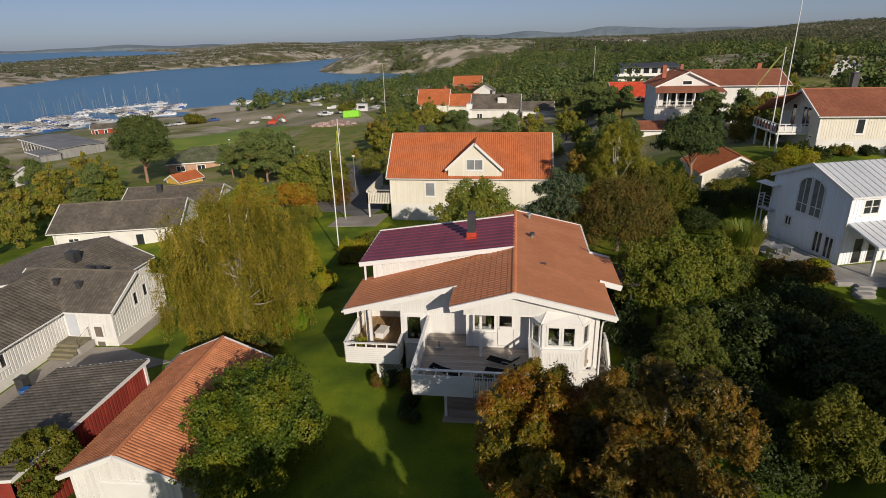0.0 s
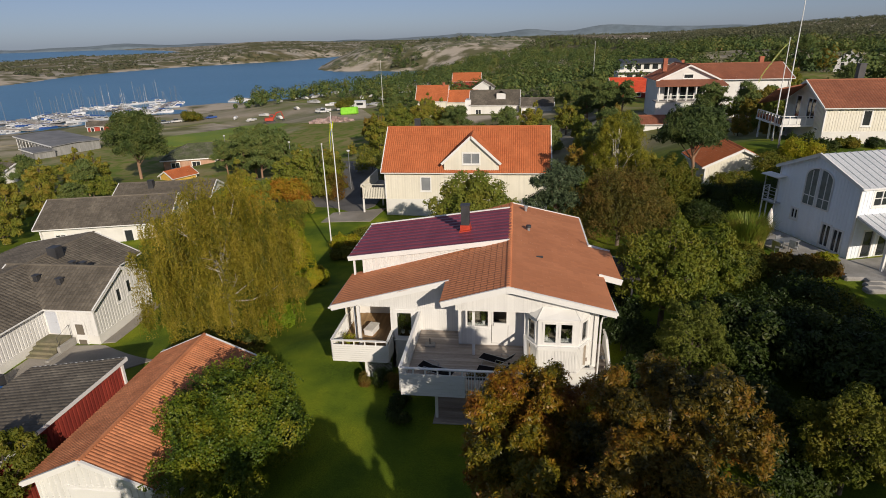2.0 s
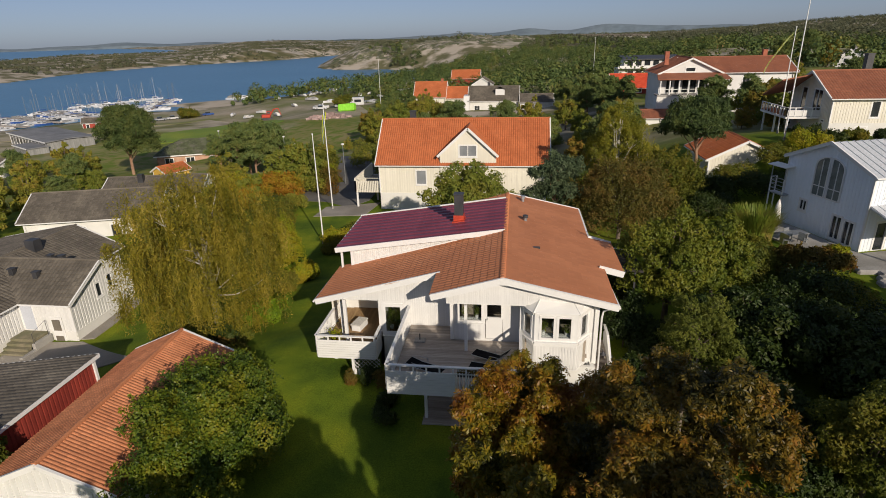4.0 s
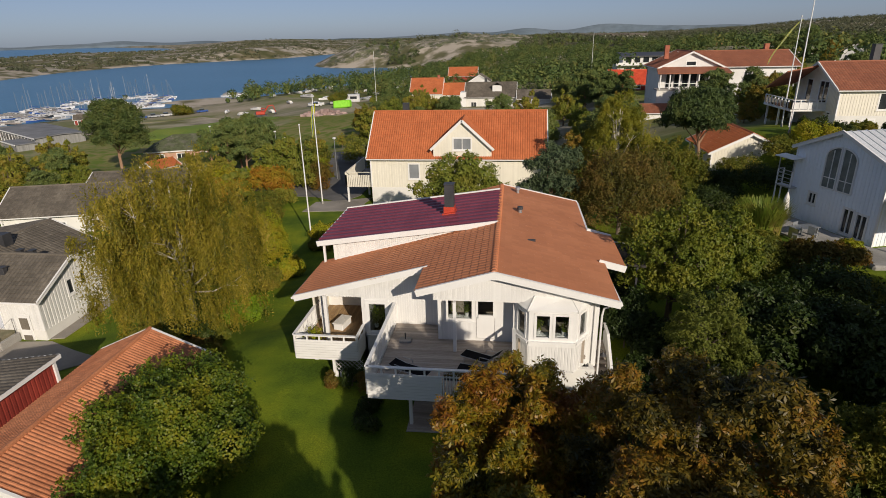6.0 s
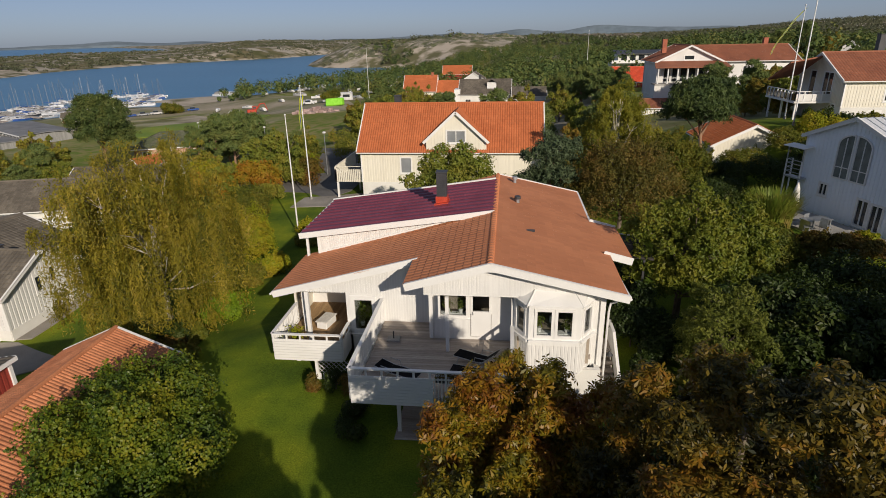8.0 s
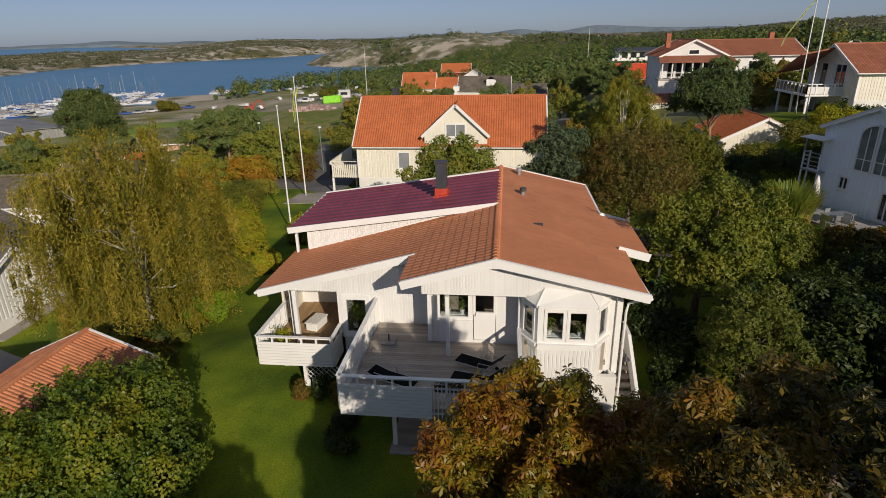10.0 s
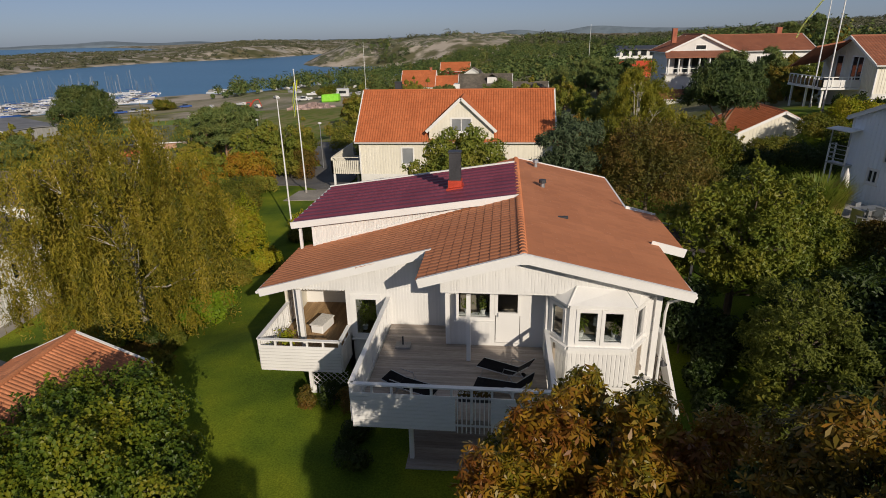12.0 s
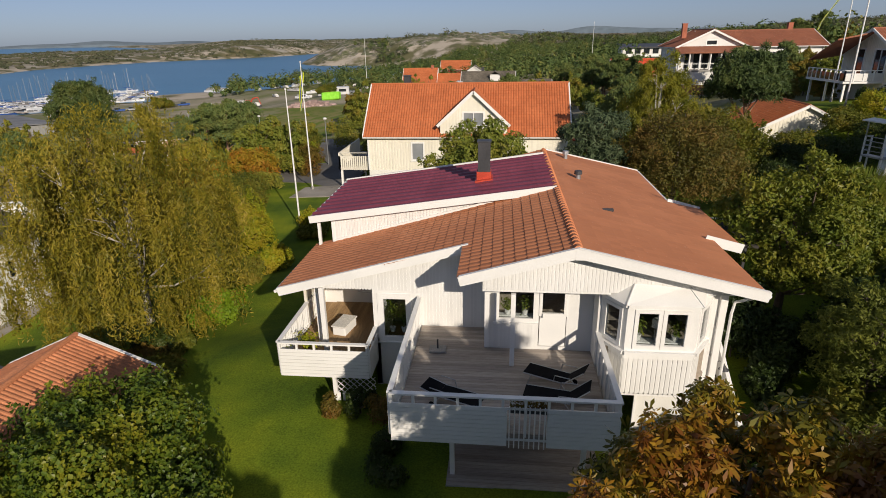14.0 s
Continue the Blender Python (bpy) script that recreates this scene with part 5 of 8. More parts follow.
def grey_roofed_house():
    """The white house with grey-brown roofs in the next garden, two wings."""
    h = gable_house("house", pose(-38.0, 31.5, -3.0, rz=90), 30, 7.6, 3.2, 5.1, "white boarded house with grey-brown tiled roofs", WHITE, GREYTILE, base=0.9, over=0.45,
                    front=((12.6, 13.6, 1.6, 2.7, 2), (13.9, 14.5, 0.2, 0.6, 1)))
    tiled_slope(h, (4.2, 0.1, 5.16), (1, 0, 0), (0, 7.4, -1.35), 11.2, 7.5, GREYTILE)
    part("fascia", bar((4.2, 7.46, 3.7), (15.4, 7.46, 3.7), 0.05, 0.3), TRIM, h)
    part("barge_board", bar((15.42, 0.1, 5.08), (15.42, 7.46, 3.74), 0.05, 0.28), TRIM, h)
    part("west_wall", wall_mesh((15.0, 6.8), (4.4, 6.8), -1.0, lambda u: 3.68), WHITE, h)
    w = gable_house("house_wing", pose(-34.6, 38.9, -3.0), 9.0, 6.6, 3.2, 5.12, "white gabled wing with grey-brown tiled roof", WHITE, GREYTILE, base=0.9, over=0.42,
                    right=((2.7, 3.3, 2.3, 3.45, 1), (4.0, 4.6, 2.5, 3.65, 1)), front=((5.1, 6.0, 0.95, 3.0, 1),))
    for x, y in ((-1.2, -1.4), (0.9, -1.6), (-0.2, 1.2), (0.7, 1.3)):
        z = 5.12 - 0.518 * abs(y)
        v = part("roof_vent", bevelled(cube(x - 0.18, y - 0.18, z - 0.1, x + 0.18, y + 0.18, z + 0.45), 0.02), DARKMETAL, w)
        part("cowl", cube(x - 0.23, y - 0.23, z + 0.45, x + 0.23, y + 0.23, z + 0.52), DARKMETAL, v)
    part("chimney", cube(-3.2, 2.2, 3.8, -2.4, 3.0, 5.7), DARKMETAL, w)
    # doors and mossy stair in the inner corner
    d = part("door", bevelled(cube(0.60, -3.40, 0.97, 1.50, -3.33, 2.98), 0.02), PALEDOOR, w, "pale blue-grey panelled door")
    part("handle", rod([(1.38, -3.45, 1.95), (1.38, -3.40, 1.95)], [0.03, 0.03], 6), STEEL, d)
    d = part("door", bevelled(cube(2.75, -3.41, 0.02, 3.65, -3.33, 2.05), 0.02), TRIM, w, "white door with two dark panels")
    part("panel", cube(2.90, -3.45, 1.0, 3.5, -3.41, 1.85), GREYTILE, d)
    part("panel", cube(2.90, -3.45, 0.15, 3.5, -3.41, 0.55), GREYTILE, d)
    s = thing("entrance_stair", pose(-33.6, 35.5, -3.0), "mossy grey stone stair up to the side door", "stairs")
    for i in range(5):
        part("step", bevelled(cube(-0.55, -2.75 + 0.36 * i, 0, 1.35, -0.02, 0.185 * (i + 1)), 0.02), MOSSY, s)
    part("cheek", bevelled(cube(1.36, -1.6, 0, 1.62, -0.02, 0.75), 0.02), CONCRETE, s)
    part("cheek", bevelled(cube(1.36, -2.8, 0, 1.62, -1.6, 0.35), 0.02), CONCRETE, s)
    part("handrail", rod([(1.5, -1.5, 0.7), (1.5, -1.5, 1.5), (1.5, -0.2, 1.9), (1.5, -0.2, 0.75)], [0.02] * 4, 6), DARKMETAL, s)
    # white terrace fence beyond
    f = thing("fence", pose(-56.5, 45.8, -3.9, rz=64.5), "white slatted terrace fence", "fence")
    for i in range(6):
        part("post", cube(i * 1.6 - 0.05, -0.05, -0.6, i * 1.6 + 0.05, 0.05, 1.05), TRIM, f)
    for k in range(4):
        part("slat", cube(-0.1, -0.08, 0.15 + k * 0.26, 8.1, -0.05, 0.33 + k * 0.26), TRIM, f)
    gable_house("house", pose(-50.0, 77.5, -5.2, rz=12), 13, 8.0, 2.6, 4.5, "low house with dark roof and chimney behind the birch", RENDERED, GREYTILE, base=0, over=0.5, boards=False, chimney=(-2.0, -1.2, 0.5, DARKMETAL))
    gable_house("house", pose(-47.5, 62.5, -4.2, rz=15), 14, 8.2, 3.05, 5.35, "white rendered house with long grey tiled roof", RENDERED, GREYTILE, base=0, over=0.5, boards=False,
                       front=((1.5, 2.7, 0.9, 2.2, 2), (5.2, 6.4, 0.9, 2.2, 2), (9, 10, 0.2, 2.3, 1)))


def sheds():
    s = gable_house("garage", pose(-16.95, 23.55, -1.5, rz=91.3), 9.8, 5.2, 2.5, 3.85, "long white garage with orange tiled roof", WHITE, SHEDTILE, base=0.2, over=0.4, tw=0.17, tl=0.34, wave=1.15, lip=0.012,
                    left=((1.3, 3.9, 0.05, 2.1, 1),))
    part("garage_door", bevelled(cube(-4.98, -1.2, 0.0, -4.86, 1.2, 2.05), 0.02), TRIM, s, "white panelled garage door")
    r = thing("shed", pose(-24.3, 22.3, -2.2), "red boarded shed with low grey tiled roof", "shed")
    part("red_wall", wall_mesh((2.9, -4.7), (2.9, 4.7), -0.5, lambda u: 3.45), FALU, r)
    cladding((2.9, -4.7), (2.9, 4.7), 0.1, lambda u: 3.45, r, FALU, pitch=0.24, width=0.15)
    part("red_wall", wall_mesh((2.9, 4.7), (-2.9, 4.7), -0.5, lambda u: 3.45 - 0.16 * u), FALU, r)
    part("red_wall", wall_mesh((-2.9, -4.7), (2.9, -4.7), -0.5, lambda u: 2.52 + 0.16 * u), FALU, r)
    part("red_wall", wall_mesh((-2.9, 4.7), (-2.9, -4.7), -0.5, lambda u: 2.5), FALU, r)
    tiled_slope(r, (3.15, -5.0, 3.74), (0, 1, 0), (-6.3, 0, -1.02), 10.0, 6.38, GREYTILE)
    part("barge_board", bar((3.15, 5.0, 3.68), (-3.15, 5.0, 2.66), 0.04, 0.2), TRIM, r)
    part("fascia", bar((3.17, -5.0, 3.66), (3.17, 5.0, 3.66), 0.04, 0.2), TRIM, r)
    part("corner_board", cube(2.88, 4.62, 0.0, 3.02, 4.78, 3.5), TRIM, r)
    c = thing("storage_box", pose(-21.6, 31.2, gz(-21.6, 31.2), rz=-8), "grey lidded garden storage box beside the garage", "box")
    part("body", bevelled(cube(-0.9, -0.8, 0, 0.9, 0.8, 0.7), 0.03), DARKMETAL, c)
    part("lid", plate([(-0.95, -0.85, 0.72), (0.95, -0.85, 0.72), (0.95, 0.85, 0.98), (-0.95, 0.85, 0.98)], (0, 0, 0.06)), STEEL, c)


def folded_roof_house():
    """The white house with a pale sheet roof, arched windows in its gable, a porch with a lean-to roof."""
    h = gable_house("house", pose(30.1, 48.6, 2.3, rz=17.8), 13.6, 7.5, 5.55, 7.22, "white house with pale folded sheet roof and arched windows", SKYLITWHITE, METALROOF, base=0.15, over=0.3, seams=True,
                    front=((1.1, 2.5, 4.1, 5.25, 2, 1), (3.4, 4.8, 4.1, 5.25, 2, 1), (1.0, 1.9, 0.2, 2.3, 1), (2.3, 3.2, 0.2, 2.3, 1), (5.2, 6.6, 0.9, 2.2, 2)),
                    left=((1.75, 2.45, 1.7, 2.55, 2), (4.9, 5.75, 0.45, 2.2, 2), (5.95, 6.8, 0.35, 2.1, 2)))
    # pair of tall windows with half-round heads in the gable
    a, b = (-6.8, 3.75), (-6.8, -3.75)
    for u0 in (2.65, 4.0):
        w, z0, z1 = 1.15, 3.15, 5.35
        win = part("arched_window", cube(-6.87, 3.75 - u0 - w, z0, -6.80, 3.75 - u0, z0 + 0.001), TRIM, h)
        bm = bmesh.new()
        side = 1 if u0 < 3 else -1
        pts = [(0, 0), (w, 0)] + ([(w, z1 - z0 + 0.75)] if side == 1 else [(w, z1 - z0)]) 
        for k in range(1, 8):
            t = k / 8 * math.pi / 2
            pts.append((w - w * math.sin(t), z1 - z0 + 0.75 * math.cos(t)) if side == 1 else (w * math.cos(t), z1 - z0 + 0.75 * math.sin(t)))
        pts += [(0, z1 - z0)] if side == 1 else [(0, z1 - z0 + 0.75)]
        slab(bm, [(-6.85, 3.75 - u0 - p, z0 + q) for p, q in pts], (-0.03, 0, 0))
        part("pane", bm, REFLECTGLASS, win)
        fr = bmesh.new()
        for (p, q), (p2, q2) in zip(pts, pts[1:] + pts[:1]):
            beam(fr, (-6.87, 3.75 - u0 - p, z0 + q), (-6.87, 3.75 - u0 - p2, z0 + q2), 0.09, 0.09, (1, 0, 0))
        beam(fr, (-6.87, 3.75 - u0 - w / 2, z0), (-6.87, 3.75 - u0 - w / 2, z1 + 0.5), 0.05, 0.05, (1, 0, 0))
        beam(fr, (-6.87, 3.75 - u0, z0 + 0.75), (-6.87, 3.75 - u0 - w, z0 + 0.75), 0.05, 0.05, (1, 0, 0))
        part("frame", fr, TRIM, win)
    # porch
    p = part("porch_roof", plate([(-6.8, -3.75, 3.55), (6, -3.75, 3.55), (6, -6.6, 2.6), (-6.8, -6.6, 2.6)], (0, 0, 0.12)), METALROOF, h, "pale folded porch roof")
    for i in range(22):
        part("seam", bar((-6.75 + i * 0.6, -3.75, 3.575), (-6.75 + i * 0.6, -6.6, 2.625), 0.025, 0.05), METALROOF, p)
    for x in (-6.6, -2.4, 1.6):
        part("porch_post", cube(x - 0.08, -6.45, -0.5, x + 0.08, -6.29, 2.55), TRIM, h)
    part("gutter", rod([(-6.85, -6.66, 2.5), (6, -6.66, 2.5)], [0.06, 0.06]), TRIM, h)
    # small balcony of steel bars at the far corner
    g = part("corner_balcony", cube(-7.45, 3.2, 2.46, -6.84, 4.7, 2.56), STEEL, h, "small corner balcony of white steel bars")
    for x, y in ((-7.4, 3.25), (-7.4, 4.65), (-6.9, 4.65)):
        part("bar", cube(x - 0.04, y - 0.04, -0.6, x + 0.04, y + 0.04, 3.75), TRIM, g)
    for z in (2.85, 3.15, 3.45, 3.72):
        part("rail", cube(-7.43, 3.22, z, -7.38, 4.68, z + 0.04), STEEL, g)
        part("rail", cube(-7.43, 4.63, z, -6.86, 4.68, z + 0.04), STEEL, g)
    part("canopy", plate([(-7.7, 3.0, 4.75), (-6.84, 3.0, 4.85), (-6.84, 4.9, 4.85), (-7.7, 4.9, 4.75)], (0, 0, 0.06)), TRIM, g)
    for y in (3.25, 4.65):
        part("bar", cube(-7.44, y - 0.03, 3.75, -7.38, y + 0.03, 4.74), STEEL, g)
    # terrace before it
    drape("terrace", ((19.4, 46.5), (21.5, 49.6), (22.4, 49.2), (24.6, 42.4), (28.6, 43.6), (28.8, 38.6), (24.0, 39.0), (21.3, 43.0)), CONCRETE, "pale concrete garden terrace", "terrace", 0.12, 0.8)
    for i, (x, y) in enumerate(((24.6, 38.8), (24.2, 38.2), (23.9, 37.6), (23.5, 39.4))):
        lone("boulder", bevelled(cube(x - 0.7, y - 0.35, gz(x, y) - 0.2, x + 0.6, y + 0.35, gz(x, y) + 0.25), 0.12), CONCRETE, "grey flat stone edging the terrace", "stone", "terrace stones")


def hill_houses():
    # cream house with balcony on the slope
    h = gable_house("house", pose(45.0, 75.2, 5.6), 20, 9.6, 4.35, 6.9, "cream boarded house with brown-red roof on the slope", CREAM, DARKTERRA, base=1.7, over=0.5, chimney=(-4.5, 0.6, 1.7, DARKMETAL),
                    front=((3.9, 4.8, 2.3, 4.0, 1), (9.2, 10.1, 2.3, 4.0, 1), (2.7, 3.9, 0.9, 1.35, 1)), left=((2.3, 3.6, 2.2, 5.0, 1), (5.2, 7.2, 2.2, 5.0, 2), (7.7, 8.5, 0.4, 1.9, 1)))
    b = part("balcony", cube(-13.6, -2.6, 1.9, -10.0, 4.6, 2.1), WHITE, h, "white balcony on posts")
    for x0, y0, x1, y1 in ((-13.5, -2.5, -10.0, -2.5), (-13.5, 4.5, -13.5, -2.5)):
        part("handrail", bar((x0, y0, 3.1), (x1, y1, 3.1), 0.1, 0.08), TRIM, b)
        n = round(math.hypot(x1 - x0, y1 - y0) / 0.9)
        for i in range(n + 1):
            x, y = x0 + (x1 - x0) * i / n, y0 + (y1 - y0) * i / n
            part("post", cube(x - 0.06, y - 0.06, 2.1, x + 0.06, y + 0.06, 3.1), TRIM, b)
        part("panel", bar((x0, y0, 2.5), (x1, y1, 2.5), 0.03, 0.7), DARKGLASS if x0 == x1 else WHITE, b)
    for x, y in ((-13.2, -2.2), (-13.2, 1), (-13.2, 4.2)):
        part("support_post", cube(x - 0.09, y - 0.09, -1.2, x + 0.09, y + 0.09, 1.9), TRIM, b)
    part("roof_slope", plate([(-13.5, 0, 6.0), (-10.3, 0, 6.6), (-10.3, 4.9, 4.4), (-13.5, 4.9, 3.9)], (0, 0, 0.15)), DARKTERRA, h)
    gable_house("house_wing", pose(53.5, 79.5, 5.6, rz=90), 12, 9.0, 5.2, 7.9, "cross wing with brown-red roof on the slope", CREAM, DARKTERRA, base=1.7, over=0.5, boards=False)
    # garage below the pine
    g = gable_house("garage", pose(25.05, 69.2, 2.2, rz=90), 7.6, 7.2, 2.15, 4.12, "cream garage with ridged orange tiled roof", CREAM, ORANGE, base=0.3, over=0.4, tw=0.62, wave=2.6,
                    left=((2.55, 3.6, 0.85, 1.25, 1), (4.4, 5.2, 0.75, 1.15, 1)))
    # large house with a fronted porch
    h = gable_house("house", pose(38.5, 113.5, 4.7), 17, 10.5, 5.6, 7.9, "large white villa with brown-red roofs and veranda", WHITE, DARKTERRA, base=0.4, over=0.6, chimney=(5.5, 0.3, 1.0, BRICK), boards=False,
                    front=((3, 4.2, 3.2, 4.8, 2), (9, 10.2, 3.2, 4.8, 2)))
    w = gable_house("house_wing", pose(30.0, 111.5, 4.7, rz=90), 9.5, 9.6, 5.6, 8.1, "gabled veranda wing with white barge boards", WHITE, DARKTERRA, base=0.2, over=0.6, boards=False, chimney=(-1.0, 3.2, 0.9, BRICK),
                    left=((4.0, 5.6, 5.9, 6.6, 1),))
    v = part("veranda_roof", plate([(-4.8, -5.4, 5.75), (-4.8, 5.4, 5.75), (-7.6, 5.8, 4.95), (-7.6, -5.8, 4.95)], (0, 0, 0.15)), DARKTERRA, w)
    part("veranda_floor", cube(-7.4, -5.6, 2.2, -4.7, 5.6, 2.4), CONCRETE, w)
    for i in range(8):
        part("column", rod([(-7.2, -5.3 + i * 1.5, 2.4), (-7.2, -5.3 + i * 1.5, 4.9)], [0.13, 0.11]), TRIM, w)
    part("veranda_rail", bar((-7.3, -5.5, 3.3), (-7.3, 5.5, 3.3), 0.06, 0.08), TRIM, w)
    for i in range(6):
        part("veranda_window", cube(-4.86, -3.7 + i * 1.3, 2.6, -4.8, -2.8 + i * 1.3, 4.7), DARKGLASS, w)
    part("lower_wall", cube(-7.3, -5.6, -1.5, -7.1, 5.6, 2.2), RENDERED, w)
    gable_house("garage", pose(24.2, 103.0, 1.6), 8, 6, 2.3, 3.3, "white outbuilding with low brown-red roof", WHITE, DARKTERRA, base=0.2, boards=False)
    # farther ones
    gable_house("house", pose(33.5, 172, -1.0), 13, 9, 3.6, 7.2, "house with bright red tiled roof among trees", FALU, REDTILE, base=0.4, boards=False, front=((5.5, 7.8, 2.6, 3.5, 2),))
    m = thing("house", pose(46, 208, 2.4), "modern white house with flat grey roof and balconies", "house")
    part("storey", cube(-11, 0, 0, 9, 9, 3.0), RENDERED, m)
    part("storey", cube(-9, 1.5, 3.0, 9, 9, 6.0), RENDERED, m)
    part("roof", plate([(-9.6, 0.6, 6.0), (9.6, 0.6, 6.0), (9.6, 9.6, 6.9), (-9.6, 9.6, 6.9)], (0, 0, 0.3)), DARKMETAL, m)
    part("balcony", cube(-11.5, -1.6, 2.9, 9, 1.5, 3.1), DARKMETAL, m)
    part("rail", cube(-11.5, -1.6, 3.1, 9, -1.55, 4.0), TRIM, m)
    for i in range(6):
        part("window", cube(-8 + i * 2.8, 1.44, 3.7, -6.2 + i * 2.8, 1.5, 5.5), DARKGLASS, m)
        part("window", cube(-8 + i * 2.8, -0.06, 0.6, -6.2 + i * 2.8, 0.0, 2.3), DARKGLASS, m)
    part("chimney", cube(10, 3, 3, 11, 4, 6.5), BRICK, m)
    gable_house("house", pose(97, 188, 3.0, rz=62), 11, 8, 5, 8.6, "white house with steep dark roof on the hill", WHITE, GREYTILE, base=0.3, boards=False, left=((2, 3, 4.4, 5.6, 1), (4.5, 5.5, 4.4, 5.6, 1)), right=((2, 3, 3, 4.4, 1),))
    gable_house("house", pose(66, 89, 10.5, rz=-15), 12, 9, 4.5, 7.5, "grey-roofed house high on the slope", RENDERED, GREYTILE, base=0.3, boards=False, left=((2.5, 3.8, 1, 2.2, 1),), front=((3, 5, 1, 3.5, 2),))


def lane_houses():
    h = gable_house("house", pose(-25.6, 186, -7.2), 9.5, 9.0, 6.6, 11.0, "yellow house with bright orange roof", CREAM, ORANGE, base=0.5, boards=False, front=((1, 2, 4, 5.2, 1), (3.5, 4.5, 4, 5.2, 1), (6, 7, 4, 5.2, 1)), chimney=(3.5, 0, 0.8, BRICK))
    gable_house("house_wing", pose(-16.4, 187.5, -7.2), 9.5, 7.0, 6.0, 9.3, "yellow wing with bright orange roof", CREAM, ORANGE, base=0.5, boards=False, front=((1.5, 2.5, 3.6, 4.8, 1), (4.5, 5.5, 3.6, 4.8, 1), (7, 8, 3.4, 4.8, 1)))
    h = gable_house("house", pose(-5.2, 168, -4.5), 13.5, 9.5, 4.6, 8.2, "white house with dark grey roof and dormer", RENDERED, GREYTILE, base=0.5, boards=False, front=((1.5, 3.0, 2.0, 3.4, 2),), chimney=(-1.5, 0.5, 1.0, DARKMETAL))
    part("dormer", cube(0.5, -3.2, 5.0, 3.0, 0, 7.6), WHITE, h)
    part("dormer_roof", plate([(0.2, -3.5, 7.5), (1.75, -3.5, 8.5), (1.75, 1, 8.5), (0.2, 1, 7.5)], (0, 0, 0.12)), GREYTILE, h)
    part("dormer_roof", plate([(1.75, -3.5, 8.5), (3.3, -3.5, 7.5), (3.3, 1, 7.5), (1.75, 1, 8.5)], (0, 0, 0.12)), GREYTILE, h)
    part("bay_tower", cube(-8.2, -5.0, 0, -6.6, 0, 6.0), TRIM, h)
    gable_house("house", pose(6.5, 165, -3.8), 8.5, 7.0, 3.6, 5.6, "low white house with grey roof", RENDERED, GREYTILE, base=0.3, boards=False)
    gable_house("house", pose(-11, 215, -5.0, rz=90), 9, 7.0, 5.6, 8.0, "white house with grey gable behind the trees", WHITE, GREYTILE, base=0.3, boards=False)
    gable_house("house", pose(-21, 262, -7.0), 12, 8, 6.5, 10, "house with red tiled roof behind the trees", FALU, ORANGE, base=0.3, boards=False)
    hipped_house(pose(-72.5, 126.5, -9.2, rz=22), 16, 10, 2.9, 5.5, "pale brick house with mossy grey hipped roof", PINKBRICK, MOSSTILE, ((1.6, 3.4, 0.9, 2.2, 2), (6, 7.8, 0.9, 2.2, 2), (11, 12.2, 0.1, 2.2, 1)))
    gable_house("shed", pose(-65.0, 103.5, -8.0, rz=65), 5.0, 4.0, 2.1, 3.3, "small yellow shed with orange roof", YELLOW, ORANGE, base=0.1, boards=False)
    gable_house("house", pose(-110, 108, -9.0, rz=-10), 13, 8, 2.8, 4.6, "low dark house with grey roof", RENDERED, GREYTILE, base=0.2, boards=False, front=((8, 9.5, 0.8, 2.0, 2),))
    # marina hall and boathouse
    h = thing("boat_hall", pose(-136, 156, SEA + 1.0, rz=-32), "long grey marina hall with flat roofs", "hall")
    part("wall", cube(-16, -6, 0, 16, 6, 3.6), GREYBOARD, h)
    part("roof", plate([(-16.5, -6.5, 3.7), (16.5, -6.5, 3.7), (16.5, 0, 4.1), (-16.5, 0, 4.1)], (0, 0, 0.2)), FELT, h)
    part("roof", plate([(-16.5, 0, 4.1), (16.5, 0, 4.1), (16.5, 6.5, 3.8), (-16.5, 6.5, 3.8)], (0, 0, 0.2)), FELT, h)
    part("fascia", cube(-16.55, -6.62, 3.42, 16.55, -6.5, 3.74), TRIM, h)
    for i in range(12):
        part("wall_post", cube(-15.6 + i * 2.8, -6.1, 0, -15.4 + i * 2.8, -6.0, 3.5), TRIM, h)
    for i in range(8):
        part("window", cube(-14 + i * 3.7, -6.06, 1.2, -12 + i * 3.7, -6.0, 2.6), DARKGLASS, h)
    part("annex", cube(6, -11, 0, 17, -6, 2.6), GREYBOARD, h)
    part("annex_roof", cube(5.7, -11.3, 2.6, 17.3, -5.9, 2.8), FELT, h)
    part("fascia", cube(5.6, -11.42, 2.5, 17.4, -11.3, 2.84), TRIM, h)
    gable_house("boathouse", pose(-148, 192, SEA + 0.8, rz=30), 9, 4.5, 2.4, 3.9, "red boathouse with white corner boards", FALU, GREYTILE, base=0.1, boards=False, front=((1, 2, 0.2, 2, 1), (4, 5, 0.2, 2, 1)))


def far_village():
    """A row of small white houses on the wooded slope across the valley."""
    rng = np.random.default_rng(17)
    for i in range(11):
        d = 880 + 30 * (i % 3)
        b = radians(5.4 + i * 0.62 + rng.uniform(-0.15, 0.15))
        x, y = math.sin(b) * d, math.cos(b) * d
        h = thing("cottage", pose(x, y, gz(x, y) + 1.5, rz=rng.uniform(-30, 30)), "small white house with grey roof on the far slope", "house", "far village")
        part("body", cube(-5.5, -4, -4, 5.5, 4, 5), WHITE, h)
        for s in (-1, 1):
            part("roof_slope", plate([(-6, 0, 8), (6, 0, 8), (6, s * 4.6, 4.7), (-6, s * 4.6, 4.7)], (0, 0, 0.25)), GREYTILE, h)
        for k in range(3):
            part("window", cube(-4.2 + k * 3, -4.1, 1.5, -2.8 + k * 3, -4.0, 3.2), DARKGLASS, h)


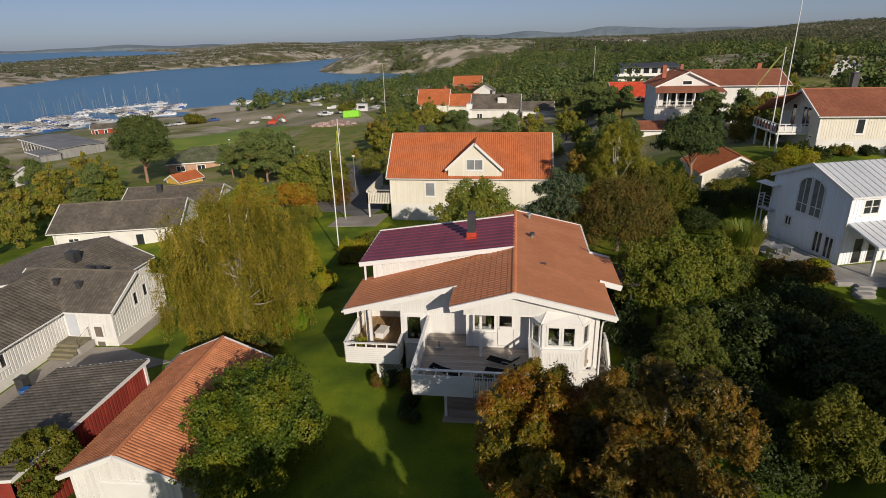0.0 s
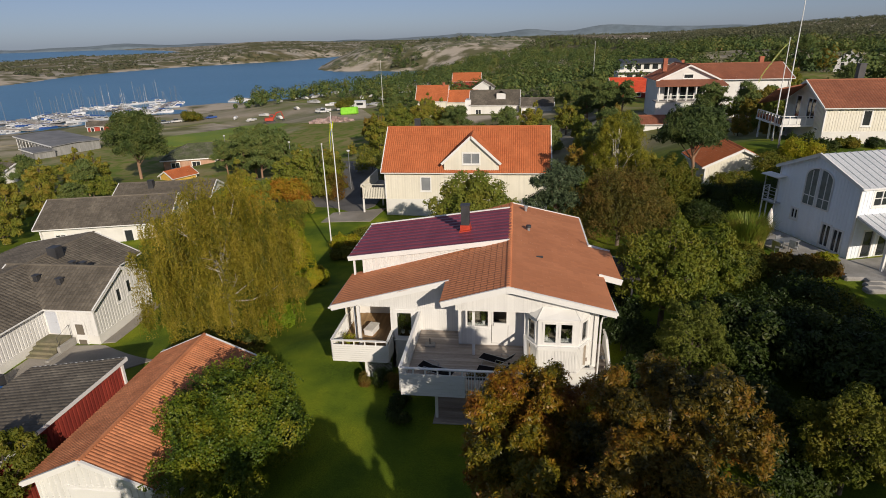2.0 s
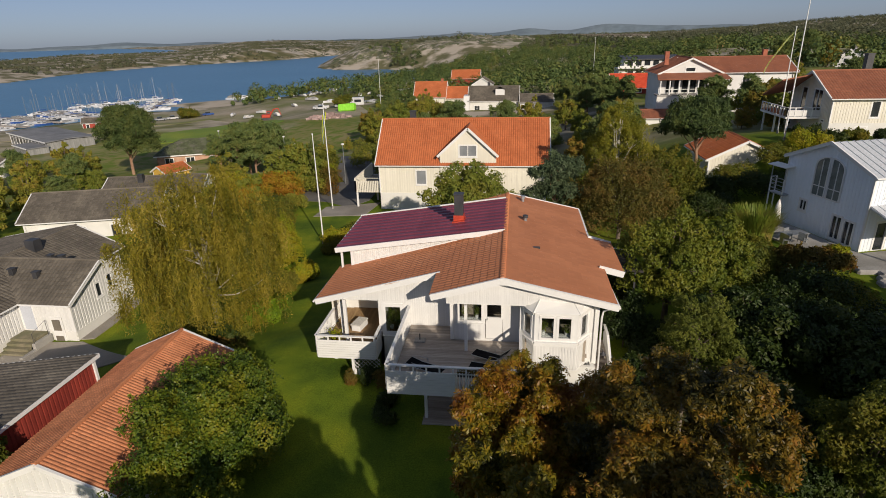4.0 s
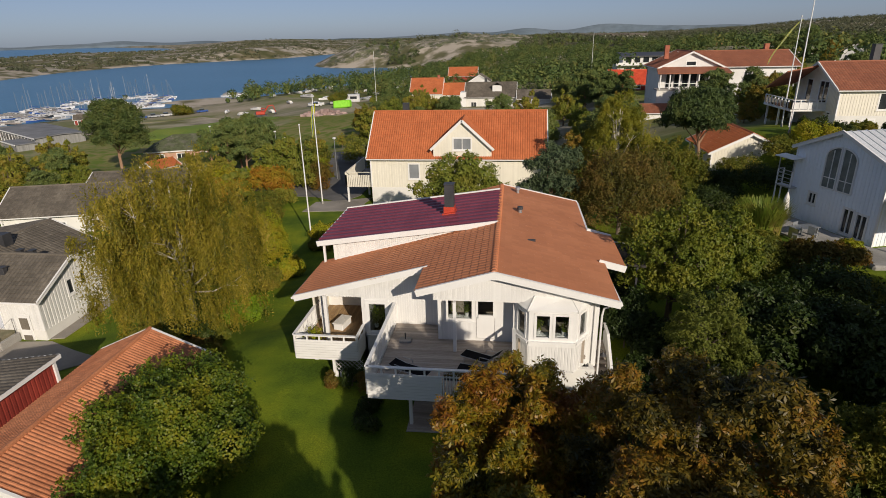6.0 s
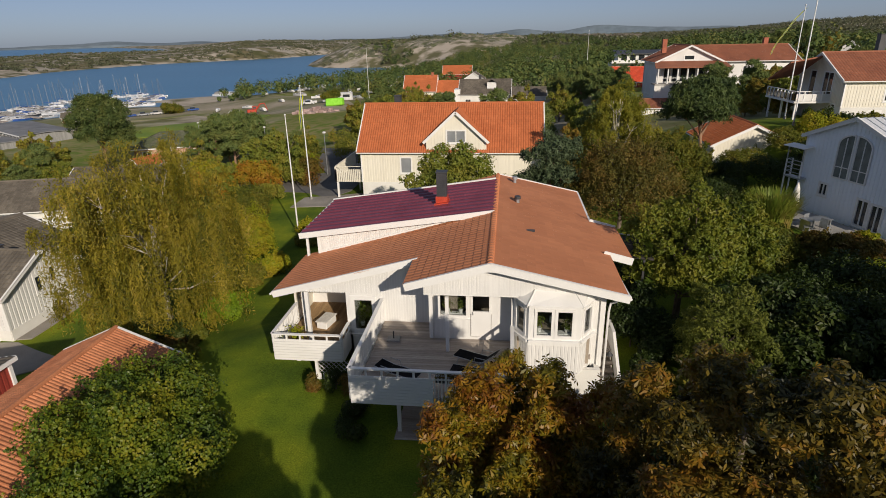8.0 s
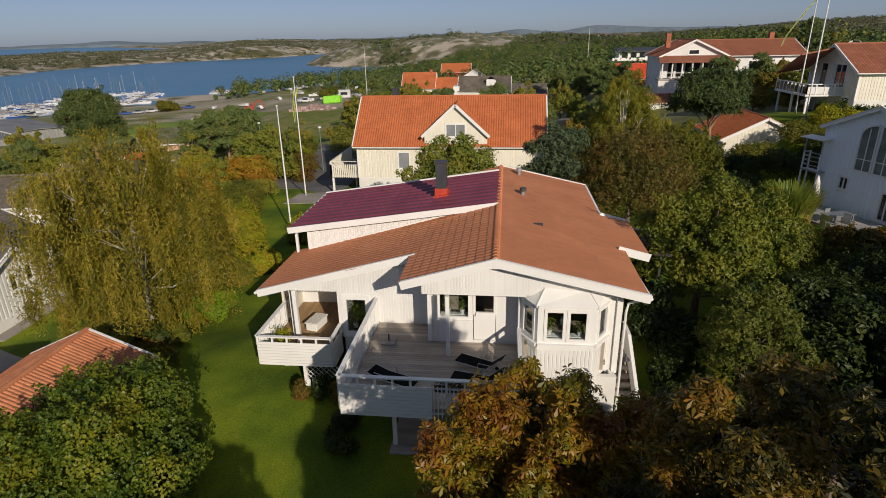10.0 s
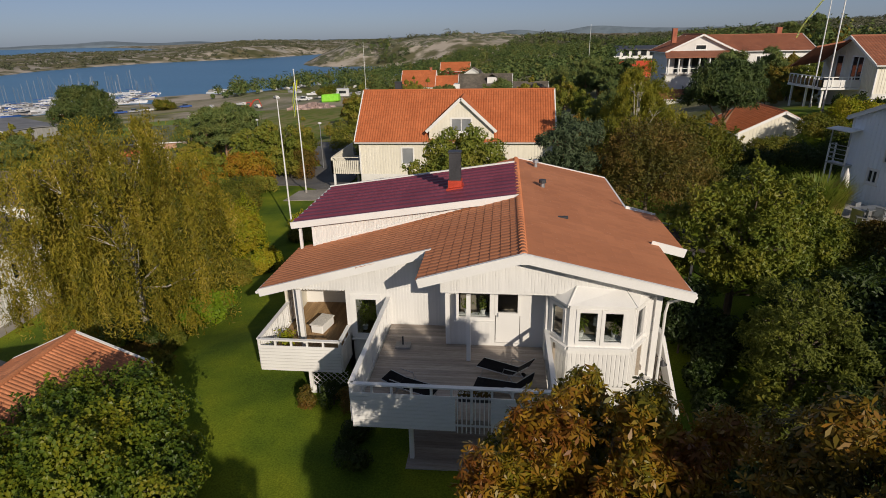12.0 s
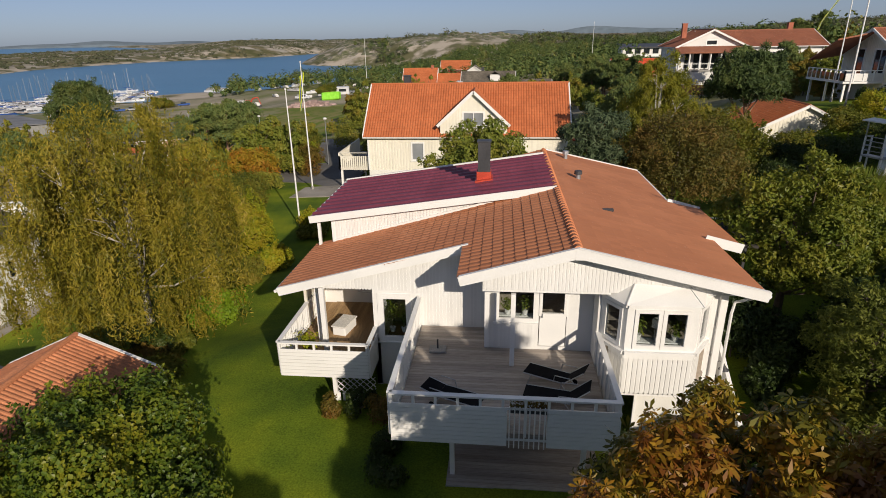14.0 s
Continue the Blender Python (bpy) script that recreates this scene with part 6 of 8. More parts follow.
street_house()
grey_roofed_house()
sheds()
folded_roof_house()
hill_houses()
lane_houses()
far_village()
drape("road", ((-23.5, 70.0), (-18.6, 66.5), (-17.0, 70), (-17.5, 84), (-25, 98), (-40, 112), (-52, 124), (-56, 120), (-44, 107), (-31, 94), (-23.5, 81), (-33, 79), (-33, 73.5)), ASPHALT, "grey asphalt lane", "road", 0.06, 1.2)
drape("driveway", ((-21.8, 62.8), (-16.0, 63.5), (-15.3, 69), (-18.5, 67.5), (-21.5, 66.6)), GRAVEL, "pale gravel drive beside the lane", "driveway", 0.06, 0.8)
drape("yard", ((-33.9, 20), (-29.5, 20), (-28.8, 30), (-24, 33), (-29.6, 35.4), (-33.9, 34.9)), GRAVEL, "pale paved yard before the white house", "yard", 0.06, 0.8)
drape("border", ((-30.0, 35.7), (-29.1, 35.9), (-28.9, 41.8), (-30.0, 42.1)), GRAVEL, "strip of pale rounded stones along the house wall", "border", 0.07, 0.5)
drape("quay", ((-160, 160), (-120, 200), (-92, 245), (-110, 262), (-125, 252), (-140, 240), (-158, 232), (-170, 205)), QUAY, "bare gravel boat yard with weeds", "yard", 0.12, 4.0)
drape("boat_yard", ((-120, 212), (-100, 199), (-84, 192), (-66, 176), (-50, 168), (-44, 182), (-52, 200), (-62, 222), (-76, 244), (-100, 250)), QUAY, "trodden gravel yard with weeds and laid-up boats", "yard", 0.1, 4.0)
drape("meadow", ((-104, 150), (-74, 160), (-72, 178), (-80, 190), (-97, 199), (-110, 172)), LAWN, "bright green mown meadow", "meadow", 0.12, 4.0)


# ---- trees and shrubs ----
def spread(rng, lobes, n, shell=0.4, low=-0.75, shoots=0.12, hollow=0.16):
    """n points in the outer part of a heap of lobes (x, y, z, radius, height factor), with their outward directions. A share of them sits on shoots that stand out of the outline."""
    L = np.array(lobes, float)
    w = L[:, 3] ** 2
    pick = rng.choice(len(L), size=int(n * 1.7), p=w / w.sum())
    d = rng.normal(size=(len(pick), 3))
    d /= np.linalg.norm(d, axis=1)[:, None]
    d[:, 2] = np.where(d[:, 2] < low, -d[:, 2], d[:, 2])
    # hollows and bosses over each lobe
    k1, k2 = rng.normal(size=(2, len(L), 3)) * 3.2
    lump = 0.7 * np.sin((d * k1[pick]).sum(1) * 1.3 + pick) + 0.6 * np.sin((d * k2[pick]).sum(1) * 1.9 + 2 * pick)
    r = L[pick, 3] * (1 - shell * rng.random(len(pick)) ** 1.6) * (0.92 + 0.16 * rng.random(len(pick))) * (1 + hollow * lump)
    P = L[pick, :3] + d * r[:, None] * np.stack([np.ones(len(pick)), np.ones(len(pick)), L[pick, 4]], 1)
    ok = np.ones(len(P), bool)
    for x, y, z, rad, hf in lobes:
        q = (P - (x, y, z)) / (1, 1, hf)
        ok &= np.linalg.norm(q, axis=1) > rad * 0.55
    P, d = P[ok][:n], d[ok][:n]
    m = int(len(P) * shoots)
    if m > 40:
        per = 22
        src = rng.integers(0, len(P), m // per + 1)
        base = np.repeat(P[src], per, 0)[:m]
        way = np.repeat(d[src] * 0.7 + (0, 0, 0.75) + rng.normal(size=(len(src), 3)) * 0.25, per, 0)[:m]
        reach = np.repeat(rng.uniform(0.12, 0.34, len(src)) * L[:, 3].mean() * 1.4, per)[:m]
        t = rng.random(m)
        P[-m:] = base + way * (t * reach)[:, None] + rng.normal(size=(m, 3)) * (0.05 + 0.07 * (1 - t))[:, None] * L[:, 3].mean()
        d[-m:] = rng.normal(size=(m, 3)) * 0.6 + way * 0.4
    return P, d


def cards(rng, P, N, size, aspect=0.55, spread_n=0.5, droop=0.3):
    """A leaf at each point: a folded, pointed quad."""
    n = len(P)
    N = N + rng.normal(size=(n, 3)) * spread_n + (0, 0, 0.25)
    N /= np.linalg.norm(N, axis=1)[:, None]
    T = np.cross(N, rng.normal(size=(n, 3)))
    T /= np.linalg.norm(T, axis=1)[:, None] + 1e-9
    T[:, 2] -= droop
    T /= np.linalg.norm(T, axis=1)[:, None]
    B = np.cross(N, T)
    s = (size * (0.65 + 0.7 * rng.random(n)))[:, None]
    a = P - T * s * 0.5
    tip = P + T * s * 0.5
    fold = N * s * 0.10
    v = np.stack([a, P + B * s * aspect * 0.5 + fold, tip, P - B * s * aspect * 0.5 + fold], 1).reshape(-1, 3)
    return v, np.arange(len(v)).reshape(-1, 4)


def leaf_fans(rng, P, N, size, fingers=6):
    """Fans of drooping leaflets, as on a horse chestnut."""
    out = []
    n = len(P)
    N = N * 0.7 + rng.normal(size=(n, 3)) * 0.55 + (0, 0, 0.3)
    N /= np.linalg.norm(N, axis=1)[:, None]
    T = np.cross(N, rng.normal(size=(n, 3)))
    T /= np.linalg.norm(T, axis=1)[:, None]
    B = np.cross(N, T)
    s = (size * (0.7 + 0.6 * rng.random(n)))[:, None]
    for k in range(fingers):
        a = k / fingers * math.tau * 0.85
        d = T * math.cos(a) + B * math.sin(a) - N * 0.5
        side = -T * math.sin(a) + B * math.cos(a)
        ln = s * (0.75 + 0.25 * math.cos(a))
        out.append(np.stack([P + d * ln * 0.06, P + d * ln * 0.68 + side * ln * 0.18, P + d * ln, P + d * ln * 0.68 - side * ln * 0.18], 1))
    v = np.stack(out, 1).reshape(-1, 3)
    return v, np.arange(len(v)).reshape(-1, 4)


def limbs(rng, lobes, height, girth, lean=0.0, sides=8):
    """Trunk and boughs that run to the lobes."""
    bm = bmesh.new()
    top = max(l[2] for l in lobes)
    pts = [(0, 0, -0.5), (0.05 * girth, 0, height * 0.25), (lean * 0.5, 0.1 * girth, height * 0.5), (lean, 0, top * 0.92)]
    tube(bm, pts, [girth * 1.25, girth, girth * 0.75, girth * 0.2], sides)
    for x, y, z, r, hf in lobes[::max(1, len(lobes) // 14)]:
        z0 = max(height * 0.2, z * 0.55)
        t = z0 / max(top, 0.1)
        start = (lean * t, 0, z0 * 0.95)
        mid = (x * 0.5 + rng.uniform(-0.2, 0.2), y * 0.5 + rng.uniform(-0.2, 0.2), z * 0.78)
        tube(bm, [start, mid, (x, y, z + r * 0.3)], [girth * 0.45, girth * 0.28, girth * 0.08], 5)
        for k in range(3):
            a = rng.uniform(0, math.tau)
            tube(bm, [(x * 0.8, y * 0.8, z * 0.95), (x + math.cos(a) * r * 0.75, y + math.sin(a) * r * 0.75, z + rng.uniform(0.0, 0.7) * r * hf)], [girth * 0.14, girth * 0.04], 4)
    return bm


def heap(rng, height, radius, clear, count, rel=0.5, flat=0.85):
    """The lobes of a crown from clear to height: a core, and many clumps of unlike size set about it."""
    mid, half = (height + clear) / 2, (height - clear) / 2
    out = [(0, 0, mid, radius * 0.66, min(1.3, half / radius))]
    n = count * 3
    for i in range(n):
        t = 1 - 2 * (i + 0.5) / n
        a = i * 2.39996 + rng.uniform(-0.25, 0.25)
        reach = rng.uniform(0.60, 0.95) * (1.0 + 0.12 * math.sin(a * 2 + height))
        ring = math.sqrt(max(0.0, 1 - t * t)) * radius * reach
        lr = radius * rng.uniform(0.13, 0.29)
        if t < -0.6:
            continue
        out.append((math.cos(a) * ring, math.sin(a) * ring, mid + t * half * reach * rng.uniform(0.95, 1.12), lr, flat))
    return out


def tree(name, m, label, height, radius, clear, material, leaves, size, seed, lobes=None, count=9, bark=None, girth=None, palmate=False, weep=0.0, group="", category="tree", shell=0.4, aspect=0.55, rel=0.5, flat=0.85, lean=0.0, shoots=0.12, hollow=0.16):
    """A tree: trunk with boughs, and a crown of single leaves."""
    rng = np.random.default_rng(seed)
    t = thing(name, m, label, category, group)
    lobes = lobes or heap(rng, height, radius, clear, count, rel, flat)
    part("trunk", limbs(rng, lobes, height, girth or height * 0.022, lean), bark or BARK, t)
    P, N = spread(rng, lobes, leaves, shell, shoots=shoots, hollow=hollow)
    if weep:
        # long hanging twigs, each with its row of leaves
        per = 14
        n = int(len(P) / per)
        boughs = rng.choice(len(P), max(12, n // 26), replace=False)
        own = rng.integers(0, len(boughs), n)
        near = P[boughs[own]] + rng.normal(size=(n, 3)) * (0.28, 0.28, 0.2) * (0.45 + 0.1 * weep)
        out = N[boughs[own]]
        ln = weep * (rng.uniform(0.35, 1.1, len(boughs))[own]) * rng.uniform(0.6, 1.2, n)
        sway = rng.normal(size=(n, 3)) * (0.12, 0.12, 0.0)
        rows = []
        for k in range(per):
            q = (k + rng.random(n)) / per
            rows.append(near + out * (0.18 + 0.25 * np.sin(q * 2.2))[:, None] + sway * q[:, None] - np.stack([np.zeros(n), np.zeros(n), q * ln], 1) + rng.normal(size=(n, 3)) * 0.035)
        P = np.concatenate(rows + [P[: len(P) // 6]])
        N = np.concatenate([out] * per + [N[: len(N) // 6]])
        P[:, 2] = np.maximum(P[:, 2], 0.15)
    v, f = leaf_fans(rng, P, N, size) if palmate else cards(rng, P, N, size, aspect, droop=0.9 if weep else 0.3)
    part("crown", quick_mesh("crown", v, f), material, t)
    return t


def pine(name, m, label, height, radius, clear, seed, material=None, tufts=2600, size=0.5, group="", layers=9, lean=0.6):
    """A pine: bare leaning stem, flat clouds of needles."""
    rng = np.random.default_rng(seed)
    t = thing(name, m, label, "tree", group)
    lobes = []
    for i in range(layers):
        u = (i + 0.5) / layers
        a = i * 2.3 + rng.uniform(-0.5, 0.5)
        ring = radius * (0.62 * math.sin(math.pi * (0.25 + 0.7 * u))) * rng.uniform(0.6, 1.0)
        lobes.append((math.cos(a) * ring + lean, math.sin(a) * ring, clear + (height - clear) * (0.12 + 0.8 * u), radius * rng.uniform(0.34, 0.5), 0.55))
    lobes.append((lean, 0, clear + (height - clear) * 0.55, radius * 0.5, 0.8))
    part("trunk", limbs(rng, lobes, height, height * 0.02, lean), PINEBARK, t)
    P, N = spread(rng, lobes, tufts, 0.45, -0.3)
    k = 5
    PP = np.repeat(P, k, 0) + rng.normal(size=(len(P) * k, 3)) * size * 0.16
    NN = np.repeat(N, k, 0)
    v, f = cards(rng, PP, NN, size, 0.16, 1.2, -0.5)
    part("crown", quick_mesh("crown", v, f), material or NEEDLES, t)
    return t


def shrub(m, label, radius, height, material, leaves, size, seed, name="shrub", group="", count=6, lobes=None):
    rng = np.random.default_rng(seed)
    t = thing(name, m, label, "shrub", group)
    lobes = lobes or [(rng.uniform(-0.6, 0.6) * radius, rng.uniform(-0.6, 0.6) * radius, height * rng.uniform(0.3, 0.72), radius * rng.uniform(0.35, 0.55), min(1.3, 0.5 * height / radius + 0.3)) for _ in range(count)]
    part("stem", limbs(rng, lobes, height, 0.04, sides=5), BARK, t)
    P, N = spread(rng, lobes, leaves, 0.5)
    P[:, 2] = np.maximum(P[:, 2], 0.02)
    v, f = cards(rng, P, N, size)
    part("foliage", quick_mesh("foliage", v, f), material, t)
    return t


def on(x, y, rz=0.0, dz=0.0):
    return pose(x, y, gz(x, y) + dz, rz=rz)


def garden_trees():
    # two horse chestnuts before the deck
    tree("chestnut_tree", on(1.8, 18.3), "horse chestnut turning yellow and brown before the deck", 8.0, 2.45, 1.2, CHESTNUT, 15500, 0.17, 11, palmate=True, group="chestnuts", hollow=0.28, count=17, rel=0.40)
    tree("chestnut_tree", on(5.2, 15.3), "tall broad horse chestnut with browning leaves", 9.2, 2.55, 1.2, RUSTCHESTNUT, 34000, 0.145, 12, palmate=True, group="chestnuts", hollow=0.3, count=28, rel=0.38)
    tree("chestnut_tree", on(1.5, 14.6), "lower horse chestnut with yellow-green leaves", 6.6, 1.7, 1.2, CHESTNUT, 8000, 0.17, 210, palmate=True, group="chestnuts", count=14, rel=0.40)
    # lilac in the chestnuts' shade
    tree("lilac_bush", on(7.6, 20.6), "dark lilac bush in shade beside the house stair", 3.9, 1.9, 0.2, SHADEGREEN, 9000, 0.2, 212, count=12, category="shrub", rel=0.38)
    # green maple beside the garage
    tree("maple_tree", on(-12.0, 22.2), "dense green maple beside the garage", 4.45, 3.5, 0.2, MAPLE, 98000, 0.115, 13, count=30, aspect=0.8, rel=0.36, hollow=0.34, shoots=0.22)
    # weeping birch on the boundary
    tree("birch_tree", on(-19.7, 36.6), "weeping birch with yellowing leaves on the boundary", 11.0, 5.3, -1.0, BIRCH, 96000, 0.20, 14, count=26, bark=BIRCHBARK, weep=3.4, rel=0.36, flat=1.1, aspect=0.32, hollow=0.20, girth=0.17)
    # dark trees right of the house
    tree("apple_tree", on(10.0, 34.4), "tall dark green tree beside the house", 6.9, 2.6, 0.2, ORCHARD, 34000, 0.17, 15, shoots=0.5, hollow=0.3, count=20, aspect=0.5, rel=0.36)
    tree("apple_tree", on(13.6, 37.6), "dark green fruit tree behind the house corner", 5.2, 2.2, 0.3, ORCHARD, 24000, 0.17, 16, shoots=0.5, hollow=0.3, count=17, rel=0.36)
    tree("willow_bush", on(10.0, 28.4), "upright grey-green bush beside the stair", 4.6, 2.1, 0.2, WILLOW, 22000, 0.15, 17, shoots=0.4, count=14, aspect=0.35, category="shrub", rel=0.38)
    tree("young_tree", on(14.2, 21.5), "young tree with yellow-green leaves", 4.6, 1.9, 0.3, OLIVE, 17000, 0.15, 18, shoots=0.3, count=14, aspect=0.5, rel=0.36)
    tree("maple_tree", on(13.4, 29.8), "dark spreading garden tree in shade", 3.6, 3.4, 0.3, SHADEGREEN, 18000, 0.22, 19, count=14, rel=0.36)
    tree("maple_tree", on(17.5, 27.5), "dark spreading garden tree in shade", 3.8, 3.4, 0.3, SHADEGREEN, 16000, 0.23, 20, count=14, rel=0.36)
    # limes added below the view, only to shade the lawn, deck and chestnuts
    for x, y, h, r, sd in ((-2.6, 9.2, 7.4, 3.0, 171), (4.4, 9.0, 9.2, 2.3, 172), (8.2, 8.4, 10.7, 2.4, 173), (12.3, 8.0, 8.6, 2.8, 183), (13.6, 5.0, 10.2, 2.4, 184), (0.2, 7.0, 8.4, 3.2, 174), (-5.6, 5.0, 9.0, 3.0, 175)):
        tree("lime_tree", on(x, y), "unseen lime tree added to shade lawn and chestnuts", h, r, 0.6, SHADEGREEN, 9000, 0.34, sd, count=12, group="tall limes")
    # behind the house
    tree("lilac_tree", on(-2.9, 49.8), "green leafy tree before the street house", 7.6, 3.9, 0.6, MIDGREEN, 22000, 0.24, 21, count=16, rel=0.38)
    pine("pine_tree", on(4.4, 50.5), "bluish pine with dense low crown", 7.6, 3.6, 0.6, 22, BLUEFIR, 3400, 0.42, lean=0.1)
    tree("oak_tree", on(9.9, 50.0), "olive-brown oak behind the house", 6.6, 4.2, 0.4, THICKET, 44000, 0.165, 23, count=30, rel=0.32, hollow=0.34, shoots=0.3, aspect=0.5)
    tree("birch_tree", on(11.0, 60.0), "yellow-green birch before the garage", 10.8, 3.6, 0.8, GOLDBIRCH, 52000, 0.165, 24, count=24, bark=BIRCHBARK, weep=1.0, rel=0.34, aspect=0.4, hollow=0.28)
    tree("rowan_tree", on(14.8, 57.0), "olive tree with yellowing leaves", 6.4, 3.6, 0.4, OLIVE, 26000, 0.18, 25, count=20, rel=0.34, hollow=0.3, shoots=0.25)
    pine("pine_tree", on(20.3, 66.0), "dark pine with a bare forked stem", 7.9, 4.3, 4.0, 26, None, 5200, 0.5, lean=-0.5, layers=15)
    # tall trees added out of view: they shade the garden and darken window reflections
    for i, (x, y, h) in enumerate(((25.0, 13.0, 12.0), (29.5, 19.5, 12.6), (26.0, 3.5, 10.0), (-8, -14, 11), (10, -16, 12), (26, -8, 12), (-26, -8, 11), (40, 8, 11), (0, -30, 13), (18, -34, 13), (-20, -30, 12), (44, -18, 12))):
        if i < 4:
            big = tree("lime_tree", on(x, y), "unseen tall lime tree added for shade and reflections", h, 4.6, 1.0, SHADEGREEN, 12000, 0.46, 120 + i, count=14, rel=0.4, group="tall limes")
        else:
            copy_thing(big, on(x, y, 40 * i))
    # one more unseen lime, set to keep sun off the right garden
    tree("lime_tree", on(22.4, 15.7), "unseen lime tree added to shade the right garden", 11.4, 3.2, 0.3, SHADEGREEN, 9000, 0.36, 179, count=12, group="tall limes")
    # shrubs on the lawn's far side
    for i, (x, y, r, h, mt, s) in enumerate(((-20.0, 49.5, 1.8, 2.4, GOLD, 31), (-22.5, 53.5, 2.0, 2.6, GOLD, 32), (-19.0, 43.5, 1.7, 2.6, OLIVE, 33), (-18.4, 40.6, 1.4, 2.0, OLIVE, 34), (-21.2, 46.5, 1.9, 3.0, OLIVE, 35),
                                             (-16.3, 55.0, 1.5, 1.4, GOLD, 36), (-14.5, 57.5, 1.6, 1.4, OLIVE, 37), (-17.2, 33.4, 1.1, 1.2, SHADEGREEN, 38), (-16.0, 52.0, 1.2, 1.1, OLIVE, 39), (-17.8, 37.8, 1.3, 1.8, OLIVE, 40), (-17.0, 31.8, 1.0, 0.9, RUSSET, 44), (-20.8, 51.5, 1.7, 2.0, GOLD, 45), (-23.8, 57.0, 2.2, 2.6, OLIVE, 46), (-25.5, 60.5, 2.4, 2.6, OLIVE, 47), (-15.0, 29.6, 1.2, 1.2, OLIVE, 48), (-16.9, 42.0, 1.2, 1.5, OLIVE, 49), (-15.8, 36.4, 1.35, 1.6, LEAFGREEN, 180), (-16.2, 33.2, 0.8, 0.8, OLIVE, 181), (-16.8, 45.4, 1.3, 1.7, GOLD, 182))):
        shrub(on(x, y), "yellow-green garden shrub on the lawn edge" if mt is GOLD else "bright green shrub under the birch" if mt is LEAFGREEN else "olive garden shrub on the lawn edge", r * 1.15, h * 0.95, mt, 6500, 0.16, s, group="lawn shrubs", count=9)
    for i, (x, y, r, h, mt) in enumerate(((-16.2, 77, 2.2, 3.2, OLIVE), (-16.6, 81, 2.4, 3.6, OLIVE), (-16.0, 86, 2.6, 4.0, MIDOLIVE), (-25.5, 75, 2.0, 2.6, MIDOLIVE), (-26.5, 79.5, 2.4, 3.0, GOLD), (-28, 85, 2.6, 3.4, OLIVE), (-22.5, 91, 2.8, 3.6, MIDOLIVE), (-31, 75, 2.2, 3.0, GOLD), (-25.5, 66, 2.0, 1.8, MIDOLIVE))):
        shrub(on(x, y), "olive shrub beside the lane", r, h, mt, 5000, 0.22, 190 + i, group="lane shrubs", count=9)
    shrub(on(-31.5, 65.5), "orange and yellow autumn shrub beside the lane", 2.6, 3.4, FLAME, 8000, 0.22, 200, "autumn_shrub", count=9)
    shrub(on(-29.5, 71.5), "orange autumn shrub beside the lane", 3.0, 3.4, FLAME, 10000, 0.24, 41, "autumn_shrub", count=9)
    shrub(on(-33.0, 67.0), "yellow-green shrub beside the lane", 3.0, 4.0, GOLD, 7000, 0.25, 42, "autumn_shrub", count=8)
    shrub(on(-24.0, 76.0), "brown bare shrub beside the lane", 2.4, 3.0, RUSSET, 5000, 0.22, 43, "autumn_shrub")
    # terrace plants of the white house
    for i, (x, y, r, h, mt) in enumerate(((16.5, 39.5, 2.2, 2.4, OLIVE), (19.5, 40.0, 1.8, 1.7, RUSSET), (21.5, 39.4, 1.6, 1.4, RUSSET), (17.5, 43.2, 1.6, 1.5, OLIVE), (22.6, 41.3, 1.0, 0.9, GOLD), (27.5, 36.0, 1.8, 1.6, OLIVE), (18.0, 36.0, 2.4, 2.4, SHADEGREEN), (15.2, 44.0, 2.0, 1.6, SHADEGREEN), (7.5, 27.5, 1.0, 1.2, SHADEGREEN), (7.3, 25.2, 1.2, 1.1, RUSSET), (7.6, 29.6, 1.0, 1.4, SHADEGREEN), (7.2, 22.9, 1.4, 1.3, SHADEGREEN), (5.6, 24.4, 1.2, 1.0, SHADEGREEN), (8.8, 26.6, 1.5, 1.9, OLIVE), (9.0, 24.0, 1.6, 1.4, RUSSET), (8.6, 31.0, 1.6, 2.0, SHADEGREEN), (7.1, 34.5, 1.2, 1.8, SHADEGREEN), (7.2, 31.6, 1.3, 3.2, SHADEGREEN), (7.3, 37.5, 1.3, 1.8, SHADEGREEN), (11.8, 25.2, 2.4, 2.4, SHADEGREEN), (12.2, 22.0, 2.2, 2.2, SHADEGREEN), (15.5, 23.5, 2.6, 2.4, SHADEGREEN), (16.5, 33.0, 2.6, 2.6, SHADEGREEN), (20.5, 30.5, 2.4, 2.2, SHADEGREEN), (19.5, 34.5, 2.0, 1.8, OLIVE), (23.0, 62.0, 2.2, 1.8, OLIVE), (27.5, 63.0, 2.4, 2.2, OLIVE), (30.5, 64.5, 2.4, 1.9, GOLD), (28.0, 59.0, 2.6, 2.2, SHADEGREEN), (24.0, 57.0, 2.6, 2.0, SHADEGREEN), (20.0, 58.0, 2.4, 2.2, SHADEGREEN), (33.0, 66.0, 1.6, 1.3, SHADEGREEN), (36.0, 67.4, 1.3, 1.1, OLIVE), (39.2, 67.8, 1.2, 1.0, SHADEGREEN), (42.5, 68.0, 1.4, 1.2, OLIVE), (31.6, 67.2, 1.5, 1.7, SHADEGREEN), (18.0, 53.0, 2.4, 2.0, SHADEGREEN))):
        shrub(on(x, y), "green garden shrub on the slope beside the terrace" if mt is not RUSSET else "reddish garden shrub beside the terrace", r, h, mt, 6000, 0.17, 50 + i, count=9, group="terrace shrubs")
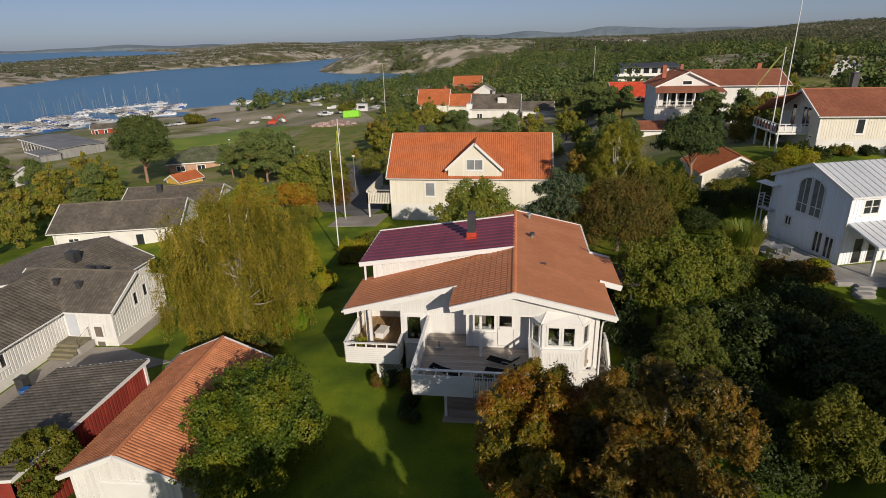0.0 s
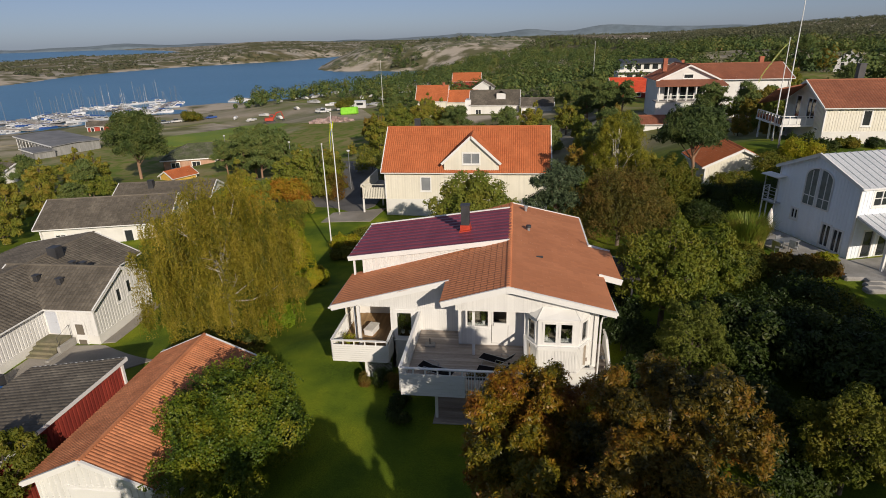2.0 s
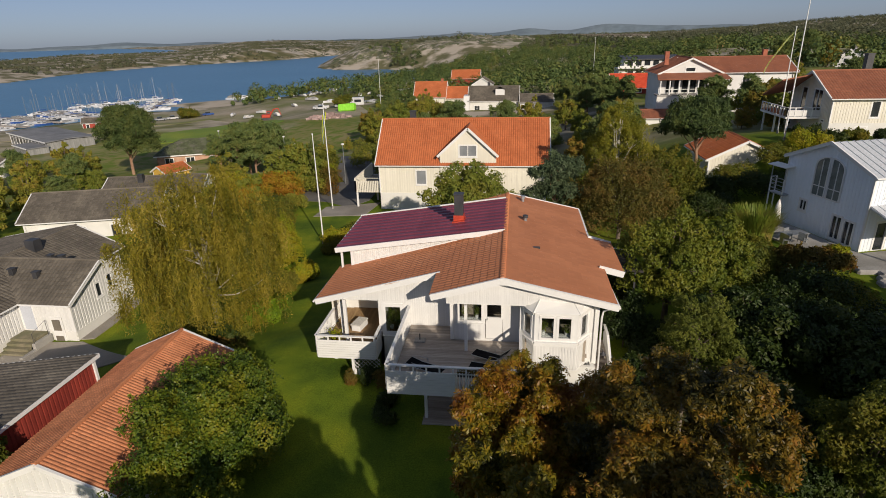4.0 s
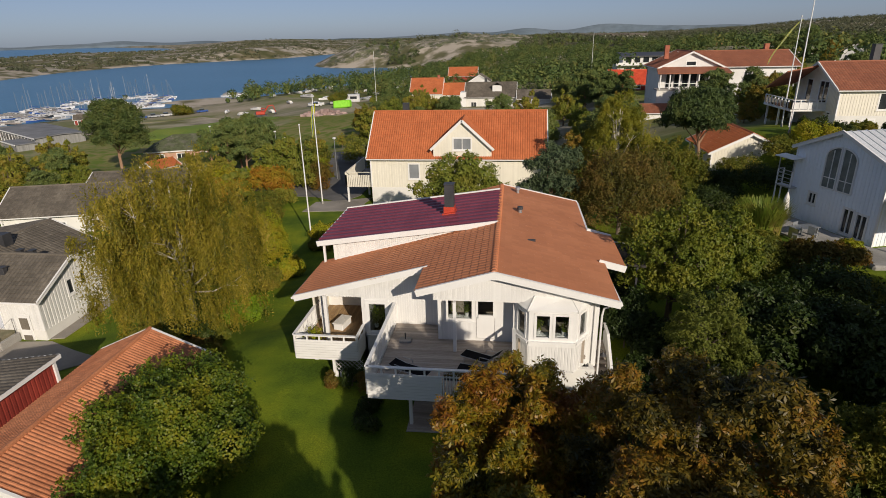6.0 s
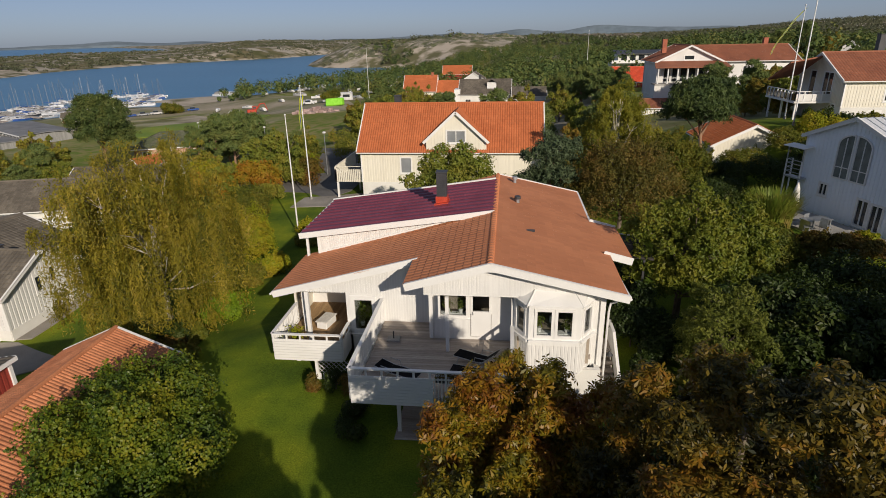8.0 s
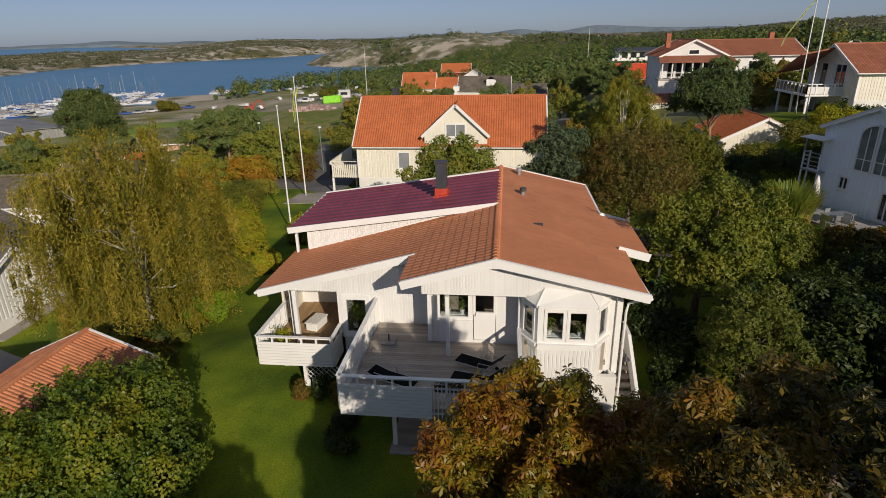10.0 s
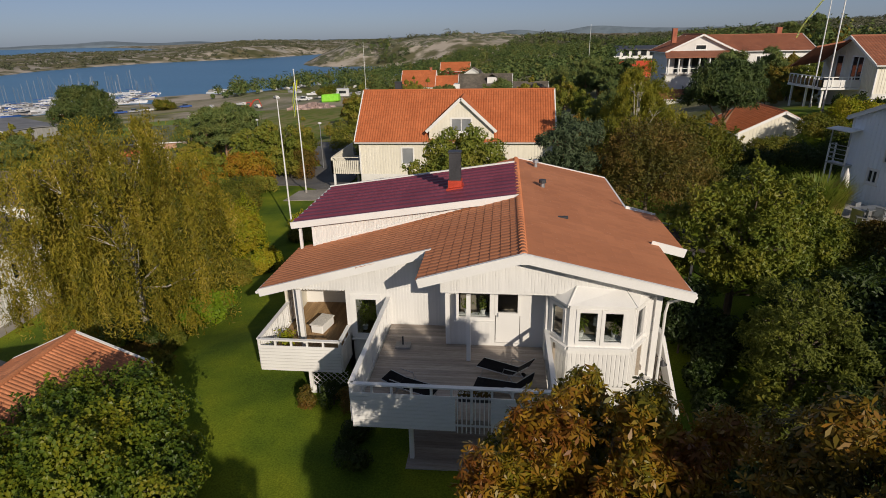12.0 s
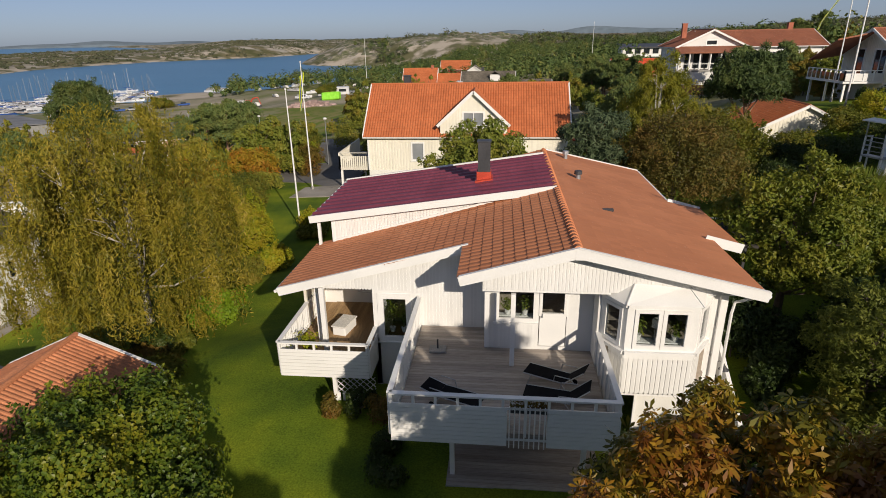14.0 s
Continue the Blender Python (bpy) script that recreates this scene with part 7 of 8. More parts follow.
    # low planting along the deck
    for i, (x, y, r, h, mt) in enumerate(((-5.4, 27.7, 0.8, 0.9, RUSSET), (-5.1, 26.4, 0.8, 0.8, SHADEGREEN), (-6.4, 28.2, 0.7, 0.9, SHADEGREEN), (-4.9, 25.0, 0.7, 0.7, SHADEGREEN), (-7.6, 28.1, 0.6, 0.7, RUSSET), (2.6, 25.6, 1.0, 1.3, SHADEGREEN), (4.2, 25.9, 1.0, 1.2, RUSSET))):
        shrub(on(x, y), "small dark shrub beside the deck", r, h, mt, 1600, 0.11, 150 + i, group="deck planting")
    tree("spruce_bush", on(-21.6, 19.2), "olive bushy tree before the red shed", 4.9, 1.7, 0.2, OLIVE, 14000, 0.16, 160, count=14, category="shrub")
    # tall ornamental grass
    for x, y, h, s in ((18.6, 45.0, 2.6, 61), (29.5, 35.6, 2.6, 62)):
        rng = np.random.default_rng(s)
        t = thing("ornamental_grass", on(x, y), "tall clump of yellowing ornamental grass", "grass")
        n = 1800
        a, r = rng.uniform(0, math.tau, n), np.sqrt(rng.random(n)) * 1.2
        b = np.stack([np.cos(a) * r, np.sin(a) * r, np.zeros(n)], 1)
        hh = h * rng.uniform(0.6, 1.05, n)
        outw = np.stack([np.cos(a), np.sin(a), np.zeros(n)], 1)
        mid = b + outw * 0.15 + np.stack([np.zeros(n), np.zeros(n), hh * 0.65], 1)
        tip = b + outw * rng.uniform(0.35, 1.0, n)[:, None] + np.stack([np.zeros(n), np.zeros(n), hh], 1)
        side = np.stack([-np.sin(a), np.cos(a), np.zeros(n)], 1) * 0.03
        v = np.stack([b - side, b + side, mid + side, mid - side, mid - side, mid + side, tip + side * 0.2, tip - side * 0.2], 1).reshape(-1, 3)
        part("blades", quick_mesh("blades", v, np.arange(len(v)).reshape(-1, 4)), REED, t)


def mid_trees():
    """The trees of the gardens and groves farther off: a few built, the rest copies of them."""
    kinds = (("birch_tree", MIDOLIVE, 8.0, 3.0, 0.8), ("maple_tree", MIDGREEN, 7.0, 3.2, 0.6), ("oak_tree", OLIVEBROWN, 6.5, 3.2, 0.5), ("birch_tree", MIDOLIVE, 8.5, 2.8, 0.8), ("maple_tree", MIDGREEN, 6.0, 3.0, 0.4))
    names = {0: "olive deciduous tree among the gardens", 1: "green deciduous tree among the gardens", 2: "brownish oak among the gardens", 3: "olive birch among the gardens", 4: "green maple among the gardens"}
    first = []
    for i, (nm, mt, h, r, c) in enumerate(kinds):
        first.append(tree(nm, on(*((-25.5, 110), (-23, 121), (-29.5, 124), (-21, 131), (-27, 136))[i]), names[i], h, r, -0.8, mt, 6500, 0.38, 70 + i, count=10, group="garden trees"))
    pines = [pine("pine_tree", on(-45 - 5 * i, 98 + 3 * i), "green pine among the gardens", 8.0 + i, 3.6, 1.6, 80 + i, MIDPINE, 1500, 0.7, group="garden pines") for i in range(2)]
    rng = np.random.default_rng(7)

    def put(src, x, y, s):
        z = gz(x, y)
        a = rng.uniform(0, math.tau)
        copy_thing(src, Matrix.LocRotScale((x, y, z - 0.1), Euler((0, 0, a)), (s, s, s * rng.uniform(0.9, 1.1))))
    # big pine by the boat yard
    pine("pine_tree", on(-73, 103.5), "tall dark pine with forked stem by the boat yard", 12.6, 6.6, 4.2, 90, NEEDLES, 6500, 0.7, layers=17, lean=0.9)
    shrub(on(-126, 212), "rounded dark green bush on the boat yard", 4.4, 3.6, OLIVE, 5200, 0.5, 91)
    shrub(on(-62, 208), "dark green bush on the boat yard", 4.0, 4.2, OLIVE, 5200, 0.5, 92)
    # single trees round the brick house and the boat hall
    for x, y, s, k in ((-89, 95, 0.9, 5), (-84, 92, 0.8, 5), (-93, 90, 0.95, 6), (-76, 91, 0.95, 3), (-73, 92, 0.85, 0), (-68, 84, 0.7, 1), (-78, 84, 0.7, 1), (-56, 116, 1.0, 5), (-52, 113, 0.95, 6), (-57, 108, 0.8, 5), (-47, 110, 1.0, 5), (-49, 104, 0.9, 6), (-54, 106, 0.85, 5), (-43, 104, 1.0, 5)):
        put((first + pines)[k], x, y, s)
    # single trees on the slope below the villas
    for x, y, s, k in ((30.5, 95, 0.75, 5), (31.8, 96.5, 0.7, 6), (40.5, 100, 0.6, 1), (34.5, 90, 0.55, 2), (18.5, 92, 0.75, 5), (15.0, 96, 0.8, 6), (17.0, 104, 0.7, 2), (47, 118, 0.7, 6), (52, 125, 0.8, 5), (57, 132, 0.8, 0), (34.5, 91, 0.62, 5), (37, 93, 0.6, 2), (36, 86, 0.55, 4), (39, 88, 0.5, 1), (33, 79, 0.45, 2), (36, 100, 0.5, 4), (39.5, 102, 0.55, 1), (43, 104, 0.6, 5), (37.5, 96, 0.45, 2), (30.5, 82.5, 0.5, 2), (33.5, 84, 0.45, 4),
                       (62, 150, 0.9, 5), (70, 158, 0.9, 6), (77, 160, 0.9, 2), (58, 112, 0.7, 5), (63, 120, 0.8, 6), (50, 140, 0.8, 5), (45, 150, 0.9, 6), (38, 150, 0.8, 5), (20, 140, 0.9, 5), (16, 128, 0.8, 6), (24, 133, 0.8, 5)):
        put((first + pines)[k], x, y, s)
    spots = []
    zones = ((-58, -26, 84, 155, 130), (-46, -27, 55, 80, 26), (-75, -50, 66, 88, 14), (-54, -24, 150, 200, 60), (27, 34, 80, 95, 3), (-110, -62, 70, 118, 20), (-16, 40, 84, 106, 20), (-20, 22, 108, 160, 50), (-60, -22, 150, 250, 60), (46, 80, 60, 120, 20), (-62, -52, 20, 60, 7), (4, 20, 78, 86, 5), (40, 70, 40, 60, 8), (30, 60, 120, 165, 26), (-125, -100, 60, 130, 8), (10, 20, 80, 100, 2))
    keep_out = ((-70, 122, 11), (-54, 90, 4), (-101, 96, 9), (38.5, 113.5, 11), (30, 111, 8), (24.6, 103, 5.5), (43, 75, 12), (33, 172, 8), (-25, 186, 8), (-16, 187, 7), (-5, 168, 9), (6.5, 165, 6), (97, 188, 9), (66, 89, 9), (25, 69, 7), (-47, 62, 10), (-50, 77, 9), (46, 212, 13), (30, 69, 3), (30, 48, 9), (-5, 71, 12))
    lane = ((-22, 70), (-20, 82), (-30, 96), (-44, 110), (-54, 122))
    for x0, x1, y0, y1, n in zones:
        k = 0
        while k < n:
            x, y = rng.uniform(x0, x1), rng.uniform(y0, y1)
            k += 1
            if any(math.hypot(x - a, y - b) < c for a, b, c in keep_out) or any(math.hypot(x - a, y - b) < 6 for a, b in lane) or any(math.hypot(x - a, y - b) < 2.6 for a, b in spots):
                continue
            aim = math.degrees(math.atan2(x - 1, y - 2))
            if (-37.5 < aim < -24.0 and 74 < y < 126) or (-36 < aim < -13.6 and 118 < y < 245) or (-6 < aim < 4 and 122 < y < 165) or (9.5 < aim < 40 and 60 < y < 165) or (-36.5 < aim < -28 and y > 60):
                continue
            if gz(x, y) < SEA + 0.5:
                continue
            spots.append((x, y))
            low = 0.62 if x < -26 and y > 84 else 1.0
            if rng.random() < 0.34:
                put(pines[int(rng.integers(2))], x, y, rng.uniform(0.6, 0.95) * low)
            else:
                put(first[int(rng.integers(len(first)))], x, y, rng.uniform(0.5, 0.95) * low)


def far_woods():
    """Woods from the lane to the skyline, as clumps of leaves."""
    rng = np.random.default_rng(21)
    for name, count, dmin, dmax, per, size in (("wood", 4300, 130, 650, 84, 0.85), ("far_wood", 12000, 560, 2400, 24, 1.7)):
        az = np.radians(rng.uniform(-52, 47, count * 4))
        d = np.sqrt(rng.uniform(dmin ** 2, dmax ** 2, count * 4)) if name == "wood" else np.exp(rng.uniform(math.log(dmin), math.log(dmax), count * 4))
        x, y = np.sin(az) * d, np.cos(az) * d
        z = ground_at(x, y)
        bare = waves(x, y, 60, 33) + waves(x, y, 18, 34) * 0.5
        limit = np.where(x < -40, -0.15, 0.6)
        limit = np.where((x < -35) & (x > -135) & (y > 248) & (y < 470), 0.9, limit)
        head = np.minimum(np.minimum(np.hypot(x + 95, y - 600) / 105, np.hypot(x + 150, y - 640) / 95), np.hypot(x + 45, y - 665) / 90)
        limit = np.where(head < 1, -0.6, limit)
        limit = np.where((x < -300), 0.1, limit)
        limit = np.where((x < -46) & (y < 248) & (x > -300), -1.2, limit)
        ok = (z > SEA + 1.0) & (bare < limit)
        for a, b, c in ((-25, 186, 14), (-16, 187, 12), (-5, 165, 14), (33, 170, 12), (46, 205, 18), (6.5, 163, 10), (-21, 262, 8), (-11, 213, 8), (-75, 175, 40), (-80, 215, 40), (97, 186, 14), (88, 170, 13), (80, 156, 9), (46, 190, 12)):
            ok &= np.hypot(x - a, y - b) > c
        away, brg = np.hypot(x, y), np.degrees(np.arctan2(x, y))
        ok &= ~((brg > 4.9) & (brg < 12.4) & (away > 800) & (away < 960))
        ok &= ~((name == "wood") & (y < 160) & (x < 62))
        ok &= ~((np.abs(x + 22) < 14) & (y < 186))
        x, y, z = x[ok][:count], y[ok][:count], z[ok][:count]
        n = len(x)
        h = rng.uniform(3.0, 8.5, n) if name == "wood" else rng.uniform(3.5, 8.5, n)
        h = np.where(np.degrees(np.arctan2(x, y)) < -25, h * 0.62, h)
        r = h * rng.uniform(0.32, 0.5, n) * (1.0 if name == "wood" else 1.5)
        scrub = (name == "far_wood") & (np.degrees(np.arctan2(x, y)) < -9)
        h, r = np.where(scrub, h * 0.55, h), np.where(scrub, r * 1.15, r)
        u = rng.normal(size=(n, per, 3))
        u /= np.linalg.norm(u, axis=2)[:, :, None]
        u[:, :, 2] = np.abs(u[:, :, 2]) * rng.choice([1, 1, 1, -0.6], size=(n, per))
        bump = 0.75 + 0.35 * rng.random((n, per))
        P = np.stack([x, y, z + h * 0.5], 1)[:, None, :] + u * bump[:, :, None] * np.stack([r, r, h * 0.5], 1)[:, None, :]
        v, f = cards(rng, P.reshape(-1, 3), u.reshape(-1, 3), size, 0.8, 0.35, 0.1)
        tagged(part(name, quick_mesh(name, v, f), WOODMIX if name == "wood" else HAZYWOOD, None), "mixed green and yellowing woodland on rocky ground", "woodland", kind="stuff")


def excavator():
    """A red tracked digger parked on the boat yard."""
    e = thing("excavator", on(-87, 199, rz=20), "red tracked excavator parked on the boat yard", "excavator")
    for y in (-0.95, 0.95):
        bm = bmesh.new()
        ring = [(-1.5, 0.1), (-1.75, 0.42), (-1.5, 0.75), (1.5, 0.75), (1.75, 0.42), (1.5, 0.1)]
        lo = [bm.verts.new((x, y - 0.27, z)) for x, z in ring]
        hi = [bm.verts.new((x, y + 0.27, z)) for x, z in ring]
        bm.faces.new(lo), bm.faces.new(hi[::-1])
        for k in range(6):
            bm.faces.new((lo[k], hi[k], hi[(k + 1) % 6], lo[(k + 1) % 6]))
        bmesh.ops.recalc_face_normals(bm, faces=bm.faces)
        part("track", bm, DARKMETAL, e)
    body = part("body", bevelled(cube(-1.9, -1.2, 0.85, 1.1, 1.2, 1.9), 0.12), FLASHRED, e)
    cab = part("cab", bevelled(cube(-0.2, 0.1, 1.9, 1.3, 1.15, 2.95), 0.08), FLASHRED, e)
    part("window", cube(1.30, 0.2, 2.1, 1.32, 1.05, 2.8), DARKMETAL, cab)
    part("window", cube(0.0, 0.08, 2.1, 1.1, 0.1, 2.8), DARKMETAL, cab)
    part("counterweight", bevelled(cube(-2.2, -1.1, 0.95, -1.9, 1.1, 1.75), 0.1), DARKMETAL, body)
    part("boom", rod([(1.0, -0.3, 1.6), (2.4, -0.3, 3.6), (4.0, -0.3, 3.9)], [0.24, 0.22, 0.16], 8), FLASHRED, e)
    arm = part("arm", rod([(4.0, -0.3, 3.9), (4.8, -0.3, 1.5)], [0.17, 0.12], 8), FLASHRED, e)
    part("bucket", bevelled(cube(4.2, -0.75, 0.3, 5.0, 0.15, 1.3), 0.15), DARKMETAL, arm)


excavator()
garden_trees()
mid_trees()
far_woods()


# ---- poles, furniture, boats ----
def flagpole(x, y, h, label, pennant=None):
    z = gz(x, y)
    p = thing("flagpole", pose(x, y, z), label, "flagpole", "flagpoles")
    part("pole", rod([(0, 0, -0.3), (0, 0, h * 0.5), (0, 0, h)], [0.075, 0.06, 0.035], 10), POLEWHITE, p)
    part("knob", rod([(0, 0, h), (0, 0, h + 0.05), (0, 0, h + 0.13), (0, 0, h + 0.16)], [0.03, 0.08, 0.08, 0.02], 10), POLEWHITE, p)
    part("foot", rod([(0, 0, -0.2), (0, 0, 0.35)], [0.14, 0.12], 10), CONCRETE, p)
    if pennant:
        top, length, dx = pennant
        for nm, m, o in (("pennant", YELLOWCLOTH, 0.0), ("pennant_stripe", BLUECLOTH, 0.012)):
            bm = bmesh.new()
            n = 12
            rows = []
            for i in range(n + 1):
                t = i / n
                px = dx * math.sin(t * 1.3) * 0.9
                pz = top - length * t
                w = 0.5 * (1 - 0.7 * t) * (1 if nm == "pennant" else 0.3)
                q = 0.12 * math.sin(t * 9)
                rows.append([bm.verts.new((px + s * w * 0.5 + 0.05, q + o * side, pz + s * w * 0.4)) for s, side in ((-1, 1), (1, 1), (1, -1), (-1, -1))])
            for a, b in zip(rows, rows[1:]):
                for k in range(4):
                    bm.faces.new((a[k], a[(k + 1) % 4], b[(k + 1) % 4], b[k]))
            part(nm, bm, m, p)


def lamp_post(x, y, h):
    p = thing("street_lamp", on(x, y), "slim grey street lamp beside the lane", "lamp", "lane lamps")
    part("pole", rod([(0, 0, -0.2), (0, 0, h)], [0.06, 0.045]), STEEL, p)
    part("head", rod([(0, 0, h - 0.05), (0, 0, h + 0.05), (0, 0, h + 0.2), (0, 0, h + 0.25)], [0.06, 0.22, 0.24, 0.1], 10), TRIM, p)


def sun_lounger(m, label, rise=0.5):
    """Folding lounger: tube frame, black sling, raised back, two small wheels."""
    s = thing("sun_lounger", m, label, "lounger", "sun loungers")
    for y in (-0.3, 0.3):
        part("side_rail", rod([(-0.95, y, 0.36), (0.35, y, 0.36)], [0.018] * 2, 6), ALU, s)
        part("back_rail", rod([(0.3, y, 0.36), (0.85, y, 0.36 + rise)], [0.018] * 2, 6), ALU, s)
        part("front_leg", rod([(-0.7, y, 0.36), (-0.8, y, 0.0)], [0.016] * 2, 6), ALU, s)
        part("rear_leg", rod([(0.2, y, 0.36), (0.45, y, 0.02)], [0.016] * 2, 6), ALU, s)
        part("armrest", rod([(0.0, y * 1.15, 0.36), (0.05, y * 1.15, 0.58), (0.5, y * 1.15, 0.6)], [0.016] * 3, 6), ALU, s)
        part("wheel", rod([(0.45, y * 1.2 - 0.02, 0.08), (0.45, y * 1.2 + 0.02, 0.08)], [0.08, 0.08], 12), BLACKMESH, s)
    part("sling", plate([(-0.95, -0.28, 0.375), (0.32, -0.28, 0.375), (0.32, 0.28, 0.375), (-0.95, 0.28, 0.375)], (0, 0, 0.015)), BLACKMESH, s)
    part("back_sling", plate([(0.32, -0.28, 0.38), (0.85, -0.28, 0.37 + rise), (0.85, 0.28, 0.37 + rise), (0.32, 0.28, 0.38)], (-0.01, 0, 0.015)), BLACKMESH, s)


def potted(m, label, r, h, leaf, seed, pot=None, leaves=260, size=0.1):
    rng = np.random.default_rng(seed)
    t = thing("potted_plant", m, label, "plant", "potted plants")
    part("pot", rod([(0, 0, 0), (0, 0, r * 1.5), (0, 0, r * 1.55)], [r * 0.7, r, r * 0.9], 12), pot or GELCOAT, t)
    part("stem", rod([(0, 0, r), (0, 0, h * 0.75)], [0.012, 0.006], 5), BARK, t)
    P = rng.normal(size=(leaves, 3)) * (r * 0.9, r * 0.9, h * 0.22) + (0, 0, h * 0.72)
    N = P - (0, 0, h * 0.5)
    N /= np.linalg.norm(N, axis=1)[:, None]
    v, f = cards(rng, P, N, size)
    part("leaves", quick_mesh("leaves", v, f), leaf, t)


def deck_things():
    sun_lounger(pose(0.15, 26.5, 2.6, rz=-24), "reclining lounger with black sling on the deck")
    sun_lounger(pose(0.1, 25.5, 2.6, rz=-12), "second lounger with black sling behind the rail")
    sun_lounger(pose(-2.9, 25.4, 2.6, rz=158), "flat lounger with black sling turned to the corner", 0.12)
    b = thing("parasol_stand", pose(-3.6, 28.3, 2.6, rz=3), "concrete parasol base with steel tube", "parasol stand")
    part("block", bevelled(cube(-0.28, -0.22, 0, 0.28, 0.22, 0.09), 0.02), CONCRETE, b)
    part("socket", rod([(0, 0, 0.09), (0, 0, 0.42)], [0.03, 0.03]), DARKMETAL, b)
    box_ = thing("flower_box", pose(-0.75, 24.33, 3.24), "flower box with pink blooms on the deck rail", "flower box")
    part("trough", bevelled(cube(-0.5, -0.1, 0, 0.5, 0.1, 0.16), 0.01), DARKMETAL, box_)
    rng = np.random.default_rng(5)
    P = rng.uniform((-0.5, -0.14, 0.14), (0.5, 0.14, 0.36), (500, 3))
    v, f = cards(rng, P, rng.normal(size=(500, 3)), 0.08)
    part("foliage", quick_mesh("foliage", v, f), RUSSET, box_)
    P = rng.uniform((-0.5, -0.16, 0.25), (0.5, 0.14, 0.38), (90, 3))
    v, f = cards(rng, P, rng.normal(size=(90, 3)), 0.07, 0.9)
    tagged(part("blossom", quick_mesh("blossom", v, f), LINEN, box_), kind="stuff")
    # balcony bench and pots
    t = thing("hot_tub_bench", pose(-7.75, 31.6, 1.4, rz=-12), "white box bench with pale grey top on the balcony", "bench")
    part("base", bevelled(cube(-0.28, -0.5, 0, 0.28, 0.5, 0.36), 0.03), TRIM, t)
    part("top", bevelled(cube(-0.32, -0.55, 0.36, 0.32, 0.55, 0.42), 0.02), LINEN, t)
    potted(pose(-8.6, 29.6, 1.4), "yellow-green potted plant on the balcony", 0.2, 0.9, GOLD, 1, BRICK, 400, 0.12)
    for x, y, z, h, s in ((2.55, 27.36, 3.81, 0.62, 2), (3.66, 27.36, 3.81, 0.55, 3), (-0.72, 29.05, 3.67, 0.62, 4), (-1.3, 29.05, 3.67, 0.5, 8), (-5.1, 30.5, 2.05, 0.9, 6), (-5.55, 30.5, 2.05, 1.2, 7)):
        potted(pose(x, y, z), "green plant in a white pot behind the window", 0.12, h, ORCHARD, s, TRIM, 150, 0.1)
    tb = thing("round_table", pose(3.2, 28.35, 2.6), "pale round table inside the bay window", "table")
    part("top", rod([(0, 0, 0.72), (0, 0, 0.76)], [0.62, 0.62], 24), LINEN, tb)
    part("foot", rod([(0, 0, 0), (0, 0, 0.04), (0, 0, 0.06), (0, 0, 0.72)], [0.3, 0.28, 0.05, 0.05], 12), STEEL, tb)
    lm = thing("window_lamp", pose(3.05, 27.38, 3.81), "small lamp with white shade on the window sill", "lamp")
    part("stem", rod([(0, 0, 0), (0, 0, 0.45)], [0.014, 0.014], 6), STEEL, lm)
    part("shade", rod([(0, 0, 0.42), (0, 0, 0.68)], [0.11, 0.10], 14), LINEN, lm)
    part("foot", rod([(0, 0, 0), (0, 0, 0.02)], [0.07, 0.07], 10), STEEL, lm)
    # garden furniture behind the lawn terrace
    for i, (x, y, r) in enumerate(((-10.6, 39.0, 20), (-11.5, 40.2, 110), (-10.4, 41.0, 200))):
        c = thing("garden_chair", on(x, y, r), "blue painted slatted garden chair on the lawn", "chair", "garden chairs")
        part("seat", cube(-0.28, -0.25, 0.40, 0.28, 0.25, 0.44), BLUEPAINT, c)
        for k in range(5):
            part("slat", cube(-0.27 + k * 0.11, 0.24, 0.44, -0.19 + k * 0.11, 0.27, 1.0), BLUEPAINT, c)
        for px in (-0.25, 0.25):
            for py in (-0.22, 0.22):
                part("leg", cube(px - 0.025, py - 0.025, 0, px + 0.025, py + 0.025, 0.4), BLUEPAINT, c)
    tb = thing("garden_table", on(-11.4, 39.2, 25), "blue painted garden table on the lawn", "table")
    part("top", cube(-0.6, -0.4, 0.68, 0.6, 0.4, 0.73), BLUEPAINT, tb)
    for px in (-0.5, 0.5):
        for py in (-0.32, 0.32):
            part("leg", cube(px - 0.03, py - 0.03, 0, px + 0.03, py + 0.03, 0.68), BLUEPAINT, tb)


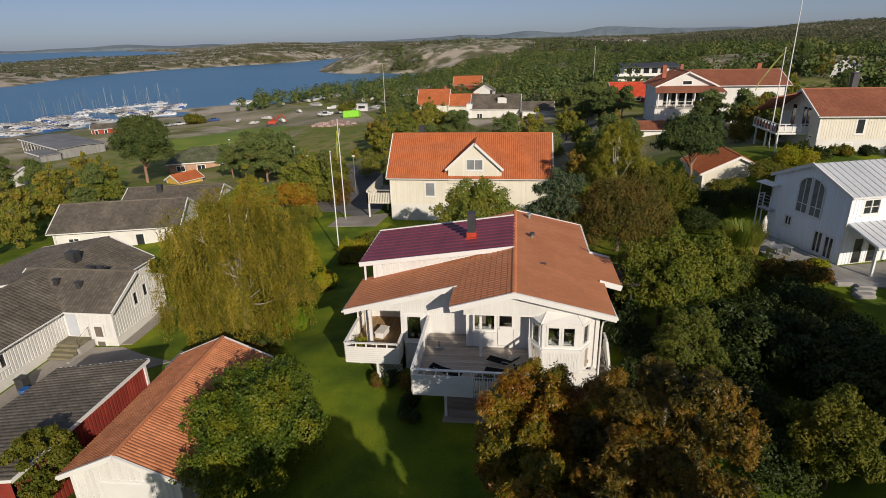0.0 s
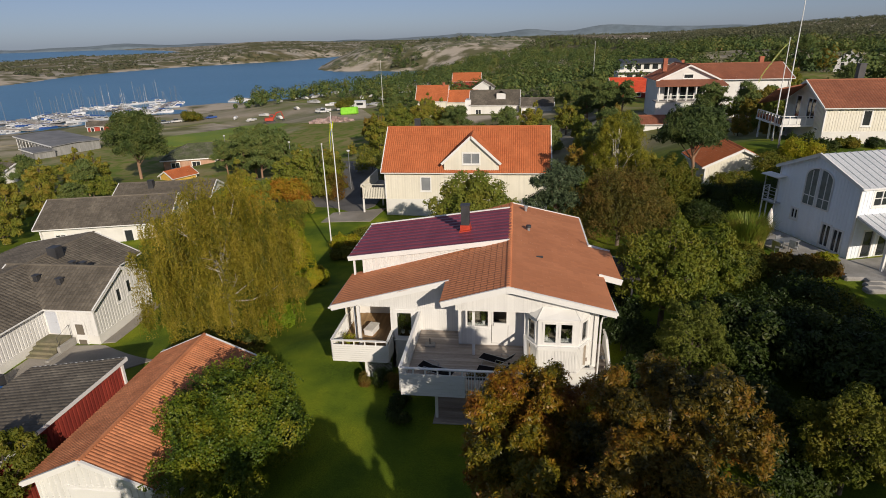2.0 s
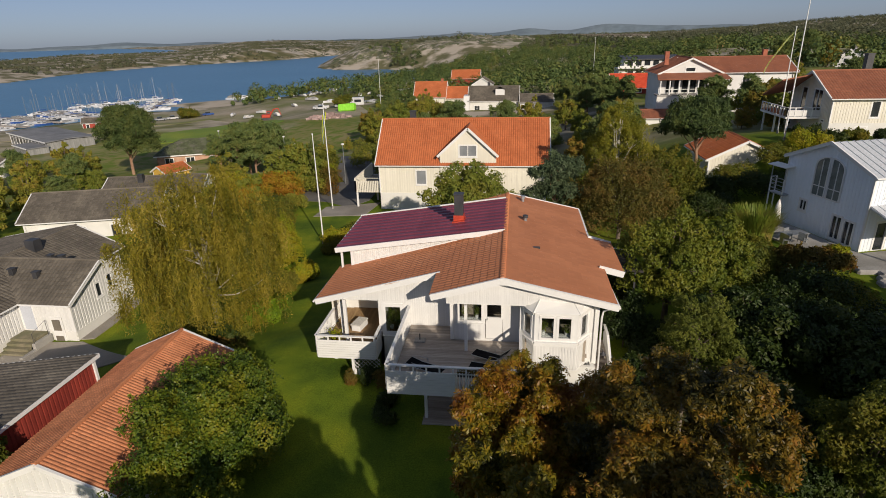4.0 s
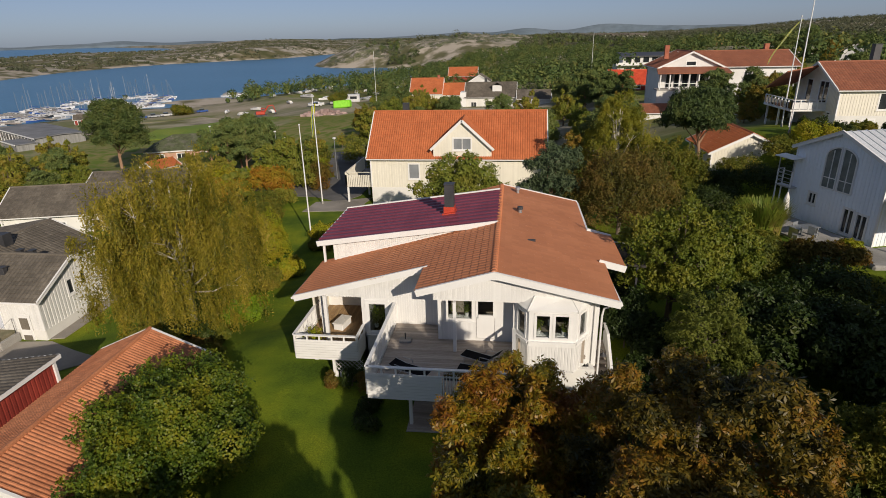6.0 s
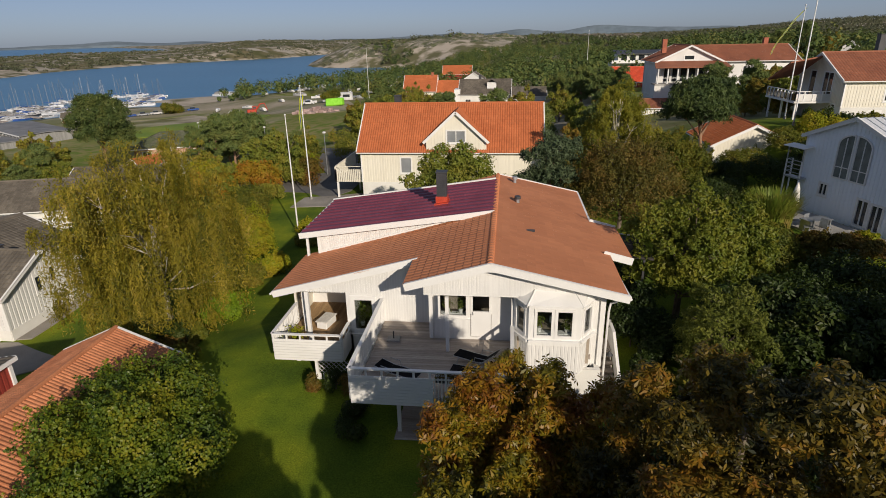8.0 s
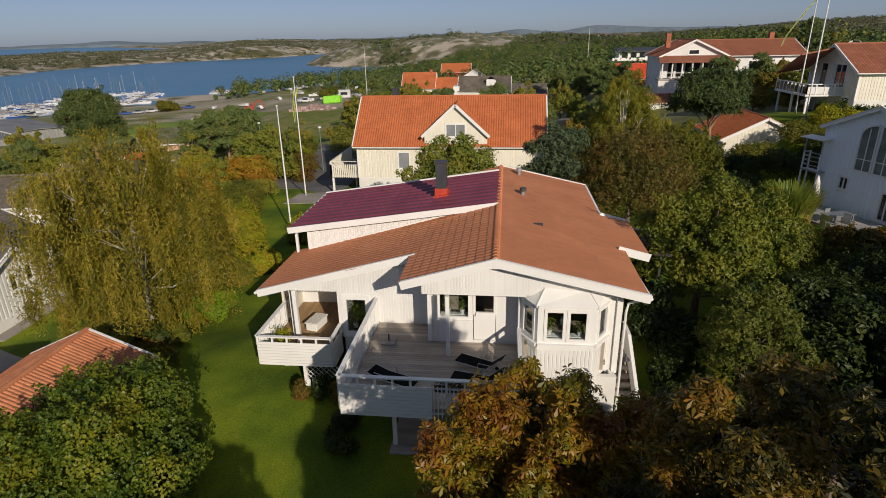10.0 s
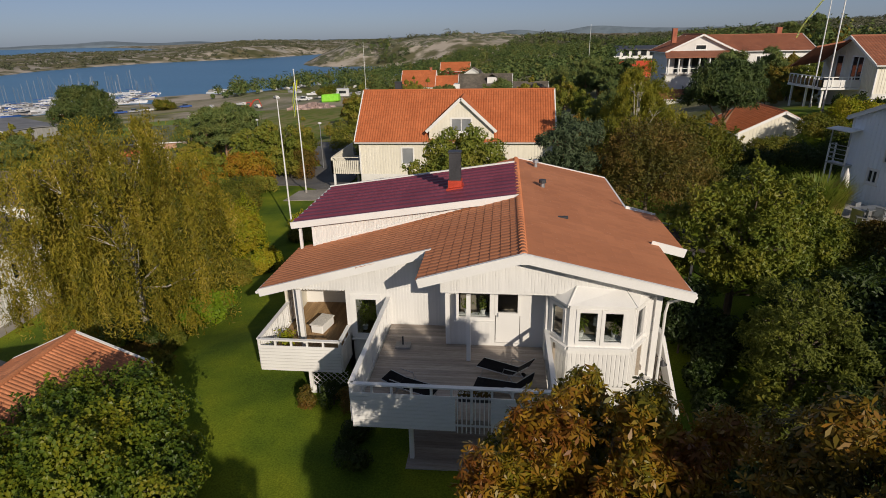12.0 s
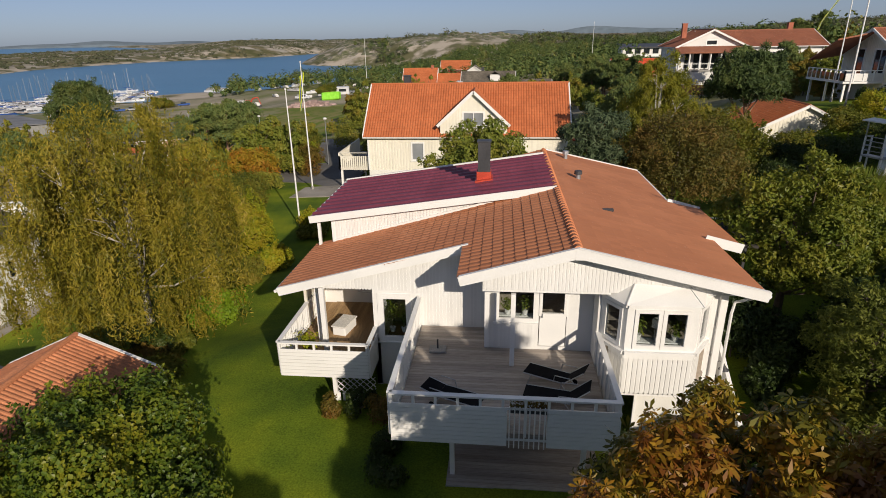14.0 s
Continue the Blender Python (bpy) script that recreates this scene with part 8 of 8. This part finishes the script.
def terrace_things():
    p = thing("parasol", on(20.6, 46.4, 0, 0.12), "closed pale canvas parasol on the terrace", "parasol")
    part("pole", rod([(0, 0, 0), (0, 0, 2.6)], [0.03, 0.03]), STEEL, p)
    part("canopy", rod([(0, 0, 0.9), (0.02, 0, 1.1), (0, 0, 1.6), (0.02, 0.02, 2.2), (0, 0, 2.6)], [0.16, 0.26, 0.24, 0.16, 0.03], 9), LINEN, p)
    part("foot", rod([(0, 0, 0), (0, 0, 0.1)], [0.3, 0.28], 12), CONCRETE, p)
    for i, (x, y, r) in enumerate(((20.9, 44.7, 30), (21.6, 44.0, 120), (20.5, 43.9, 250))):
        c = thing("terrace_chair", on(x, y, r, 0.12), "grey metal terrace chair", "chair", "terrace chairs")
        part("seat", cube(-0.25, -0.25, 0.42, 0.25, 0.25, 0.45), STEEL, c)
        part("back", cube(-0.25, 0.23, 0.45, 0.25, 0.26, 0.95), STEEL, c)
        for px in (-0.23, 0.23):
            for py in (-0.23, 0.23):
                part("leg", rod([(px, py, 0), (px, py, 0.42)], [0.015, 0.015], 5), STEEL, c)
    tb = thing("terrace_table", on(21.2, 44.5, 20, 0.12), "long grey terrace table", "table")
    part("top", cube(-0.9, -0.45, 0.7, 0.9, 0.45, 0.74), STEEL, tb)
    for px in (-0.8, 0.8):
        part("trestle", cube(px - 0.03, -0.38, 0, px + 0.03, 0.38, 0.7), STEEL, tb)
    w = thing("wheelie_bin", pose(-32.5, 29.2, gz(-32.5, 29.2) + 0.1), "dark wheelie bin by the house wall", "bin")
    part("body", bevelled(plate([(-0.3, -0.3, 1.0), (0.3, -0.3, 1.0), (0.3, 0.35, 1.0), (-0.3, 0.35, 1.0)], (0, 0, 1.0)), 0.03), DARKMETAL, w)
    part("lid", bevelled(cube(-0.32, -0.34, 1.0, 0.32, 0.38, 1.07), 0.02), DARKMETAL, w)
    w = thing("garden_sack", pose(-31.8, 28.6, gz(-31.8, 28.6) + 0.1), "blue plastic garden tub by the house wall", "tub")
    part("tub", rod([(0, 0, 0), (0, 0, 0.5), (0, 0, 0.62)], [0.3, 0.38, 0.33], 12), BLUEPLASTIC, w)


def hull(bm, ln, w, h):
    """A boat's hull: pointed bow, flat stern."""
    n = 8
    rows = []
    for i in range(n + 1):
        t = i / n
        half = w / 2 * (1 - max(0, (t - 0.45) / 0.55) ** 2.2) * (0.9 + 0.1 * min(1, t * 4))
        x = (t - 0.5) * ln
        rise = h * (1 + 0.25 * t * t)
        rows.append([bm.verts.new(p) for p in ((x, -half, rise), (x, -half * 0.75, 0.0), (x, half * 0.75, 0.0), (x, half, rise))])
    for a, b in zip(rows, rows[1:]):
        for k in range(3):
            bm.faces.new((a[k], a[k + 1], b[k + 1], b[k]))
        bm.faces.new((a[3], a[0], b[0], b[3]))
    bm.faces.new(rows[0][::-1]), bm.faces.new(rows[-1])


def boat(m, ln, sail, label, colour=None, group="moored boats"):
    b = thing("sailing_boat" if sail else "motor_boat", m, label, "boat", group)
    bm = bmesh.new()
    hull(bm, ln, ln * 0.32, ln * 0.11)
    h = part("hull", bm, colour or GELCOAT, b)
    cab = bmesh.new()
    slab(cab, [(-ln * 0.12, -ln * 0.10, ln * 0.22), (ln * 0.20, -ln * 0.08, ln * 0.18), (ln * 0.20, ln * 0.08, ln * 0.18), (-ln * 0.12, ln * 0.10, ln * 0.22)], (0, 0, ln * 0.11))
    part("cabin", cab, GELCOAT, b)
    part("cabin_window", cube(-ln * 0.1, -ln * 0.104, ln * 0.15, ln * 0.1, ln * 0.104, ln * 0.185), DARKGLASS, b)
    if sail:
        part("mast", rod([(ln * 0.08, 0, ln * 0.1), (ln * 0.08, 0, ln * 1.35)], [0.09, 0.06], 6), ALU, b)
        part("boom", rod([(ln * 0.08, 0, ln * 0.28), (-ln * 0.35, 0, ln * 0.27)], [0.12, 0.10], 6), BLUECLOTH, b)
        part("stay", rod([(ln * 0.08, 0, ln * 1.33), (ln * 0.48, 0, ln * 0.14)], [0.02, 0.02], 4), STEEL, b)
    else:
        part("cover", bevelled(cube(-ln * 0.4, -ln * 0.12, ln * 0.1, -ln * 0.14, ln * 0.12, ln * 0.2), 0.1), GREYBOARD if ln > 6.5 else LINEN, b)
    return b


def marina():
    rng = np.random.default_rng(3)
    protos = [boat(pose(-206 - 3 * i, 250 + 9 * i, SEA - 0.25, rz=25 + 60 * i), ln, sail, lab) for i, (ln, sail, lab) in enumerate(((9, True, "white sailing boat with bare mast at the jetty"), (7.5, True, "small white sailing boat at the jetty"), (6.6, False, "white motor boat at the jetty"), (5.2, False, "small open motor boat at the jetty")))]
    protos += [boat(pose(-200 - 5 * i, 232 + 7 * i, SEA - 0.25, rz=40), ln, sail, lab, mt) for i, (ln, sail, lab, mt) in enumerate(((6.8, False, "blue-hulled motor boat at the jetty", BLUECLOTH), (7.2, True, "dark-hulled sailing boat at the jetty", DARKMETAL), (5.6, False, "brown timber motor boat at the jetty", DECK)))]
    jetties = (((-183, 199), (-222, 206)), ((-178, 210), (-220, 226)), ((-175, 224), (-218, 246)), ((-168, 245), (-205, 276)), ((-166, 250), (-186, 296)))
    for j, (a, b) in enumerate(jetties):
        a, b = Vector((*a, SEA + 0.55)), Vector((*b, SEA + 0.55))
        dk = thing("jetty", Matrix.Translation(a), "grey timber floating jetty", "jetty", "jetties", world_numbers=True)
        part("walkway", bar(a, b, 2.2, 0.3), DECK, dk)
        d = (b - a)
        n = int(d.length / 2.9)
        d.normalize()
        side = Vector((-d.y, d.x, 0))
        ang = math.degrees(math.atan2(side.y, side.x))
        for i in range(n):
            for s in (-1, 1):
                if rng.random() < 0.3:
                    continue
                p = a + d * (i + 0.6) * 2.9 + side * s * 4.4
                k = int(rng.choice(7, p=[0.2, 0.1, 0.25, 0.2, 0.1, 0.07, 0.08] if j > 1 else [0.05, 0.04, 0.33, 0.29, 0.1, 0.05, 0.14]))
                if inside_by(np.array([p.x]), np.array([p.y]), BAY)[0] < 1:
                    continue
                copy_thing(protos[k], Matrix.LocRotScale((p.x, p.y, SEA - 0.25), Euler((0, 0, radians(ang + (0 if s > 0 else 180) + rng.uniform(-4, 4)))), (1, 1, 1)))
    # out along the mole
    for i in range(7):
        p = (-214 + i * 2.8, 266 + i * 6.0)
        if inside_by(np.array([p[0]]), np.array([p[1]]), BAY)[0] > 2:
            copy_thing(protos[i % 2], pose(p[0], p[1], SEA - 0.25, rz=20 + 5 * i))
    for x, y, r, k in ((-148, 298, 10, 2), (-144, 300, 40, 2), (-150, 303, -20, 2), (-143, 305, 80, 3)):
        copy_thing(protos[k], Matrix.LocRotScale((x, y, SEA - 0.25), Euler((0, 0, radians(r))), (1.5, 1.5, 1.5)))
    # boats laid up ashore
    for i in range(26):
        x, y = rng.uniform(-112, -48), rng.uniform(205, 292)
        if inside_by(np.array([x]), np.array([y]), BAY)[0] > -6:
            continue
        copy_thing(protos[2 + i % 2], Matrix.LocRotScale((x, y, gz(x, y) + 0.35), Euler((0, 0, rng.uniform(0, 6.28))), (0.9, 0.9, 0.9)))
    # parked cars by the quay, as small as they show
    def car(x, y, r, mt):
        c = thing("parked_car", on(x, y, r, 0.1), "small parked car on the boat yard", "car", "parked cars")
        part("body", bevelled(cube(-2.1, -0.85, 0.3, 2.1, 0.85, 0.9), 0.12), mt, c)
        part("cabin", bevelled(plate([(-1.0, -0.65, 1.45), (0.7, -0.65, 1.45), (0.7, 0.65, 1.45), (-1.0, 0.65, 1.45)], (0, 0, 0.6)), 0.1), DARKGLASS, c)
        for px in (-1.3, 1.3):
            for py in (-0.85, 0.7):
                part("wheel", rod([(px, py, 0.32), (px, py + 0.15, 0.32)], [0.32, 0.32], 10), DARKMETAL, c)
    mats = (GELCOAT, STEEL, DARKMETAL, GELCOAT, BLUECLOTH)
    for i in range(8):
        car(-142 + (i % 9) * 3.0 + (i // 9) * 4, 196 + (i % 9) * 3.4 - (i // 9) * 8, 40, mats[(i * 7) % 5])
    for x, y, r, i in ((-62, 226, 20, 0), (-58, 222, 60, 1), (-69, 205, 10, 3)):
        car(x, y, r, mats[i])
    # green tarpaulin heap, rubble, a white site cabin
    t = thing("tarpaulin_heap", on(-55.5, 192), "lime green tarpaulin over a stack", "tarpaulin")
    part("cover", bevelled(plate([(-2.8, -1.2, 2.4), (2.8, -1.0, 2.8), (3.0, 1.4, 2.5), (-2.6, 1.4, 2.2)], (0, 0.2, 2.4)), 0.3), LIME, t)
    rng = np.random.default_rng(8)
    t = tagged(part("rubble_heap", rubble(rng, -56, 174, 7.0), RUBBLE, None), "heap of pinkish broken stone and debris", "rubble", kind="stuff")
    c = thing("site_cabin", on(-57, 212, 10), "white site cabin with dark window", "cabin")
    part("body", bevelled(cube(-2.2, -1.2, 0.2, 2.2, 1.2, 2.8), 0.05), GELCOAT, c)
    part("window", cube(-1.2, -1.24, 1.2, 1.2, -1.19, 2.1), DARKGLASS, c)


def rubble(rng, x, y, r):
    bm = bmesh.new()
    for i in range(90):
        a, d = rng.uniform(0, math.tau), math.sqrt(rng.random()) * r
        px, py = x + math.cos(a) * d, y + math.sin(a) * d * 0.6
        s = rng.uniform(0.25, 0.9)
        z = gz(px, py) + (1 - d / r) * 1.4
        v = box(bm, px - s, py - s * 0.7, z - 0.8, px + s, py + s * 0.7, z + s * 0.5)
        for q in v:
            q.co += Vector(rng.uniform(-0.25, 0.25, 3)) * s
    return bm


flagpole(-17.8, 54.35, 10.8, "white flagpole on the lawn")
flagpole(-20.5, 66.0, 12.2, "white flagpole with yellow and blue pennant", (11.2, 3.4, -0.5))
flagpole(30.1, 69.0, 16.5, "tall white flagpole on the slope")
flagpole(31.4, 74.0, 11.5, "white flagpole with yellow pennant on the slope", (11.2, 4.4, -3.0))
flagpole(-38.0, 168.0, 17.0, "white flagpole near the boat yard")
flagpole(24.5, 190.0, 13.0, "white flagpole on the rocks")
for px, py, ph in ((-29.9, 80, 5.6), (-23.0, 80, 5.6), (-40, 100, 5.6), (-62, 118, 6.0)):
    lamp_post(px, py, ph)
deck_things()
terrace_things()
marina()
